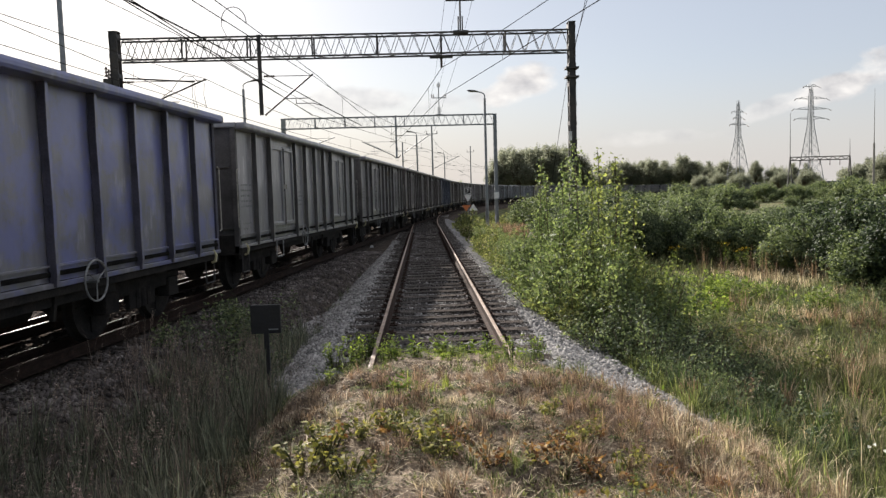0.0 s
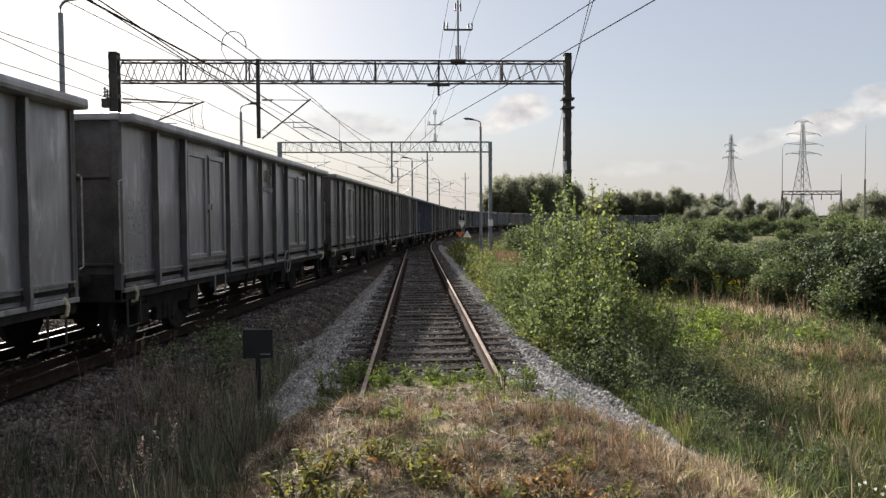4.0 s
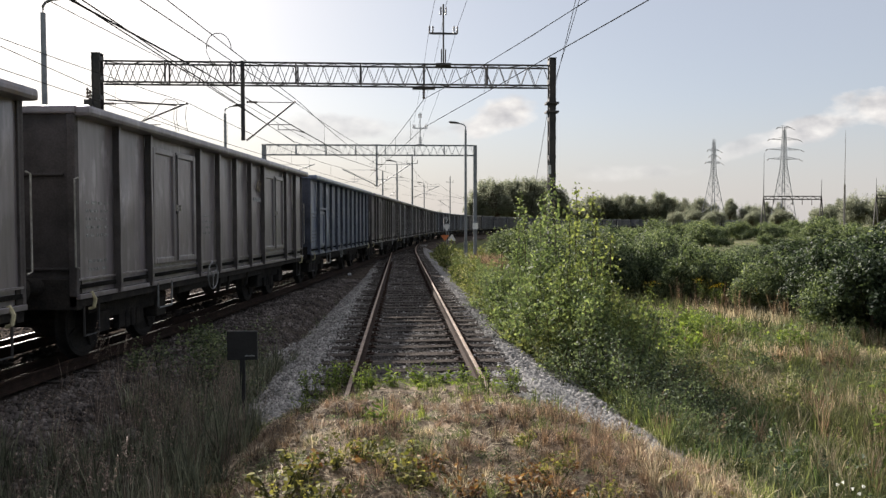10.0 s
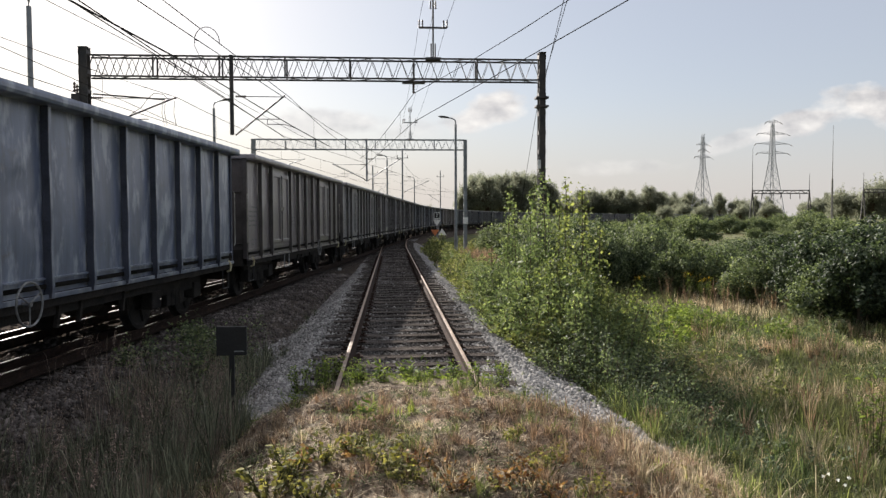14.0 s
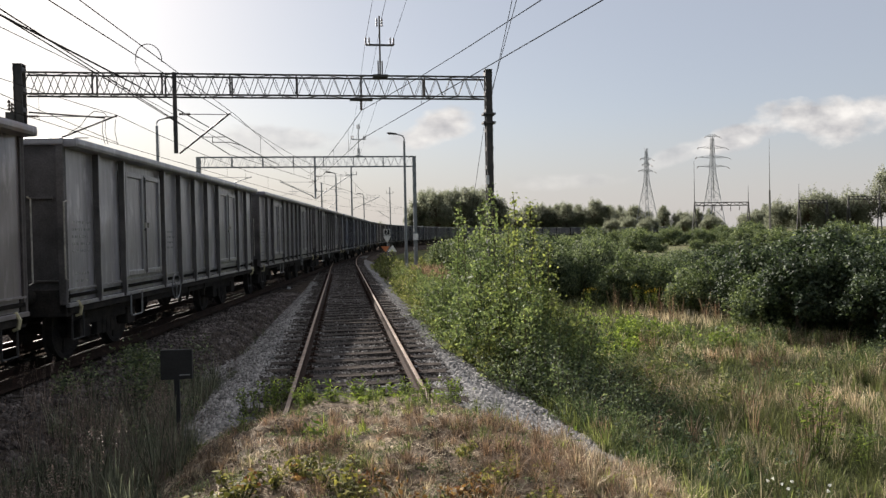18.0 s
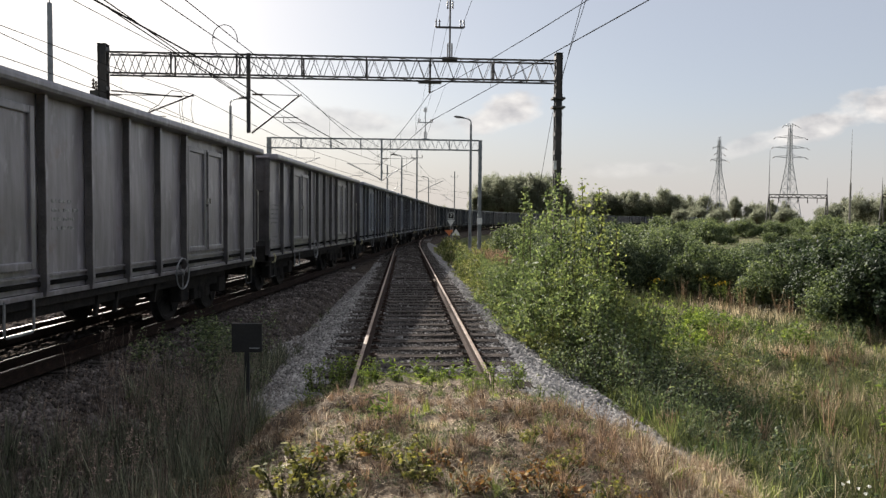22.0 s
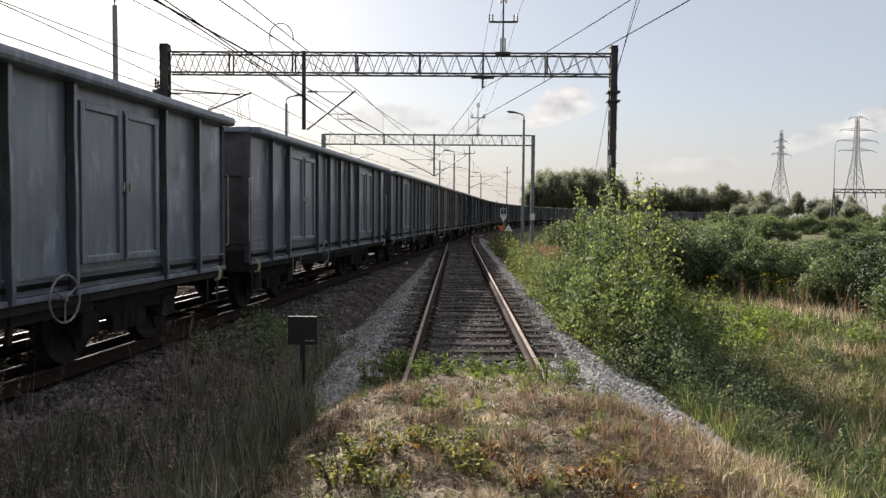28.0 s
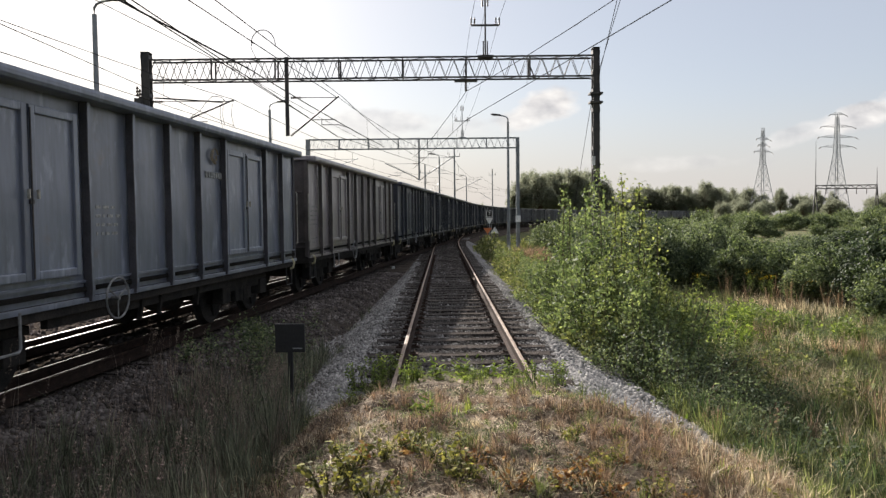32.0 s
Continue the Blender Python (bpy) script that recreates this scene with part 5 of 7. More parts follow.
def build_lamp(x, y, z0, z1, way, reach=0.95, r=0.1):
    lamp = thing("street_lamp", "tall grey steel lamp post with one arm", "lamp post", "lamp posts by the line", (x, y, 0))
    bm = bmesh.new()
    rod(bm, (0, 0, z0), (0, 0, z0 + 1.2), r * 1.25, 12)
    rod(bm, (0, 0, z0 + 1.2), (0, 0, z1 - 0.4), r, 12, r * 0.75)
    part("pole", bm, STEEL_GALV, lamp, "tapered grey pole")
    bm = bmesh.new()
    pts = [(0, 0, z1 - 0.5), (0, 0, z1 - 0.2), (way * 0.08, 0, z1 - 0.08), (way * 0.25, 0, z1), (way * reach * 0.6, 0, z1 + 0.05)]
    tube(bm, pts, r * 0.42, 8)
    part("arm", bm, STEEL_GALV, lamp)
    bm = bmesh.new()
    prof = [(0.02, 0), (0.09, 0.08), (0.14, 0.3), (0.12, 0.6), (0.04, 0.72)]
    lathe(bm, prof, "X", 12)
    for v in bm.verts:
        v.co = Vector((way * (v.co.x + reach * 0.45), v.co.y, z1 + 0.06 + v.co.z * 0.55 + 0.1 * v.co.x))
    bmesh.ops.recalc_face_normals(bm, faces=bm.faces)
    part("lamp_head", bm, STEEL_DARK, lamp, "dark cobra-head luminaire")
    bm = bmesh.new()
    box(bm, *sorted((way * (reach * 0.45 + 0.2), way * (reach * 0.45 + 0.58))), -0.09, 0.09, z1 + 0.03, z1 + 0.06, 0.01)
    part("glass", bm, LENS, lamp)


build_lamp(4.17, 49.0, -0.6, 8.45, -1)
build_lamp(-11.35, 23.8, -0.6, 8.8, 1)
build_lamp(-10.35, 43.4, -0.6, 8.6, 1)
build_lamp(-0.55, 78, -0.5, 8.4, -1)
build_lamp(3.6, 118, -0.5, 8.4, -1)


def build_mast(x, y, top, arm):
    m = thing("catenary_mast", "distant steel mast with bracket and crossarm", "mast", "far masts", (x, y, 0))
    bm = bmesh.new()
    rod(bm, (0, 0, -0.6), (0, 0, top), 0.13, 8, 0.09)
    part("pole", bm, STEEL_GALV, m)
    bm = bmesh.new()
    box(bm, -0.7, 0.7, -0.04, 0.04, top - 1.2, top - 1.12)
    part("crossarm", bm, STEEL_GALV, m)
    for u in (-0.65, 0.65):
        insulator(m, (u, 0, top - 1.15), (u, 0, top - 0.75), 0.06, 3)
    if arm:
        cantilever(m, 0.1 * (1 if arm > 0 else -1), 5.0, (arm, 0, 6.6), STEEL_GALV)


build_mast(1.3, 93, 10.6, 3.4)
build_mast(9.6, 145, 11.2, -2.5)
build_mast(-2.6, 100, 9.0, 2.2)


# ---- pylons and substation ----
def build_pylon(x, y, top, arms, turn, label, foot=0.095):
    p = thing("pylon", label, "pylon", "power pylons", (x, y, -1.5))
    p.rotation_euler = (0, 0, radians(turn))
    h = top + 1.5
    waist, w0, w1 = h * 0.62, h * foot, h * 0.022

    def width(z):
        return w0 + (w1 - w0) * z / waist if z < waist else w1 * (1 - 0.55 * (z - waist) / (h - waist))

    for sx in (-1, 1):
        for sy in (-1, 1):
            bm = bmesh.new()
            bar(bm, (sx * w0, sy * w0, 0), (sx * w1, sy * w1, waist), 0.22, 0.22)
            bar(bm, (sx * w1, sy * w1, waist), (sx * w1 * 0.45, sy * w1 * 0.45, h), 0.16, 0.16)
            part("leg", bm, STEEL_GALV, p)
    bm = bmesh.new()
    z = 0.0
    while z < h * 0.96:
        dz = max(1.2, width(z) * 1.7)
        a, b = width(z), width(min(h, z + dz))
        zb = min(h, z + dz)
        for s in (-1, 1):
            for u, v in ((1, -1), (-1, 1)):
                bar(bm, (u * a, s * a, z), (v * b, s * b, zb), 0.085, 0.085)
                bar(bm, (s * a, u * a, z), (s * b, v * b, zb), 0.085, 0.085)
            bar(bm, (-b, s * b, zb), (b, s * b, zb), 0.08, 0.08)
            bar(bm, (s * b, -b, zb), (s * b, b, zb), 0.08, 0.08)
        z += dz
    part("lattice", bm, STEEL_GALV, p)
    for f, reach in arms:
        z = h * f
        for s in (-1, 1):
            bm = bmesh.new()
            w = width(z)
            tip = (s * reach, 0, z + 0.2)
            for sy in (-1, 1):
                bar(bm, (s * w, sy * w, z), tip, 0.12, 0.12)
                bar(bm, (s * w, sy * w, z + 1.1), tip, 0.085, 0.085)
            for k in (0.35, 0.7):
                bar(bm, (s * (w + (reach - w) * k), 0, z + 0.1), (s * (w + (reach - w) * (k - 0.2)), 0, z + 0.8), 0.1, 0.1)
            part("arm", bm, STEEL_GALV, p)
            insulator(p, tip, (s * (reach + 1.3), -0.6, z - 0.7), 0.16, 6)
    return p


build_pylon(160.1, 299.2, 42.3, ((0.985, 3.0), (0.872, 6.8), (0.776, 7.8), (0.687, 7.0)), 8, "wide lattice pylon with three pairs of arms")
build_pylon(143.4, 330, 40.4, ((0.875, 4.2), (0.81, 3.0), (0.74, 5.6)), 30, "slim lattice pylon with three pairs of arms", 0.11)


def build_portal(x0, x1, y, top, rod_tops):
    g = thing("substation_portal", "lattice portal of the substation with lightning rods", "portal", "substation steelwork", (0, y, -1.5))
    for x, rod_top in zip((x0, x1), rod_tops):
        bm = bmesh.new()
        for s in (-1, 1):
            bar(bm, (x + s * 0.9, 0, 0), (x, 0, top), 0.24, 0.24)
        for k in (0.25, 0.5, 0.75):
            bar(bm, (x - 0.9 * (1 - k), 0, top * k), (x + 0.9 * (1 - k), 0, top * k), 0.12, 0.12)
        part("trestle", bm, STEEL_DARK, g)
        bm = bmesh.new()
        rod(bm, (x, 0, top), (x, 0, rod_top), 0.11, 6, 0.04)
        part("lightning_rod", bm, STEEL_DARK, g)
    bm = bmesh.new()
    for z in (top, top - 0.9):
        bar(bm, (x0, 0, z), (x1, 0, z), 0.24, 0.24)
    n = 14
    for i in range(n):
        a, b = x0 + (x1 - x0) * i / n, x0 + (x1 - x0) * (i + 1) / n
        bar(bm, (a, 0, top - 0.9 * (i % 2)), (b, 0, top - 0.9 * ((i + 1) % 2)), 0.16, 0.16)
    part("beam", bm, STEEL_DARK, g)
    for i in range(1, 6):
        x = x0 + (x1 - x0) * i / 6
        insulator(g, (x, 0, top - 1.0), (x, 0, top - 2.4), 0.16, 6)


build_portal(101.3, 118, 200, 10.9, (23.0, 15.6))
build_portal(134, 143, 200, 11.2, (16.0, 11.4))
build_portal(147, 157, 196, 12.0, (12.1, 16.5))
m = thing("lightning_mast", "tall thin lightning mast of the substation", "mast", place=(111, 178, -1.5))
bm = bmesh.new()
rod(bm, (0, 0, 0), (0, 0, 13), 0.3, 8, 0.22)
rod(bm, (0, 0, 13), (0, 0, 26.5), 0.1, 6, 0.03)
part("pole", bm, CONCRETE, m)


# ---- lineside signs and boxes ----
def text_part(name, body, size, parent, m, material):
    cu = bpy.data.curves.new(name, "FONT")
    cu.body, cu.size, cu.extrude, cu.align_x, cu.align_y = body, size, 0.004, "CENTER", "CENTER"
    cu.materials.append(material)
    ob = new(name, cu)
    ob.parent = parent
    ob.matrix_basis = m


BLACK_PAINT = surface("black_paint", [(0.35, (0.007, 0.007, 0.007)), (0.65, (0.014, 0.014, 0.014))], 6, 0.7)
ORANGE = surface("faded_orange_paint", [(0.35, (0.5, 0.14, 0.04)), (0.65, (0.62, 0.2, 0.07))], 6, 0.6)


def build_signs():
    s = thing("line_sign", "white speed board numbered seven over a triangle", "railway sign", "lineside signs", (3.27, 55, 0))
    bm = bmesh.new()
    rod(bm, (0, 0.03, -0.6), (0, 0.03, 2.25), 0.03, 8)
    part("pole", bm, STEEL_GALV, s)
    bm = bmesh.new()
    box(bm, -0.24, 0.24, -0.012, 0.012, 1.75, 2.23, 0.005)
    part("board", bm, WHITE_PAINT, s)
    bm = bmesh.new()
    box(bm, -0.2, 0.2, -0.018, -0.012, 1.79, 2.19)
    part("field", bm, BLACK_PAINT, s)
    text_part("number", "7", 0.36, s, pose(0, -0.026, 1.99, 90, 0, 0), WHITE_PAINT)
    bm = bmesh.new()
    a = [bm.verts.new((x, -0.012, z)) for x, z in ((-0.3, 1.7), (0, 1.2), (0.3, 1.7))]
    f = bm.faces.new(a)
    r = bmesh.ops.extrude_face_region(bm, geom=[f])
    bmesh.ops.translate(bm, verts=[v for v in r["geom"] if isinstance(v, bmesh.types.BMVert)], vec=(0, 0.024, 0))
    bmesh.ops.recalc_face_normals(bm, faces=bm.faces)
    part("triangle", bm, WHITE_PAINT, s)
    d = thing("line_sign", "small orange and white triangular boards", "railway sign", "lineside signs", (3.35, 54, 0))
    bm = bmesh.new()
    rod(bm, (0, 0.03, -0.6), (0, 0.03, 1.2), 0.03, 8)
    part("pole", bm, STEEL_GALV, d)
    for x0, mat_, up in ((-0.35, ORANGE, -1), (0.3, WHITE_PAINT, 1)):
        bm = bmesh.new()
        q = [(-0.32, 0.95 if up < 0 else 0.55), (0.32, 0.95 if up < 0 else 0.55), (0, 0.5 if up < 0 else 1.05)]
        f = bm.faces.new([bm.verts.new((x + x0 * 0.8, -0.012 - 0.01 * up, z)) for x, z in q])
        r = bmesh.ops.extrude_face_region(bm, geom=[f])
        bmesh.ops.translate(bm, verts=[v for v in r["geom"] if isinstance(v, bmesh.types.BMVert)], vec=(0, 0.02, 0))
        bmesh.ops.recalc_face_normals(bm, faces=bm.faces)
        part("board", bm, mat_, d)
    b = thing("track_plate", "small blackened metal plate on a thin post", "trackside sign", place=(-1.83, 7.6, 0))
    bm = bmesh.new()
    box(bm, -0.155, 0.155, -0.02, 0.02, 0.36, 0.66, 0.006)
    part("plate", bm, BLACK_PAINT, b)
    bm = bmesh.new()
    box(bm, -0.15, 0.15, 0.03, 0.05, 0.5, 0.54, 0.004)
    part("bracket", bm, BLACK_PAINT, b)
    bm = bmesh.new()
    box(bm, 0.03, 0.13, -0.036, -0.03, 0.4, 0.411)
    part("maker_plate", bm, STEEL_GALV, b, "narrow bright plate")
    bm = bmesh.new()
    box(bm, -0.025, 0.025, -0.02, 0.02, -0.75, 0.37)
    part("post", bm, BLACK_PAINT, b)
    w = thing("marker_post", "small white clearance marker between the tracks", "marker post", place=(-2.16, 28.3, 0))
    bm = bmesh.new()
    box(bm, -0.06, 0.06, -0.06, 0.06, -0.75, -0.12, 0.015)
    part("post", bm, WHITE_PAINT, w)


build_signs()


# ---- plants ----
BARK = surface("grey_brown_bark", [(0.35, (0.07, 0.055, 0.04)), (0.65, (0.15, 0.12, 0.09))], 6, 0.9, 0, 40, 0.6)
LEAF_BIRCH = leaves("birch_leaf", (0.085, 0.125, 0.065), (0.24, 0.285, 0.135), 0.48, 0.35, (1.18, 1.2, 0.78))
LEAF_YELLOW = leaves("yellowing_birch_leaf", (0.095, 0.13, 0.055), (0.285, 0.315, 0.125), 0.5, 0.35, (1.2, 1.2, 0.75))
LEAF_SUCKER = leaves("poplar_sucker_leaf", (0.08, 0.105, 0.042), (0.27, 0.28, 0.12), 0.42, 0.15, (1.15, 1.15, 0.75))
LEAF_WILLOW = leaves("willow_leaf", (0.036, 0.057, 0.037), (0.2, 0.235, 0.14), 0.4, 0.25, (1.15, 1.2, 0.75))
# darker willow leaf: the bushes' shadow side is put into the colour
LEAF_WILLOW_SHADE = leaves("shade_dark_willow_leaf", (0.024, 0.04, 0.026), (0.12, 0.15, 0.085), 0.26, 0.25, (1.1, 1.2, 0.75))
LEAF_OLIVE = leaves("olive_willow_leaf", (0.048, 0.073, 0.044), (0.225, 0.26, 0.145), 0.4, 0.2, (1.15, 1.2, 0.75))
# paled far-tree leaf: distance haze is mixed into its colour
LEAF_FAR = leaves("hazed_far_leaf", (0.19, 0.205, 0.165), (0.22, 0.232, 0.185), 0.8, 0.03, (1.15, 1.15, 1.05))
GRASS_OLIVE = leaves("olive_meadow_grass", (0.055, 0.068, 0.035), (0.2, 0.2, 0.11), 0.4, 0.08, (1.05, 1.08, 0.8))
STALK_BROWN = leaves("dead_brown_stalk", (0.045, 0.034, 0.027), (0.2, 0.145, 0.105), 0.2, 0.05, (1, 1, 1))
LEAF_WEED = leaves("weed_leaf", (0.08, 0.13, 0.035), (0.24, 0.3, 0.09), 0.45, 0.1)
LEAF_TURN = leaves("turning_leaf", (0.17, 0.075, 0.04), (0.36, 0.235, 0.09), 0.4, 0.1, (1.15, 1.05, 0.8))
GRASS_GREEN = leaves("green_grass", (0.05, 0.07, 0.03), (0.27, 0.29, 0.125), 0.42, 0.1, (1.1, 1.15, 0.8))
# green grass with the shadow of the bushes worked into its tone
GRASS_BUSH_SHADE = leaves("shade_dark_green_grass", (0.03, 0.05, 0.026), (0.13, 0.17, 0.08), 0.35, 0.12, (1.05, 1.15, 0.7))
GRASS_BRIGHT = leaves("bright_green_grass", (0.09, 0.125, 0.04), (0.34, 0.37, 0.12), 0.45, 0.12, (1.15, 1.2, 0.6))
# duller, bluer grass: the train's shade is tinted into its colour
GRASS_VERGE = leaves("shaded_verge_grass", (0.066, 0.076, 0.056), (0.235, 0.24, 0.175), 0.3, 0.05, (1.0, 1.05, 0.95))
GRASS_TAN = leaves("dry_grass", (0.16, 0.128, 0.084), (0.72, 0.62, 0.46), 0.35, 0.15, (1.05, 1.0, 0.85))
GRASS_RUST = leaves("reddish_dry_grass", (0.1, 0.066, 0.05), (0.44, 0.315, 0.225), 0.35, 0.12, (1.05, 1.0, 0.85))
SOIL = surface("brown_soil_clod", [(0.3, (0.1, 0.08, 0.062)), (0.7, (0.36, 0.3, 0.23))], 3, 0.95, 0, 30, 0.5, 0.01, 0.3, (1, 1, 1), True)
LEAF_BRAMBLE = leaves("yellowing_bramble_leaf", (0.1, 0.11, 0.04), (0.34, 0.31, 0.11), 0.45, 0.08, (1.2, 1.2, 0.7))
PLUME_RED = leaves("dull_red_plume", (0.12, 0.092, 0.08), (0.35, 0.275, 0.235), 0.25, 0.05, (1, 1, 1))
FLOWER = leaves("goldenrod_flower", (0.45, 0.3, 0.02), (0.7, 0.5, 0.05), 0.3, 0.1)
BLOOM = leaves("white_bindweed_petal", (0.7, 0.7, 0.68), (0.75, 0.75, 0.73), 0.35, 0.1, (1, 1, 1))

LEAF = ([(-0.5, 0, 0), (-0.1, -0.3, 0.05), (0.5, 0, -0.06), (-0.1, 0.3, 0.05)], [(0, 1, 2), (0, 2, 3)])
LEAF_LONG = ([(-0.5, 0, 0), (0, -0.14, 0.04), (0.5, 0, -0.1), (0, 0.14, 0.04)], [(0, 1, 2), (0, 2, 3)])
BLADE = ([(-0.5, 0, 0), (0.5, 0, 0), (-0.42, 0.06, 0.4), (0.42, 0.06, 0.4), (-0.25, 0.2, 0.75), (0.25, 0.2, 0.75), (0, 0.42, 1)], [(0, 1, 3, 2), (2, 3, 5, 4), (4, 5, 6)])
ARCH = ([(-0.5, 0, 0), (0.5, 0, 0), (-0.45, 0.12, 0.45), (0.45, 0.12, 0.45), (-0.3, 0.42, 0.8), (0.3, 0.42, 0.8), (0, 0.9, 0.92)], [(0, 1, 3, 2), (2, 3, 5, 4), (4, 5, 6)])


def crown_points(rng, n, lobes, skin=0.35):
    """Leaf places in the outer part of a set of lobes (x, y, z, rx, rz), thinned below, with gaps."""
    lobes = np.asarray(lobes)
    w = lobes[:, 3] ** 2
    pick = rng.choice(len(lobes), n, p=w / w.sum())
    d = rng.normal(size=(n, 3))
    d /= np.linalg.norm(d, axis=1)[:, None]
    r = 1 - skin * rng.uniform(0, 1, n) ** 1.5 * 1.6
    lump = 1 + 0.13 * rumple(d[:, 0] * 3 + pick, d[:, 1] * 3 + d[:, 2] * 2.2, 1.0, 2.0)
    c = lobes[pick]
    p = np.stack([c[:, 0] + d[:, 0] * c[:, 3] * r * lump, c[:, 1] + d[:, 1] * c[:, 3] * r * lump, c[:, 2] + d[:, 2] * c[:, 4] * r * lump], 1)
    keep = rumple(p[:, 0] * 2.6 / lobes[:, 3].mean(), (p[:, 1] + 1.3 * p[:, 2]) * 2.6 / lobes[:, 3].mean(), 1.0, 5.0) > -0.42
    return p[keep], d[keep]


def facing(out, rng, loose):
    """Turns whose third axis follows out, loosened at random."""
    n = len(out)
    z = out + rng.normal(size=(n, 3)) * loose
    z /= np.linalg.norm(z, axis=1)[:, None]
    x = np.cross(z, rng.normal(size=(n, 3)))
    x /= np.linalg.norm(x, axis=1)[:, None]
    return np.stack([x, np.cross(z, x), z], 2)


def build_crown(name, label, category, rx, h, seed, count, leaves_n, size, material, shape=LEAF, trunk=0.05, group="", low=0.05, stems=5, lobe=0.36, loose=0.45):
    """A bush or tree of several rounded leaf masses on forked limbs."""
    rng = np.random.default_rng(seed)
    t = thing(name, label, category, group)
    lobes = []
    for i in range(count):
        a, r = 2.4 * i + rng.uniform(-0.5, 0.5), rx * 0.72 * math.sqrt((i + 0.3) / count)
        lift = 1 - 0.55 * (r / rx) ** 2
        k = rx * lobe * rng.uniform(0.78, 1.2)
        z = h * low + (h * (1 - low) - k) * lift * rng.uniform(0.2, 1.0) ** 0.7
        lobes.append((r * math.cos(a), r * math.sin(a), max(z, k * 0.7), k, k * rng.uniform(0.9, 1.6)))
    bm = bmesh.new()
    for i in range(stems):
        a = 2 * math.pi * i / stems
        p0 = Vector((0.1 * rx * math.cos(a), 0.1 * rx * math.sin(a), -0.15)) if stems > 1 else Vector((0, 0, -0.2))
        mine = lobes[i::stems]
        fork = Vector((0, 0, 0))
        for l in mine:
            fork += Vector(l[:3]) / len(mine)
        fork = p0.lerp(fork, 0.5)
        tube(bm, [p0, p0.lerp(fork, 0.5) + Vector((0.03 * rx, 0, 0)), fork], trunk, 6)
        for l in mine:
            tip = Vector(l[:3])
            tube(bm, [fork, fork.lerp(tip, 0.5) + Vector((0, 0, 0.04 * h)), tip], trunk * 0.5, 5)
            for _ in range(3):
                d = Vector(rng.normal(0, 1, 3)).normalized() * l[3] * 0.85
                rod(bm, tip, tip + d, trunk * 0.25, 4, trunk * 0.08)
    part("limb", bm, BARK, t)["kind"] = "stuff"
    p, way = crown_points(rng, leaves_n, lobes)
    p[:, 2] = np.abs(p[:, 2]) + 0.02
    # feathery sprays that break the outline
    tips = p[rng.integers(0, len(p), leaves_n // 110)]
    mid = np.array([0, 0, h * 0.4])
    out = tips - mid
    out /= np.linalg.norm(out, axis=1)[:, None]
    out += np.array([0, 0, 0.5])
    u = rng.uniform(0, 1, (len(tips), 16, 1))
    spray = tips[:, None, :] + out[:, None, :] * u * rx * 0.22 + rng.normal(0, 1, (len(tips), 16, 3)) * size * 0.55
    p = np.concatenate([p, spray.reshape(-1, 3)])
    way = np.concatenate([way, np.repeat(out, 16, 0)])
    m = facing(way, rng, loose) * (rng.uniform(0.55, 1.3, len(p)) * size)[:, None, None]
    scatter("foliage", shape, m, p, material, t)
    return t


def build_shoots(name, label, category, rx, ry, h, seed, shoots, per, size, material, shape=LEAF, thick=0.012, group="", twig=0.16, bare=0.1, ragged=0.3):
    """A many-stemmed bush: arching shoots from one stool, leaves on short twigs along each."""
    rng = np.random.default_rng(seed)
    t = thing(name, label, category, group)
    bm = bmesh.new()
    pts = []
    for i in range(shoots):
        a = rng.uniform(0, 2 * math.pi)
        r = math.sqrt(rng.uniform(0, 1))
        dx, dy = rx * r * math.cos(a), ry * r * math.sin(a)
        grow = min(1.0, 0.78 + 0.4 * float(rumple(dx * 2.2, dy * 2.2, 1.0, seed)))
        top = h * (1 - 0.55 * r ** 1.6) * rng.uniform(1 - ragged, 1.1) * grow
        p0 = Vector((0.75 * dx, 0.75 * dy, -0.08))
        p2 = Vector((dx * rng.uniform(0.9, 1.3), dy * rng.uniform(0.9, 1.3), top))
        p1 = p0.lerp(p2, 0.5) + Vector((rng.uniform(-0.08, 0.08) * rx, rng.uniform(-0.08, 0.08) * ry, 0.08 * h))
        tube(bm, [p0, p0.lerp(p1, 0.6), p1, p1.lerp(p2, 0.6), p2], thick * rng.uniform(0.5, 1), 4)
        n = int(per * min(1.2, top / h + 0.15))
        for k in rng.uniform(bare, 1, n) ** 0.85:
            q = (1 - k) ** 2 * p0 + 2 * k * (1 - k) * p1 + k * k * p2
            pts.append(np.array(q) + rng.normal(0, 1, 3) * twig * (1.2 - 0.7 * k) * np.array([1, 1, 0.7]))
    part("limb", bm, BARK, t)["kind"] = "stuff"
    p = np.array(pts)
    p[:, 2] = np.abs(p[:, 2]) + 0.02
    m = turned(len(p), rng, 1.8) * (rng.uniform(0.5, 1.35, len(p)) * size)[:, None, None]
    scatter("foliage", shape, m, p, material, t)
    return t


def place_copy(src, x, y, k, turn, label="", z=None, tall=1.0):
    ob = copy_thing(src, Matrix())
    ob.matrix_basis = pose(x, y, float(ground_z(x, y)) - 0.03 if z is None else z, 0, 0, turn) @ Matrix.Diagonal((k, k, k * tall, 1))
    if label:
        ob["label"] = label
    return ob


def set_down(ob, x, y, turn=0.0, k=1.0):
    ob.matrix_basis = pose(x, y, float(ground_z(x, y)) - 0.03, 0, 0, turn) @ Matrix.Diagonal((k, k, k, 1))


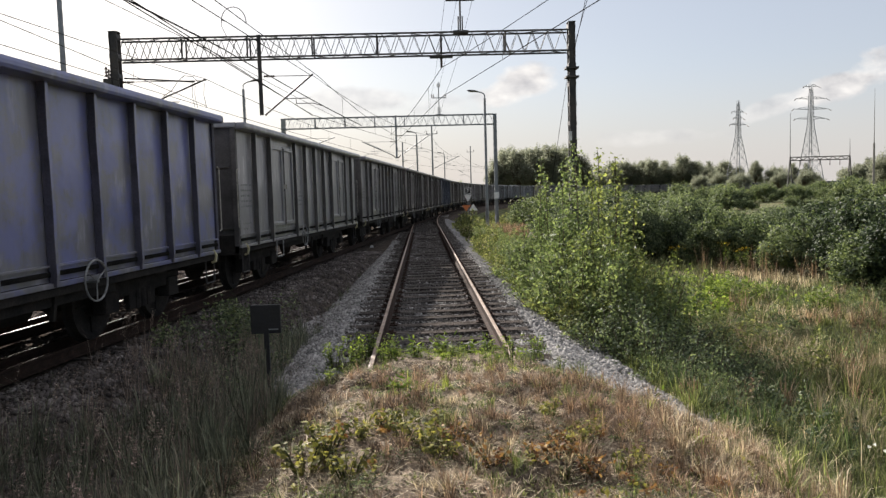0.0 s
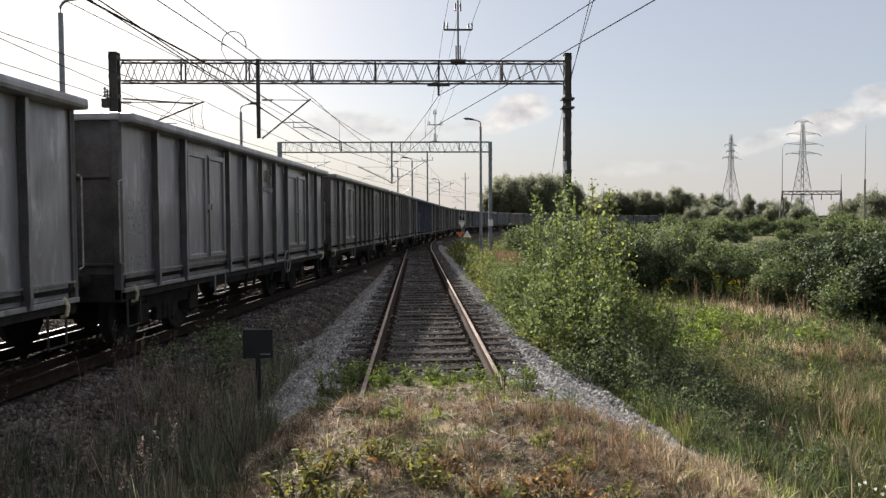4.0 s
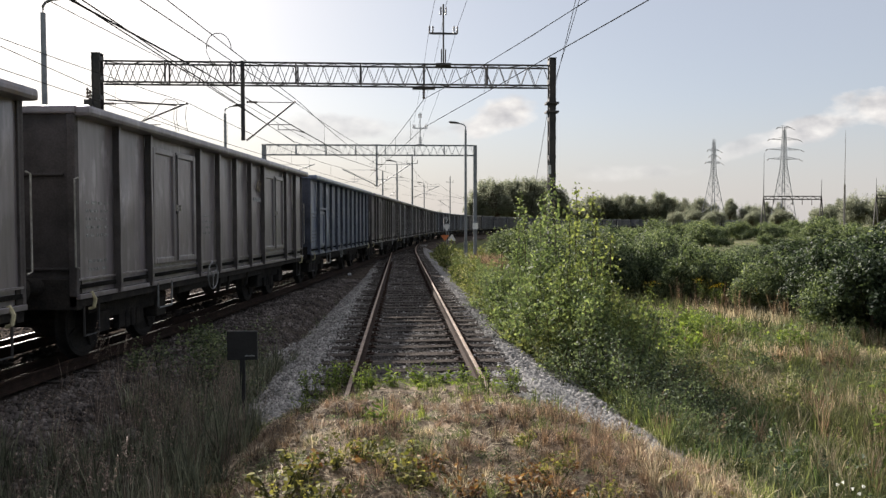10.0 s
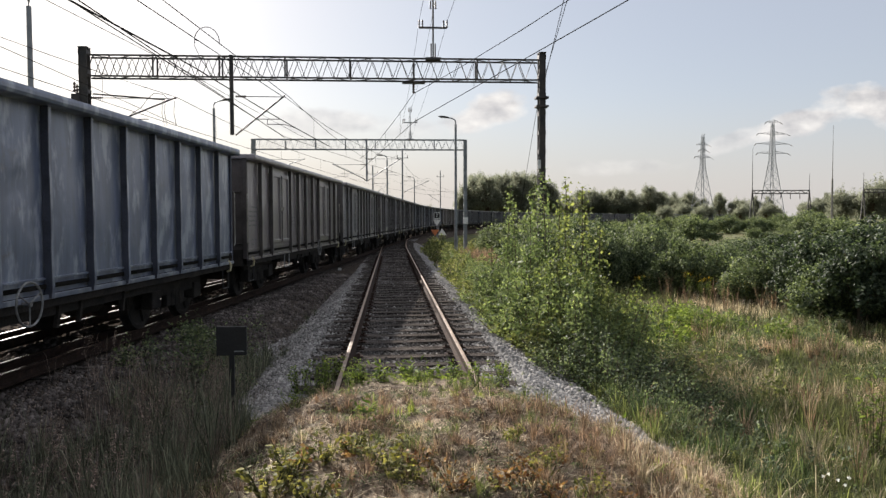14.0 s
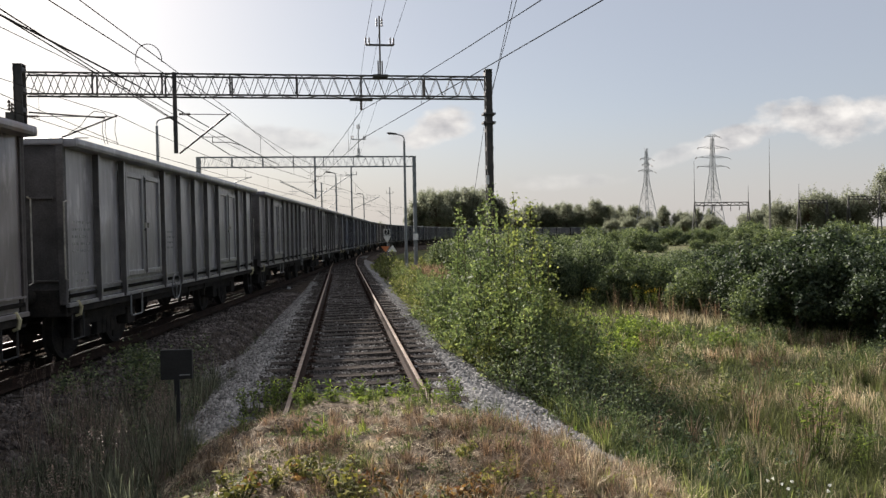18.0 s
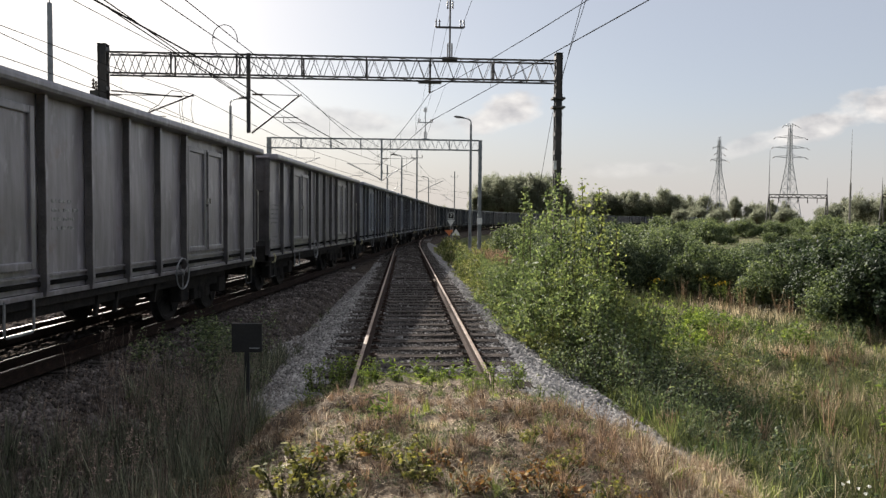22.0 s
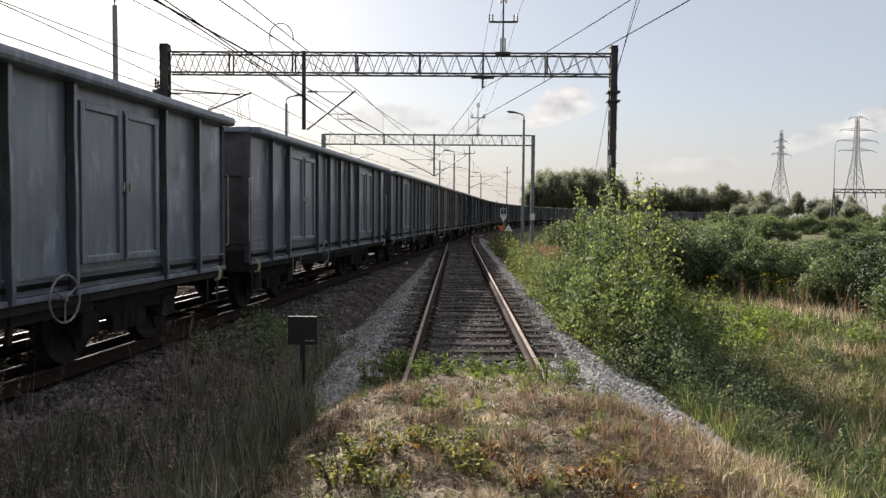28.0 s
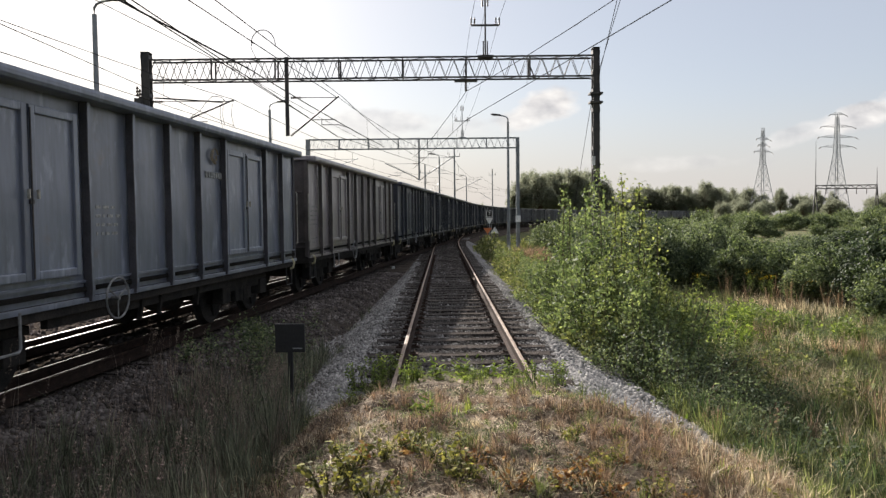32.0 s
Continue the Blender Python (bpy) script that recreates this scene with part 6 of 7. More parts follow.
def build_shrubs():
    rng = random.Random(8)
    # young birches and poplars at the foot of the siding's bank
    bank = "bushes along the bank"
    near = [build_shoots("birch_bush", "tall open yellow-green birch saplings beside the ballast", "bush", 0.9, 0.9, 3.15, 21, 48, 280, 0.068, LEAF_BIRCH, LEAF, 0.009, bank, 0.13, 0.08, 0.45),
            build_shoots("birch_bush", "leafy yellow-green sapling clump beside the ballast", "bush", 1.0, 1.0, 2.1, 22, 54, 240, 0.066, LEAF_BIRCH, LEAF, 0.008, bank, 0.12, 0.04, 0.5),
            build_shoots("dark_bush", "low dark green bush on the bank", "bush", 0.95, 0.9, 1.25, 23, 60, 110, 0.05, LEAF_WILLOW, LEAF, 0.006, bank, 0.11, 0.02, 0.5),
            build_shoots("poplar_sucker", "low yellowish poplar suckers at the ballast edge", "bush", 0.7, 0.7, 1.0, 24, 26, 90, 0.08, LEAF_SUCKER, LEAF, 0.006, bank, 0.12, 0.05, 0.5)]
    set_down(near[0], 2.85, 14.3, 20, 1.12)
    set_down(near[1], 2.6, 12.6, 70)
    set_down(near[2], 3.1, 10.3, 10)
    set_down(near[3], 2.15, 11.8, 0)
    for i, x, y, k, a in ((0, 3.3, 13.2, 1.08, 130), (0, 2.5, 16.2, 1.0, 250), (0, 3.5, 15.2, 1.18, 60), (0, 2.9, 18.0, 0.95, 300), (0, 3.1, 16.4, 1.12, 190), (1, 3.3, 11.8, 0.95, 200), (1, 2.35, 14.2, 0.85, 310), (1, 3.9, 13.6, 0.95, 40), (1, 2.3, 17.6, 0.8, 100),
                          (1, 2.5, 20.0, 0.75, 10), (1, 3.2, 21.0, 0.8, 190), (2, 2.65, 11.0, 0.95, 150), (2, 3.5, 9.6, 0.85, 220), (2, 2.95, 9.1, 0.6, 40), (2, 4.0, 10.8, 0.9, 280), (2, 3.6, 11.0, 1.0, 90), (2, 4.3, 12.3, 0.9, 330),
                          (3, 3.15, 7.1, 0.42, 20), (3, 2.1, 12.9, 0.9, 80), (3, 2.2, 15.3, 0.9, 200), (3, 2.1, 16.9, 0.8, 20), (3, 2.0, 18.9, 0.9, 120), (3, 2.1, 20.8, 0.9, 260), (3, 2.3, 22.5, 1.0, 50), (1, 3.0, 23.5, 0.7, 330), (3, 2.2, 24.8, 1.1, 170),
                          (1, 2.7, 26.5, 0.65, 70), (3, 2.3, 27.8, 1.2, 300), (1, 3.3, 29.5, 0.65, 210), (3, 2.4, 31.0, 1.2, 10), (3, 3.1, 33.0, 1.2, 90), (1, 2.7, 35.0, 0.6, 150), (3, 2.5, 38.0, 1.2, 210), (1, 3.6, 38.5, 0.6, 30),
                          (3, 3.0, 42.0, 1.3, 330), (1, 3.9, 44.0, 0.6, 110), (3, 3.4, 46.5, 1.3, 250), (1, 4.2, 50.0, 0.6, 10), (3, 4.6, 54.0, 1.4, 80), (3, 5.7, 41.0, 1.0, 10), (3, 4.8, 36.0, 1.1, 130), (3, 4.3, 30.0, 1.1, 230),
                          (2, 5.0, 26.0, 0.9, 70), (3, 4.4, 22.0, 1.0, 120), (1, 4.3, 16.2, 0.7, 250), (3, 4.9, 18.6, 1.0, 200), (3, 3.6, 50.5, 1.4, 15), (3, 4.6, 58.5, 1.5, 140), (1, 5.4, 63.0, 0.6, 220), (3, 6.2, 60.0, 1.5, 300), (3, 4.0, 62.0, 1.4, 80), (1, 6.8, 56.0, 0.65, 110), (3, 7.2, 66.0, 1.6, 260), (3, 6.0, 70.0, 1.6, 10), (3, 2.7, 43.0, 1.5, 60), (3, 2.9, 47.5, 1.8, 140), (3, 3.2, 52.0, 2.0, 250), (1, 3.5, 56.0, 0.8, 30), (3, 3.9, 40.0, 1.6, 90)):
        ob = place_copy(near[i], x, y, k, a)
        if (x, y) in ((3.3, 13.2), (3.5, 15.2), (3.9, 13.6)):
            # these turn yellow first
            ob["label"] = "sapling clump whose leaves turn yellowish green"
            for leafage in ob.children:
                if leafage.name.startswith("foliage"):
                    leafage.material_slots[0].link = "OBJECT"
                    leafage.material_slots[0].material = LEAF_YELLOW
    # grey-green willows in the meadow
    wet = "willows in the meadow"
    mid = [build_crown("alder_bush", "dense willow bush in the meadow, leaves darkened for shade", "bush", 1.35, 3.2, 31, 30, 15000, 0.12, LEAF_WILLOW_SHADE, LEAF, 0.035, wet, 0.05, 6, 0.3, 0.9),
           build_crown("willow_bush", "small rounded green willow bush in the meadow", "bush", 1.0, 2.1, 32, 16, 6800, 0.105, LEAF_OLIVE, LEAF, 0.03, wet, 0.03, 5, 0.36, 0.9),
           build_crown("willow_bush", "broad dark willow thicket in the meadow", "bush", 2.2, 2.9, 33, 40, 18000, 0.125, LEAF_WILLOW, LEAF, 0.035, wet, 0.03, 7, 0.25, 0.9),
           build_crown("willow_bush", "distant green willow thicket in the meadow", "bush", 2.4, 3.0, 34, 26, 8000, 0.2, LEAF_OLIVE, LEAF, 0.04, wet, 0.03, 6, 0.26, 0.9)]
    set_down(mid[0], 14.5, 20.6, 0, 1.03)
    set_down(mid[1], 11.5, 28.4, 40, 1.1)
    set_down(mid[2], 8.9, 31.4, 10, 0.92)
    set_down(mid[3], 14.0, 60.0, 10)
    for i, x, y, k, tall in ((2, 11.4, 31.2, 0.72, 1.4), (2, 10.1, 30.2, 0.62, 1.35), (1, 10.6, 28.6, 0.8, 0.9), (1, 12.4, 27.2, 0.92, 0.95), (1, 13.0, 25.4, 1.05, 0.95), (1, 12.2, 24.9, 0.85, 0.8), (0, 13.6, 23.6, 0.9, 0.85),
                             (0, 12.5, 18.8, 0.92, 0.95), (0, 13.7, 18.2, 0.98, 0.95), (1, 11.8, 19.6, 0.9, 0.9), (0, 13.1, 21.3, 0.95, 0.95), (2, 15.4, 22.6, 0.95, 1.0), (0, 13.9, 19.4, 0.85, 0.85), (1, 12.3, 20.4, 0.9, 0.9), (0, 16.4, 20.6, 1.0, 0.95), (2, 18.2, 22.6, 1.0, 0.95),
                             (0, 13.4, 16.6, 0.8, 0.85), (1, 14.2, 16.0, 1.1, 1.0), (0, 15.4, 17.2, 0.95, 0.9), (2, 17.4, 18.4, 0.95, 0.95),
                             (2, 7.2, 34.6, 0.85, 0.95), (0, 9.6, 35.5, 1.0, 0.95), (2, 12.8, 35.5, 0.9, 1.0), (1, 6.4, 31.8, 0.75, 0.9), (0, 6.8, 39.0, 0.9, 0.9), (2, 11.0, 41.0, 1.0, 1.0), (0, 16.6, 31.0, 0.85, 0.9), (2, 20.4, 30.0, 1.0, 0.9), (2, 22.5, 26.0, 1.1, 1.0),
                             (1, 15.0, 27.4, 0.9, 0.9), (0, 17.2, 26.6, 0.9, 0.85), (2, 15.0, 33.6, 0.82, 0.78), (0, 13.6, 29.6, 0.8, 0.8), (2, 18.2, 37.0, 0.85, 0.72), (2, 20.6, 41.5, 0.9, 0.7), (3, 19.5, 47.0, 0.8, 0.6), (3, 26.0, 54.0, 0.85, 0.6), (3, 31.0, 48.0, 0.9, 0.7), (3, 8.0, 46.0, 0.95, 0.9), (3, 13.0, 48.0, 1.0, 0.9), (3, 24.5, 36.0, 1.0, 0.85), (3, 29.0, 33.0, 1.1, 0.9), (3, 10.6, 54.0, 1.0, 0.95), (3, 9.0, 62.0, 0.95, 0.9)):
        place_copy(mid[i], x, y, k * rng.uniform(0.95, 1.05), rng.uniform(0, 360), "", None, tall)
    for x in np.arange(58, 84, 2.6):
        place_copy(mid[3], x + rng.uniform(-1, 1), 150 + rng.uniform(-6, 6), rng.uniform(1.0, 1.3), rng.uniform(0, 360), "", None, rng.uniform(0.85, 1.0))
    for _ in range(70):
        y = rng.uniform(58, 190)
        x = rng.uniform(0.16 * y + 4, 0.8 * y)
        if abs(float(main_offset(x, y)) + 2.4) < 9 or (0.38 < x / y < 0.52 and y < 95):
            continue
        place_copy(mid[3], x, y, rng.uniform(0.6, 1.2) * (1 + y / 600), rng.uniform(0, 360), "", None, rng.uniform(0.6, 1.05))
    # far woods
    wood = "far wood"
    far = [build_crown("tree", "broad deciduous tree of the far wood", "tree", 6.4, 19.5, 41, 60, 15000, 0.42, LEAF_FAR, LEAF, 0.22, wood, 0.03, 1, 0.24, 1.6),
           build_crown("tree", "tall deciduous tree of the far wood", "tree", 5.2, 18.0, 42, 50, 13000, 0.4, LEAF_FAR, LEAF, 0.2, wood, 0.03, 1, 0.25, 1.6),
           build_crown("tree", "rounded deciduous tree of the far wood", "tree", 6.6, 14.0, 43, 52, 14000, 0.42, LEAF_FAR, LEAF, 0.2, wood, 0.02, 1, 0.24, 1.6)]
    spots = []
    for px in np.arange(25, 57, 2.3):
        u = (px - 25) / 32
        spots.append((rng.choice((0, 0, 1)), px + rng.uniform(-1, 1), 246 + rng.uniform(-6, 8), (0.74 + 0.3 * math.sin(math.pi * min(1, u * 0.9 + 0.08)) ** 0.6) * rng.uniform(0.92, 1.08)))
    for px in np.arange(86, 170, 2.5):
        spots.append((rng.choice((0, 1, 2)), px, 392 + rng.uniform(-16, 16), (0.86 + 0.2 * math.sin((px - 86) / 84 * math.pi)) * rng.uniform(0.88, 1.1)))
    for px in np.arange(150, 340, 4.2):
        spots.append((rng.choice((1, 2, 2)), px, 480 + rng.uniform(-30, 30), rng.uniform(0.75, 1.2)))
    for px, py, k in ((137, 214, 0.9), (142, 206, 1.05), (147, 210, 1.1), (153, 205, 1.0), (160, 212, 1.1), (168, 205, 1.15), (118, 240, 0.6), (126, 238, 0.62), (108, 252, 0.55), (100, 262, 0.6), (122, 300, 0.72), (130, 296, 0.68)):
        spots.append((rng.choice((0, 2, 2)), px, py, k))
    for px, py in ((-30, 150), (-38, 190), (-52, 170), (-26, 230), (-44, 260), (-10, 300), (5, 320), (14, 280), (-70, 220), (-20, 110), (-34, 90), (-60, 120)):
        spots.append((rng.choice((0, 2)), px, py, 0.5 * rng.uniform(0.8, 1.1)))
    used = set()
    for i, x, y, k in spots:
        if i not in used:
            used.add(i)
            far[i].matrix_basis = pose(x, y, -1.6, 0, 0, rng.uniform(0, 360)) @ Matrix.Diagonal((k, k, k, 1))
        else:
            place_copy(far[i], x, y, k, rng.uniform(0, 360), z=-1.6)


build_shrubs()


def blades(name, x, y, height, width, material, seed, label, lean=0.5, category="grass", z=None, kind="stuff"):
    rng = np.random.default_rng(seed)
    n = len(x)
    a = rng.uniform(0, 2 * math.pi, n)
    c, s = np.cos(a), np.sin(a)
    bend = rng.uniform(0.1, 1.0, n) * lean * 2
    m = np.zeros((n, 3, 3))
    w, h = width * rng.uniform(0.6, 1.3, n), height
    m[:, 0, 0], m[:, 1, 0] = c * w, s * w
    m[:, 0, 1], m[:, 1, 1] = -s * bend * h, c * bend * h
    m[:, 0, 2], m[:, 1, 2], m[:, 2, 2] = rng.normal(0, 0.12, n) * h, rng.normal(0, 0.12, n) * h, h
    zz = ground_z(x, y) - 0.02 if z is None else z
    return tagged(scatter(name, BLADE, m, np.stack([x, y, zz], 1), material), label, category, kind=kind)


def tufts(rng, n, per, xr, yr, spread, keep):
    cx, cy = rng.uniform(*xr, n), rng.uniform(*yr, n)
    ok = keep(cx, cy)
    cx, cy = cx[ok], cy[ok]
    x = np.repeat(cx, per) + rng.normal(0, spread, len(cx) * per)
    y = np.repeat(cy, per) + rng.normal(0, spread, len(cx) * per)
    return x, y


def fans(name, rng, n, per, xr, yr, keep, height, width, lean, material, label, spread=0.03, z=None, around=None):
    """Tufts whose blades arch outwards from their middle; each tuft has its own height. around: places near which n tufts stand."""
    cx, cy = rng.uniform(*xr, n), rng.uniform(*yr, n)
    if around:
        pick = np.array(around)[rng.integers(0, len(around), n)]
        cx, cy = pick[:, 0] + rng.normal(0, 0.16, n), pick[:, 1] + rng.normal(0, 0.13, n)
    ok = keep(cx, cy)
    cx, cy = cx[ok], cy[ok]
    hh = rng.uniform(*height, len(cx)) * rng.uniform(0.6, 1.15, len(cx))
    k = len(cx) * per
    a = rng.uniform(0, 2 * math.pi, k)
    h = np.repeat(hh, per) * rng.uniform(0.5, 1.1, k)
    x = np.repeat(cx, per) + np.cos(a) * spread * rng.uniform(0, 1, k)
    y = np.repeat(cy, per) + np.sin(a) * spread * rng.uniform(0, 1, k)
    out = h * lean * rng.uniform(0.1, 1.3, k)
    w = width * rng.uniform(0.6, 1.3, k)
    m = np.zeros((k, 3, 3))
    m[:, 0, 0], m[:, 1, 0] = -np.sin(a) * w, np.cos(a) * w
    m[:, 0, 1], m[:, 1, 1] = np.cos(a) * out, np.sin(a) * out
    m[:, 0, 2], m[:, 1, 2], m[:, 2, 2] = rng.normal(0, 0.15, k) * h, rng.normal(0, 0.15, k) * h, h * (1.15 - 0.4 * np.clip(out / h, 0, 1.5))
    zz = ground_z(x, y) - 0.012 if z is None else z(x, y)
    return tagged(scatter(name, ARCH, m, np.stack([x, y, zz], 1), material), label, "grass", kind="stuff")


def herbs(name, rng, n, per, xr, yr, keep, height, wide, size, material, label, shape=LEAF):
    """Leafy low plants: leaves gathered on short unseen stalks, more of them towards the top."""
    cx, cy = rng.uniform(*xr, n), rng.uniform(*yr, n)
    ok = keep(cx, cy)
    cx, cy = cx[ok], cy[ok]
    k = len(cx) * per
    hh, ww = np.repeat(rng.uniform(*height, len(cx)), per), np.repeat(rng.uniform(*wide, len(cx)), per)
    u = rng.uniform(0, 1, k) ** 0.7
    a, r = rng.uniform(0, 2 * math.pi, k), np.sqrt(rng.uniform(0, 1, k))
    x = np.repeat(cx, per) + np.cos(a) * r * ww * (1.1 - 0.5 * u)
    y = np.repeat(cy, per) + np.sin(a) * r * ww * (1.1 - 0.5 * u)
    z = ground_z(x, y) + 0.01 + hh * u * (1 - 0.35 * r)
    m = turned(k, rng, 1.3) * (rng.uniform(0.5, 1.3, k) * size)[:, None, None]
    return tagged(scatter(name, shape, m, np.stack([x, y, z], 1), material), label, "weed", kind="stuff")


def build_grass():
    rng = np.random.default_rng(77)
    # sandy mound: short wiry tufts between bare soil
    brow = lambda x, y: y < 7.6 - 0.12 * np.maximum(-x, 0) - 0.8 * np.maximum(x - 0.85, 0)
    bare = lambda x, y: (rumple(x, y, 0.5, 5.0) > -0.1) & (np.hypot((x - 0.4) / 0.35, (y - 5.25) / 0.25) > 1)
    span = ((-2.5, 3.0), (2.2, 7.7))
    fans("mound_dry_tufts", rng, 1050, 34, *span, lambda x, y: brow(x, y) & bare(x, y) & (y < 5.7), (0.05, 0.16), 0.0042, 1.2, GRASS_TAN, "short dry arching tufts on the sandy mound", 0.045)
    fans("mound_stubble", rng, 900, 30, *span, lambda x, y: brow(x, y) & bare(x, y) & (y > 5.5), (0.025, 0.085), 0.004, 1.6, GRASS_RUST, "low matted straw on the brow of the mound", 0.06)
    fans("mound_rust_tufts", rng, 1000, 46, *span, lambda x, y: brow(x, y) & (rumple(x, y, 0.8, 2.0) > 0.0), (0.05, 0.14), 0.0036, 1.2, GRASS_RUST, "reddish wiry tufts on the sandy mound", 0.04)
    fans("mound_dead_stalks", rng, 700, 30, *span, lambda x, y: brow(x, y) & (rumple(x, y, 0.4, 8.0) > -0.2), (0.04, 0.15), 0.0042, 1.2, STALK_BROWN, "dead brown stalks matted on the sandy mound", 0.06)
    fans("mound_green_tufts", rng, 900, 26, *span, lambda x, y: brow(x, y - 0.3) & (rumple(x, y, 0.6, 7.0) > 0.05), (0.05, 0.14), 0.0055, 1.0, GRASS_GREEN, "short green grass tufts on the sandy mound", 0.05)
    herbs("mound_herbs", rng, 800, 42, *span, lambda x, y: brow(x, y) & (rumple(x, y, 0.45, 9.0) > -0.1), (0.02, 0.08), (0.05, 0.13), 0.026, LEAF_OLIVE, "small grey-green herbs creeping on the mound", LEAF_LONG)
    herbs("mound_moss", rng, 200, 60, *span, lambda x, y: brow(x, y) & (rumple(x, y, 0.7, 1.0) > 0.0), (0.01, 0.035), (0.06, 0.16), 0.016, GRASS_GREEN, "low green moss and clover on the mound")
    herbs("yellow_leaves", rng, 34, 22, (-1.0, 2.4), (3.3, 5.4), lambda x, y: rumple(x, y, 0.6, 6.0) > -0.05, (0.03, 0.12), (0.05, 0.12), 0.042, LEAF_BRAMBLE, "yellow-green leaves of creeping bramble")
    herbs("red_leaves", rng, 48, 16, (-0.9, 2.2), (3.3, 5.0), lambda x, y: rumple(x, y, 0.5, 3.0) > -0.1, (0.03, 0.12), (0.05, 0.12), 0.044, LEAF_TURN, "orange and red leaves of creeping bramble")
    herbs("rail_end_weeds", rng, 22, 32, (-0.85, 0.95), (7.7, 8.95), lambda x, y: rumple(x, y, 0.35, 4.0) > -0.2, (0.05, 0.13), (0.07, 0.15), 0.062, LEAF_WEED, "bright green broad-leaved weeds across the rail ends", LEAF_LONG)
    every = lambda x, y: x > -9
    fans("mound_olive_mats", rng, 420, 34, *span, lambda x, y: brow(x, y) & (y < 5.9) & (rumple(x, y, 0.42, 3.0) > 0.2), (0.06, 0.15), 0.004, 1.3, GRASS_OLIVE, "dull olive grass mats on the mound", 0.05)
    fans("mound_sunburnt_grass", rng, 150, 40, (0.7, 2.3), (4.2, 6.2), lambda x, y: brow(x, y) & (rumple(x, y, 0.5, 8.0) > -0.1), (0.1, 0.24), 0.0034, 0.9, GRASS_RUST, "sunburnt orange-brown grass on the mound", 0.05)
    clumps = [(0.54, 5.51), (1.11, 5.47), (-0.42, 5.59), (-1.35, 4.57), (-0.95, 5.94), (0.87, 6.14), (1.43, 5.04), (-1.08, 5.63), (-0.2, 4.49), (0.51, 5.99), (1.0, 5.2), (1.6, 5.4), (0.1, 5.0), (-0.6, 6.5), (1.25, 6.3), (-1.6, 5.2), (0.2, 6.6), (-1.2, 5.0)]
    fans("brown_tussocks", rng, 130, 42, *span, every, (0.1, 0.24), 0.0036, 1.2, GRASS_RUST, "wiry reddish-brown tussocks on the mound", 0.05, None, clumps)
    fans("dark_tussocks", rng, 70, 34, *span, every, (0.06, 0.16), 0.004, 1.3, STALK_BROWN, "dark dead hearts of the tussocks", 0.05, None, clumps)
    fans("green_clumps", rng, 40, 22, *span, every, (0.08, 0.2), 0.007, 1.0, GRASS_BRIGHT, "bright green grass clumps on the mound", 0.05, None, [(-0.45, 6.15), (-0.11, 6.04), (1.29, 6.94), (1.43, 6.59), (1.51, 6.1), (0.81, 5.49), (-0.76, 5.08), (0.73, 6.98), (-0.84, 7.3), (1.9, 5.0), (2.2, 4.6)])
    # litter of dead straw and clods on the mound
    n = 12000
    x, y = rng.uniform(-2.2, 3.0, n), rng.uniform(2.4, 7.7, n)
    a = rng.uniform(0, 2 * math.pi, n)
    h = rng.uniform(0.04, 0.2, n)
    m = np.zeros((n, 3, 3))
    w = rng.uniform(0.003, 0.006, n)
    m[:, 0, 0], m[:, 1, 0] = np.cos(a) * w, np.sin(a) * w
    m[:, 2, 1] = 0.12 * h
    m[:, 0, 2], m[:, 1, 2], m[:, 2, 2] = -np.sin(a) * h, np.cos(a) * h, rng.uniform(0.0, 0.2, n) * h
    tagged(scatter("straw_litter", BLADE, m, np.stack([x, y, ground_z(x, y) + 0.008], 1), GRASS_TAN), "dead straw lying on the sandy mound", "litter", kind="stuff")
    n = 9000
    x, y = rng.uniform(-2.3, 3.0, n), rng.uniform(2.4, 7.9, n)
    stones("soil_clods", x, y, ground_z(x, y) + 0.003, 0.015, SOIL, 8, "small clods and pebbles on the mound")
    # dry slope of the mound towards the meadow
    fans("slope_straw", rng, 520, 40, (1.3, 4.0), (2.6, 7.1), lambda x, y: brow(x, y) & (x > 1.6 + 0.3 * rumple(y, x, 0.8)) & (x < 3.6), (0.1, 0.27), 0.0042, 0.9, GRASS_TAN, "dry pale grass on the slope of the mound", 0.06)
    fans("slope_rust", rng, 260, 40, (1.1, 3.4), (2.6, 6.9), lambda x, y: brow(x, y) & (rumple(x, y, 0.7, 2.0) > -0.2), (0.1, 0.25), 0.004, 0.9, GRASS_RUST, "reddish dry grass on the slope of the mound", 0.06)
    fans("slope_green", rng, 460, 26, (2.0, 4.6), (2.8, 7.4), lambda x, y: ((x > 2.75) | brow(x, y)) & (rumple(x, y, 0.9, 6.0) > 0.1), (0.15, 0.4), 0.008, 0.7, GRASS_GREEN, "bright green grass clumps below the mound", 0.06)
    # trodden grass on the back of the mound
    fans("trodden_grass", rng, 900, 22, (-2.4, 3.0), (-5, 2.3), lambda x, y: rumple(x, y, 0.8, 3.0) > -0.2, (0.05, 0.18), 0.005, 1.0, GRASS_TAN, "trodden dry grass on the sandy mound", 0.06)
    fans("trodden_green", rng, 1100, 20, (-4.6, 7.0), (-5, 3.6), lambda x, y: (np.abs(x - 0.3) > 2.2) | (rumple(x, y, 0.9, 6.0) > 0.2), (0.1, 0.35), 0.008, 0.9, GRASS_OLIVE, "rough grass beside the sandy mound", 0.09)
    # meadow right of the bank
    far_keep = lambda x, y: (x > 2.75 + 0.15 * rumple(y, y, 1.0) - 0.3 * smooth(6.0, 4.6, y)) & (x < 0.75 * y + 3.5)
    wide = ((2.4, 13.5), (3.5, 19))
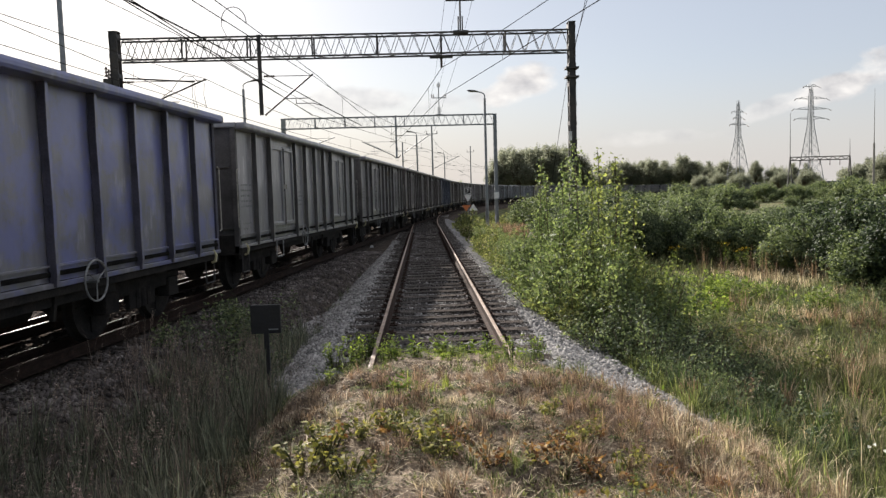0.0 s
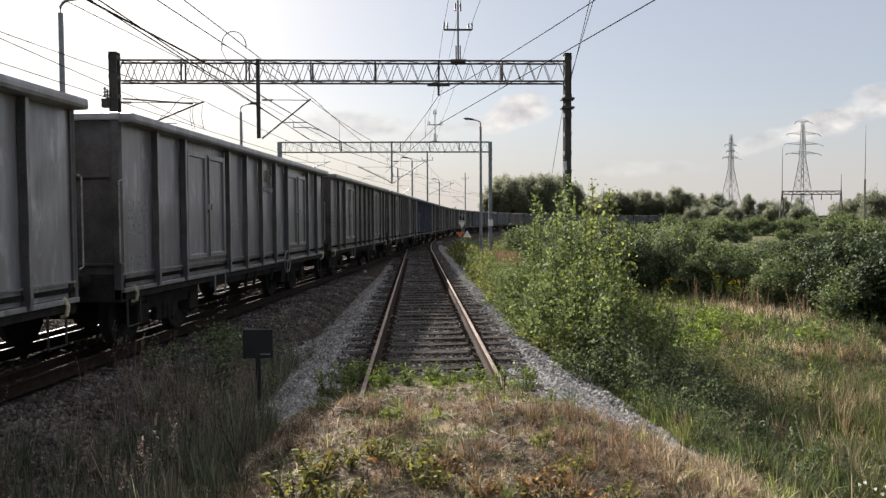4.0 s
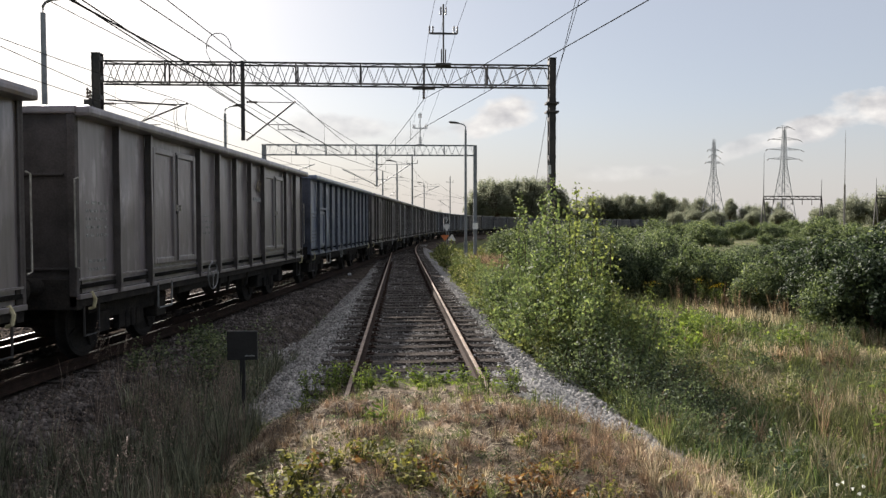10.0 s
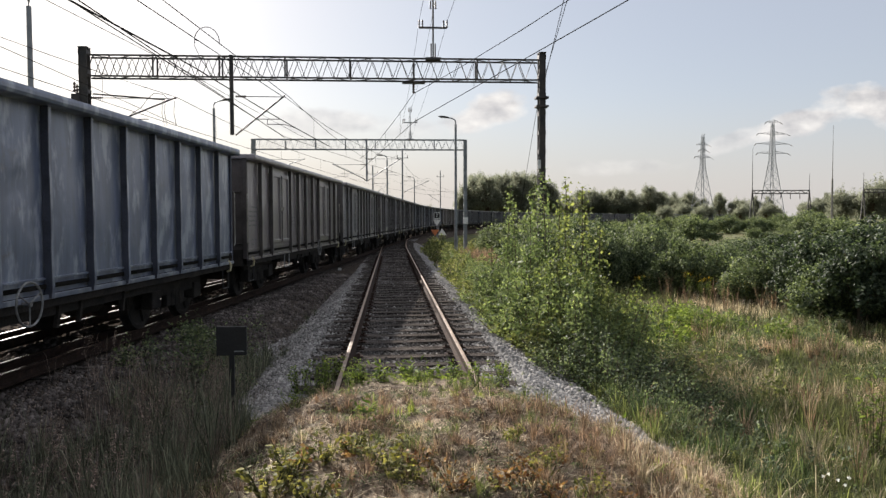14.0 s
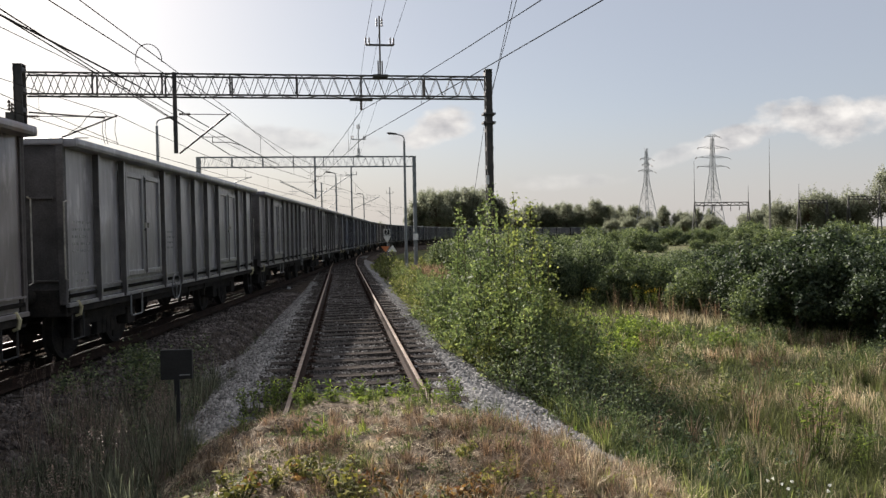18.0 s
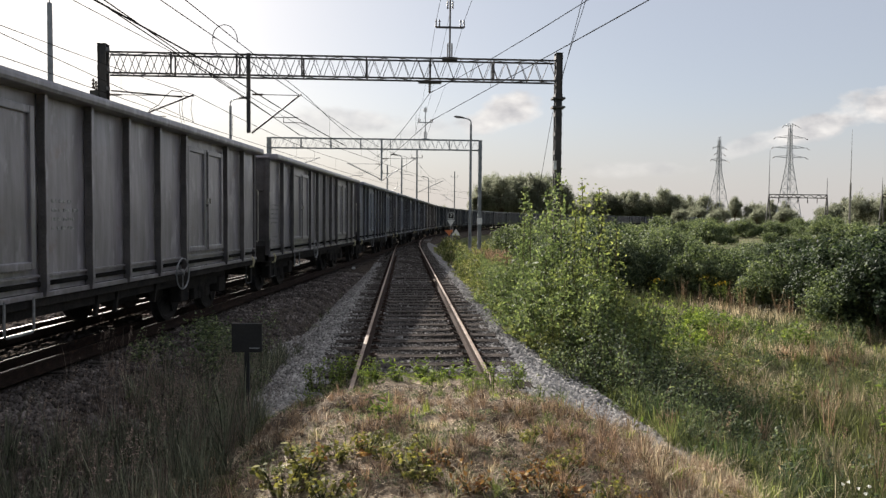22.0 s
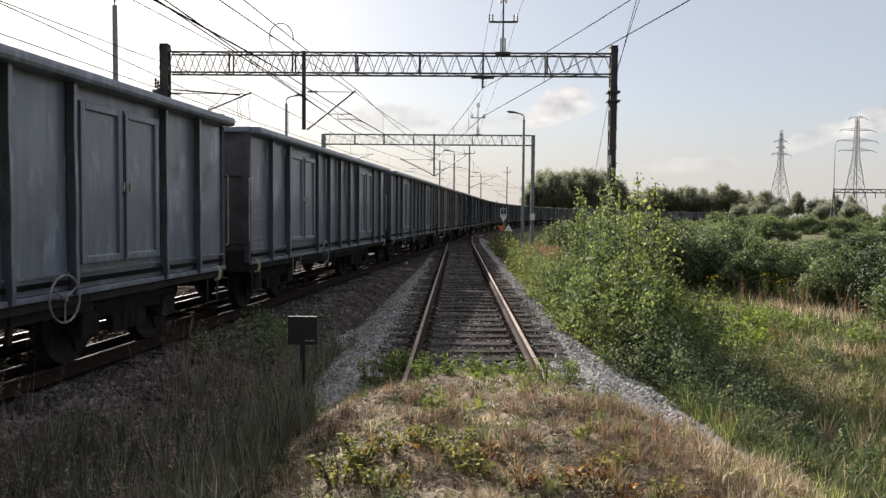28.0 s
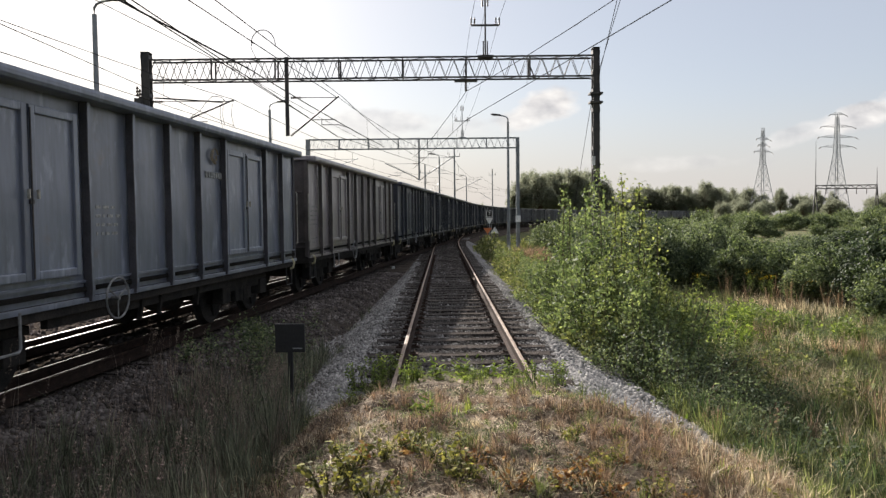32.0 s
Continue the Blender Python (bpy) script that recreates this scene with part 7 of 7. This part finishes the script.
    fans("meadow_grass", rng, 2300, 20, *wide, lambda x, y: far_keep(x, y) & (rumple(x, y, 1.5, 1.0) > -0.35), (0.12, 0.5), 0.011, 0.85, GRASS_GREEN, "long arching green meadow grass", 0.09)
    fans("meadow_straw", rng, 1500, 24, *wide, lambda x, y: far_keep(x, y) & (rumple(x, y, 1.3, 4.0) > -0.15), (0.15, 0.5), 0.0085, 0.7, GRASS_TAN, "straw-coloured seeding meadow grass", 0.08)
    fans("meadow_rust", rng, 900, 26, *wide, lambda x, y: far_keep(x, y) & (rumple(x, y, 1.1, 7.0) > 0.15), (0.25, 0.62), 0.008, 0.5, GRASS_RUST, "reddish dry meadow grass", 0.08)
    fans("meadow_undergrowth", rng, 1500, 22, (2.8, 9.5), (4.0, 12.5), far_keep, (0.08, 0.3), 0.008, 1.0, GRASS_GREEN, "low tangled grass in the meadow", 0.1)
    herbs("meadow_herbs", rng, 1700, 56, *wide, lambda x, y: far_keep(x, y) & (rumple(x, y, 1.0, 2.0) > 0.75 - 0.75 * smooth(10, 14, y)), (0.2, 0.6), (0.1, 0.28), 0.055, LEAF_OLIVE, "leafy grey-green meadow herbs")
    fans("meadow_olive", rng, 1500, 34, (2.8, 11), (4.5, 13.5), lambda x, y: far_keep(x, y) & (rumple(x, y, 1.2, 9.0) > -0.3), (0.2, 0.55), 0.0055, 0.75, GRASS_OLIVE, "dense fine olive grass in the meadow", 0.1)
    fans("damp_grass", rng, 420, 26, (2.7, 5.4), (7.0, 11.5), lambda x, y: far_keep(x, y) & (x < 2.4 + 0.28 * y) & (rumple(x, y, 0.7, 3.0) > -0.4), (0.25, 0.6), 0.01, 0.7, GRASS_BUSH_SHADE, "green grass in the lee of the bushes, darkened for their shade", 0.08)
    herbs("damp_weeds", rng, 60, 60, (2.9, 4.8), (7.2, 10.5), far_keep, (0.2, 0.6), (0.1, 0.25), 0.055, LEAF_WILLOW, "dark leafy weeds in the lee of the bushes")
    fans("near_meadow_green", rng, 230, 20, (2.9, 6.6), (4.6, 9.0), lambda x, y: far_keep(x, y) & (rumple(x, y, 0.8, 3.0) > -0.1), (0.25, 0.62), 0.008, 0.7, GRASS_GREEN, "tall fresh green grass below the mound", 0.08)
    fans("seeding_straw", rng, 420, 24, (4.6, 9.6), (6.5, 13), lambda x, y: far_keep(x, y) & (rumple(x, y, 1.2, 2.0) > -0.1), (0.25, 0.6), 0.006, 0.5, GRASS_TAN, "tall pale seeding grass in the meadow", 0.08)
    herbs("weed_thicket", rng, 70, 80, (3.9, 6.4), (10.8, 14.5), lambda x, y: rumple(x, y, 1.0, 3.0) > -0.3, (0.4, 0.85), (0.12, 0.3), 0.07, LEAF_SUCKER, "yellow-green leafy weeds behind the bushes")
    herbs("meadow_weeds", rng, 300, 80, *wide, lambda x, y: far_keep(x, y) & (y > 10.5) & (rumple(x, y, 1.4, 5.0) > 0.1), (0.3, 0.75), (0.12, 0.28), 0.07, LEAF_BIRCH, "bright yellow-green leafy weeds in the meadow", LEAF_LONG)
    herbs("yellow_weeds", rng, 84, 90, (5.4, 9.2), (15.5, 21), lambda x, y: far_keep(x, y) & (rumple(x, y, 1.3, 3.0) > -0.15), (0.4, 0.95), (0.15, 0.4), 0.085, LEAF_WEED, "yellow-green leafy weeds in the meadow")
    fans("rusty_patch", rng, 260, 26, (4.5, 7.2), (44, 56), lambda x, y: rumple(x, y, 1.5, 2.0) > -0.4, (0.7, 1.1), 0.014, 0.3, GRASS_RUST, "tall reddish grass by the lamp posts", 0.12)
    fans("dead_reeds", rng, 70, 8, (9.5, 13.2), (20.8, 25.5), lambda x, y: (y > 28.5 - 0.5 * x) & (rumple(x, y, 0.9, 2.0) > -0.2), (0.7, 1.15), 0.012, 0.14, GRASS_RUST, "tall dead brown stalks before the willows", 0.1)
    x, y = tufts(rng, 5200, 14, (3.2, 34), (17, 58), 0.2, lambda x, y: far_keep(x, y) & (np.abs(main_offset(x, y) + 2.4) > 6))
    half = rumple(x, y, 3.5, 2.0) > 0.3
    blades("far_meadow_grass", x[~half], y[~half], 0.12 + 0.4 * rng.uniform(0, 1, (~half).sum()), 0.02, GRASS_OLIVE, 6, "long olive grass further out in the meadow", 0.8)
    blades("far_meadow_straw", x[half], y[half], 0.1 + 0.3 * rng.uniform(0, 1, half.sum()), 0.018, GRASS_TAN, 7, "dry grass further out in the meadow", 0.8)
    herbs("far_meadow_herbs", rng, 520, 50, (4.0, 30), (18, 56), lambda x, y: far_keep(x, y) & (np.abs(main_offset(x, y) + 2.4) > 6) & (rumple(x, y, 3.0, 5.0) > -0.1), (0.3, 0.9), (0.2, 0.5), 0.1, LEAF_OLIVE, "leafy herbs further out in the meadow")
    # rough growth along the foot of the right-hand ballast
    fans("bank_grass", rng, 260, 26, (2.15, 3.4), (7.4, 12), lambda x, y: x > 2.65 + 0.15 * rumple(y, y, 0.6), (0.12, 0.4), 0.007, 0.8, GRASS_GREEN, "rough grass at the foot of the ballast bank", 0.07)
    fans("bank_straw", rng, 900, 20, (2.1, 5.5), (20, 62), lambda x, y: (x > 2.2 + 0.35 * rumple(y, y, 2.0)) & (np.abs(main_offset(x, y) + 2.4) > 6), (0.2, 0.6), 0.012, 0.7, GRASS_TAN, "dry grass along the ballast bank", 0.12)
    # shaded verge between the lines
    foot = lambda x, y: np.maximum(ground_z(x, y), bed_z(main_offset(x, y) + 2.35, 4.25, 0.95)) - 0.012

    def verge(x, y):
        o = main_offset(x, y)
        return (o > 2.15 + 0.3 * rumple(x, y, 0.7)) & (x < -1.45 - 0.6 * smooth(6.6, 8.0, y)) & (y < 11.6 + 0.8 * rumple(x, y, 0.9, 2.0))
    fans("verge_grass", rng, 2000, 20, (-5.2, -1.3), (2.0, 15.5), verge, (0.2, 0.62), 0.0075, 0.55, GRASS_VERGE, "tall shaded grass between the tracks", 0.07, foot)
    strewn = lambda x, y: (main_offset(x, y) > 1.15) & (x < -1.6) & (y < 9.5) & (rumple(x, y, 0.5, 4.0) > 0.35)
    fans("bank_dry_grass", rng, 520, 16, (-5.4, -1.6), (2.0, 9.6), strewn, (0.35, 0.75), 0.0032, 0.22, PLUME_RED, "tall thin reddish grass on the stone bank", 0.05, foot)
    herbs("tall_bank_weeds", rng, 46, 110, (-4.5, -2.8), (9.4, 12.4), lambda x, y: (x < -2.75) & (main_offset(x, y) > 1.4), (0.5, 0.95), (0.14, 0.3), 0.06, LEAF_OLIVE, "tall leafy green weeds in the shade of the train")
    herbs("bank_weeds", rng, 60, 80, (-4.6, -2.0), (9.8, 14.5), lambda x, y: (main_offset(x, y) > 1.6) & (x < -2.5), (0.3, 0.75), (0.15, 0.35), 0.055, LEAF_WILLOW, "dark leafy weeds on the stone bank")
    fans("verge_dry_grass", rng, 520, 26, (-5.2, -1.5), (2.0, 11), lambda x, y: verge(x, y) & (rumple(x, y, 0.8, 3.0) > -0.2), (0.3, 0.7), 0.003, 0.35, PLUME_RED, "tall reddish grass between the tracks", 0.06, foot)
    herbs("verge_herbs", rng, 460, 60, (-4.6, -1.8), (7.0, 14), lambda x, y: verge(x, y) & (rumple(x, y, 0.9, 8.0) > 0.0), (0.15, 0.5), (0.1, 0.25), 0.04, LEAF_WILLOW, "dark leafy weeds between the tracks")
    n = 620
    x, y = rng.uniform(-4.8, -1.7, n), rng.uniform(2.6, 9.5, n)
    ok = verge(x, y) | strewn(x, y)
    x, y = x[ok], y[ok]
    h = rng.uniform(0.45, 0.75, len(x))
    px, py, pz = np.repeat(x, 30), np.repeat(y, 30), np.repeat(foot(x, y) + h - 0.06, 30)
    up = rng.uniform(0, 1, len(px))
    thin = 0.012 * (1.1 - up)
    place = np.stack([px + rng.normal(0, 1, len(px)) * thin + 0.03 * up, py + rng.normal(0, 1, len(px)) * thin, pz + 0.18 * up], 1)
    tagged(scatter("grass_plumes", LEAF_LONG, turned(len(px), rng, 1.2) * rng.uniform(0.014, 0.03, len(px))[:, None, None], place, PLUME_RED), "feathery reddish grass plumes between the tracks", "grass", kind="stuff")
    blades("plume_stalks", x, y, h, 0.003, PLUME_RED, 13, "thin stalks of the plumed grass", 0.05, z=foot(x, y))
    # tufts along the left ballast edge and at the end of the rails
    bed_or_ground = lambda x, y: np.maximum(bed_z(x), ground_z(x, y)) - 0.01
    fans("edge_grass", rng, 150, 24, (-2.7, -1.9), (7.4, 20), lambda x, y: rumple(x, y, 0.8) > 0.0, (0.1, 0.28), 0.006, 0.9, GRASS_VERGE, "grass along the edge of the ballast", 0.06, bed_or_ground)
    fans("rail_end_grass", rng, 90, 26, (-1.3, 1.6), (7.1, 8.9), lambda x, y: rumple(x, y, 0.4, 2.0) > -0.2, (0.07, 0.2), 0.006, 1.0, GRASS_GREEN, "green grass round the buried rail ends", 0.05, bed_or_ground)
    # crushed stone spilling down beside the mound
    n = 9000
    x, y = rng.uniform(0.9, 2.75, n), rng.uniform(6.4, 9.6, n)
    edge = 8.35 - 0.95 * (x - 0.85) + 0.12 * rumple(x, y, 0.25)
    ok = (y > edge) & (x < 2.25 + 0.3 * smooth(8.4, 7.0, y) + 0.1 * rumple(x, y, 0.3))
    x, y = x[ok], y[ok]
    stones("spilled_stone", x, y, np.maximum(ground_z(x, y), bed_z(x)) + 0.008, 0.034, STONE, 17, "pale crushed stone spilling down beside the mound")


build_grass()


def build_weed(name, label, n_stems, height, per, size, material, seed, spread, shape=LEAF):
    rng = np.random.default_rng(seed)
    t = thing(name, label, "weed", "weeds by the track")
    bm = bmesh.new()
    pts = []
    for i in range(n_stems):
        a, r = rng.uniform(0, 2 * math.pi), spread * rng.uniform(0.2, 1)
        p0 = Vector((0.25 * r * math.cos(a), 0.25 * r * math.sin(a), -0.02))
        p1 = Vector((r * math.cos(a), r * math.sin(a), height * rng.uniform(0.6, 1.05)))
        mid = p0.lerp(p1, 0.55) + Vector((0, 0, 0.1 * height))
        rod(bm, p0, mid, 0.004, 4)
        rod(bm, mid, p1, 0.0035, 4, 0.0015)
        for k in range(per):
            u = (k + 0.6) / per
            q = p0.lerp(mid, u * 2) if u < 0.5 else mid.lerp(p1, u * 2 - 1)
            pts.append(q + Vector(rng.normal(0, size * 0.5, 3)))
    part("stem", bm, GRASS_OLIVE, t)["kind"] = "stuff"
    p = np.array(pts)
    m = turned(len(p), rng, 1.3) * (rng.uniform(0.6, 1.25, len(p)) * size)[:, None, None]
    scatter("foliage", shape, m, p, material, t)
    return t


def build_weeds():
    rng = random.Random(31)
    kinds = [build_weed("bramble", "low yellow-green bramble on the sandy mound", 14, 0.17, 11, 0.044, LEAF_BRAMBLE, 51, 0.2),
             build_weed("turning_weed", "low weed with orange and red leaves", 11, 0.13, 9, 0.042, LEAF_TURN, 52, 0.15),
             build_weed("dock_plant", "bright green broad-leaved weed", 14, 0.2, 6, 0.11, LEAF_WEED, 53, 0.16, LEAF_LONG),
             build_weed("nettle", "upright green weed by the rail end", 10, 0.46, 24, 0.04, LEAF_WEED, 54, 0.18),
             build_weed("mullein", "tall single-stemmed green weed", 1, 0.95, 40, 0.09, LEAF_OLIVE, 55, 0.03, LEAF_LONG),
             build_weed("goldenrod", "yellow flowering goldenrod in the meadow", 8, 0.95, 16, 0.07, LEAF_WEED, 56, 0.25, LEAF_LONG),
             build_weed("tall_weed", "tall bright green branching weed in the meadow", 15, 0.95, 22, 0.075, LEAF_WEED, 57, 0.3, LEAF_LONG),
             build_weed("yellow_sapling", "small yellow-green poplar sapling below the stones", 7, 0.6, 11, 0.095, LEAF_SUCKER, 58, 0.3),
             build_weed("dock_stalk", "dead brown dock stalk in the grass", 1, 0.85, 70, 0.032, GRASS_RUST, 59, 0.04)]
    put = {}
    put[0] = [(-0.82, 4.55, 1.1), (-0.92, 4.35, 1.2), (-0.62, 4.72, 0.8), (-0.45, 4.92, 0.9), (-0.32, 4.75, 0.8), (-0.2, 4.6, 1.0), (-0.08, 4.45, 0.9), (0.86, 4.72, 0.9), (1.02, 5.15, 0.7), (0.75, 5.35, 0.7), (-0.65, 4.2, 1.0), (1.1, 4.4, 0.8)]
    put[1] = [(0.0, 4.75, 0.9), (0.13, 4.68, 0.8), (0.51, 4.38, 1.0), (0.66, 4.42, 0.9), (0.68, 4.73, 0.7), (0.96, 4.86, 0.7), (0.22, 4.3, 1.0), (0.8, 4.2, 0.9), (1.3, 4.4, 0.8)]
    put[2] = [(-0.39, 5.9, 0.8), (0.0, 8.4, 0.9), (0.3, 8.6, 0.9), (-0.3, 8.3, 0.9), (0.55, 8.5, 0.8), (1.9, 6.6, 0.9), (-0.55, 8.1, 0.8), (1.55, 7.0, 0.7)]
    put[3] = [(-1.0, 7.6, 0.8), (-1.2, 8.1, 0.85), (-0.62, 7.7, 0.6), (-0.95, 7.95, 0.9), (-1.0, 8.8, 0.7), (-0.55, 8.2, 0.65), (0.98, 7.8, 0.7), (1.1, 8.2, 0.7), (-1.25, 7.6, 0.8), (0.72, 7.45, 0.7), (1.45, 7.6, 0.7), (-0.85, 8.5, 0.7)]
    put[4] = [(2.95, 8.0, 0.95)]
    put[5] = [(10.9, 26.4, 1.0), (11.4, 25.8, 0.9), (11.9, 25.2, 0.95), (12.1, 24.4, 0.85), (9.2, 26.8, 0.9), (11.2, 26.0, 0.8)]
    put[6] = [(5.65, 8.3, 1.2), (6.1, 8.0, 0.75)]
    put[7] = [(2.5, 6.3, 0.6), (2.68, 6.4, 0.5)]
    put[8] = [(3.83, 8.72, 1.2), (5.19, 8.5, 1.0), (4.3, 9.6, 1.0)]
    for i, spots in put.items():
        for j, (x, y, k) in enumerate(spots):
            ob = kinds[i] if j == 0 else copy_thing(kinds[i], Matrix())
            ob.matrix_basis = pose(x, y, float(max(ground_z(x, y), bed_z(np.array(x)) if y > 7.6 and abs(x) < 2.4 else -9)) - 0.01, 0, 0, rng.uniform(0, 360)) @ Matrix.Diagonal((k, k, k, 1))
    g = np.random.default_rng(9)
    p = []
    for x, y, k in put[5]:
        q = g.normal(0, 1, (40, 3)) * np.array([0.17, 0.17, 0.06]) * k
        p.append(q + np.array([x, y, float(ground_z(x, y)) + 0.93 * k]))
    p = np.concatenate(p)
    for x, y, z, turn in ((4.3, 7.17, 0.0, 20), (4.39, 7.15, 0.02, 140), (4.52, 7.06, 0.0, 250), (4.3, 6.87, 0.03, 80), (4.35, 6.82, 0.0, 190), (4.64, 6.67, 0.02, 310), (4.73, 6.73, 0.04, 60)):
        bloom = thing("bindweed", "white bindweed flower on a stalk in the grass", "flower", "white bindweed flowers")
        bloom.matrix_basis = pose(x, y, float(ground_z(x, y)) - 0.02 + z, 0, 0, turn)
        bm = bmesh.new()
        rod(bm, (0, 0, 0), (0.02, 0, 0.36), 0.003, 4)
        part("stalk", bm, LEAF_WEED, bloom)
        bm = bmesh.new()
        bmesh.ops.create_cone(bm, cap_ends=False, segments=10, radius1=0.004, radius2=0.018, depth=0.026, matrix=Matrix.Translation((0.02, 0, 0.375)) @ Matrix.Rotation(radians(35), 4, "Y"))
        part("corolla", bm, BLOOM, bloom, "white funnel-shaped flower")
    tagged(scatter("goldenrod_flowers", LEAF, turned(len(p), g, 2.0) * (g.uniform(0.6, 1.2, len(p)) * 0.035)[:, None, None], p, FLOWER), "yellow goldenrod flower heads", "flowers", kind="stuff")


build_weeds()


# ---- two white butterflies that flit past the eye ----
WING = leaves("white_butterfly_wing", (0.75, 0.76, 0.7), (0.8, 0.8, 0.6), 0.4, 0.1, (1.05, 1.0, 0.6))


def build_butterfly(label, lift):
    b = thing("butterfly", label, "butterfly", "butterflies over the mound")
    bm = bmesh.new()
    lathe(bm, [(0.0006, -0.009), (0.0014, -0.006), (0.0012, -0.001), (0.0019, 0.002), (0.0016, 0.005), (0.0013, 0.006), (0.0011, 0.008)], "Y", 8)
    bmesh.ops.recalc_face_normals(bm, faces=bm.faces)
    part("body", bm, STALK_BROWN, b, "thin brown body")
    for s in (-1, 1):
        bm = bmesh.new()
        for ring in (((0.001, 0.004), (0.008, 0.013), (0.02, 0.019), (0.026, 0.016), (0.025, 0.009), (0.016, 0.002), (0.001, 0.0)), ((0.001, 0.001), (0.014, 0.001), (0.02, -0.004), (0.018, -0.012), (0.01, -0.015), (0.003, -0.008))):
            top = [bm.verts.new((s * u * math.cos(lift), v, u * math.sin(lift) + 0.0003)) for u, v in ring]
            low = [bm.verts.new((p.co.x, p.co.y, p.co.z - 0.0004)) for p in top]
            bm.faces.new(top)
            bm.faces.new(low[::-1])
            for i in range(len(top)):
                j = (i + 1) % len(top)
                bm.faces.new((top[i], low[i], low[j], top[j]))
        bmesh.ops.recalc_face_normals(bm, faces=bm.faces)
        part("wing", bm, WING, b, "pale rounded wing")
    return b


FLIGHTS = (
    (build_butterfly("white butterfly with yellowish wings held high", 0.6), ((0, 9.0, -8.0, 1.2, 60), (20.9, 2.4, 0.1, 1.5, 70), (21.1, 0.55, 0.97, 1.59, 70), (21.2, 0.31, 0.89, 1.55, 75), (21.3, 0.12, 0.82, 1.57, 60), (21.4, -0.21, 0.64, 1.68, 40), (21.6, -1.6, -0.1, 1.9, 80), (32, -8.0, -9.0, 1.6, 120))),
    (build_butterfly("white butterfly with flat spread wings", 0.15), ((0, 9.6, -7.2, 1.0, 60), (20.9, 2.6, 0.0, 1.5, 70), (21.1, 0.68, 1.0, 1.56, 70), (21.2, 0.31, 0.95, 1.54, 60), (21.3, 0.11, 0.86, 1.53, 50), (21.4, -0.04, 0.77, 1.65, 30), (21.6, -1.3, -0.3, 1.9, 80), (32, -7.0, -9.5, 1.4, 120))),
)


motions()
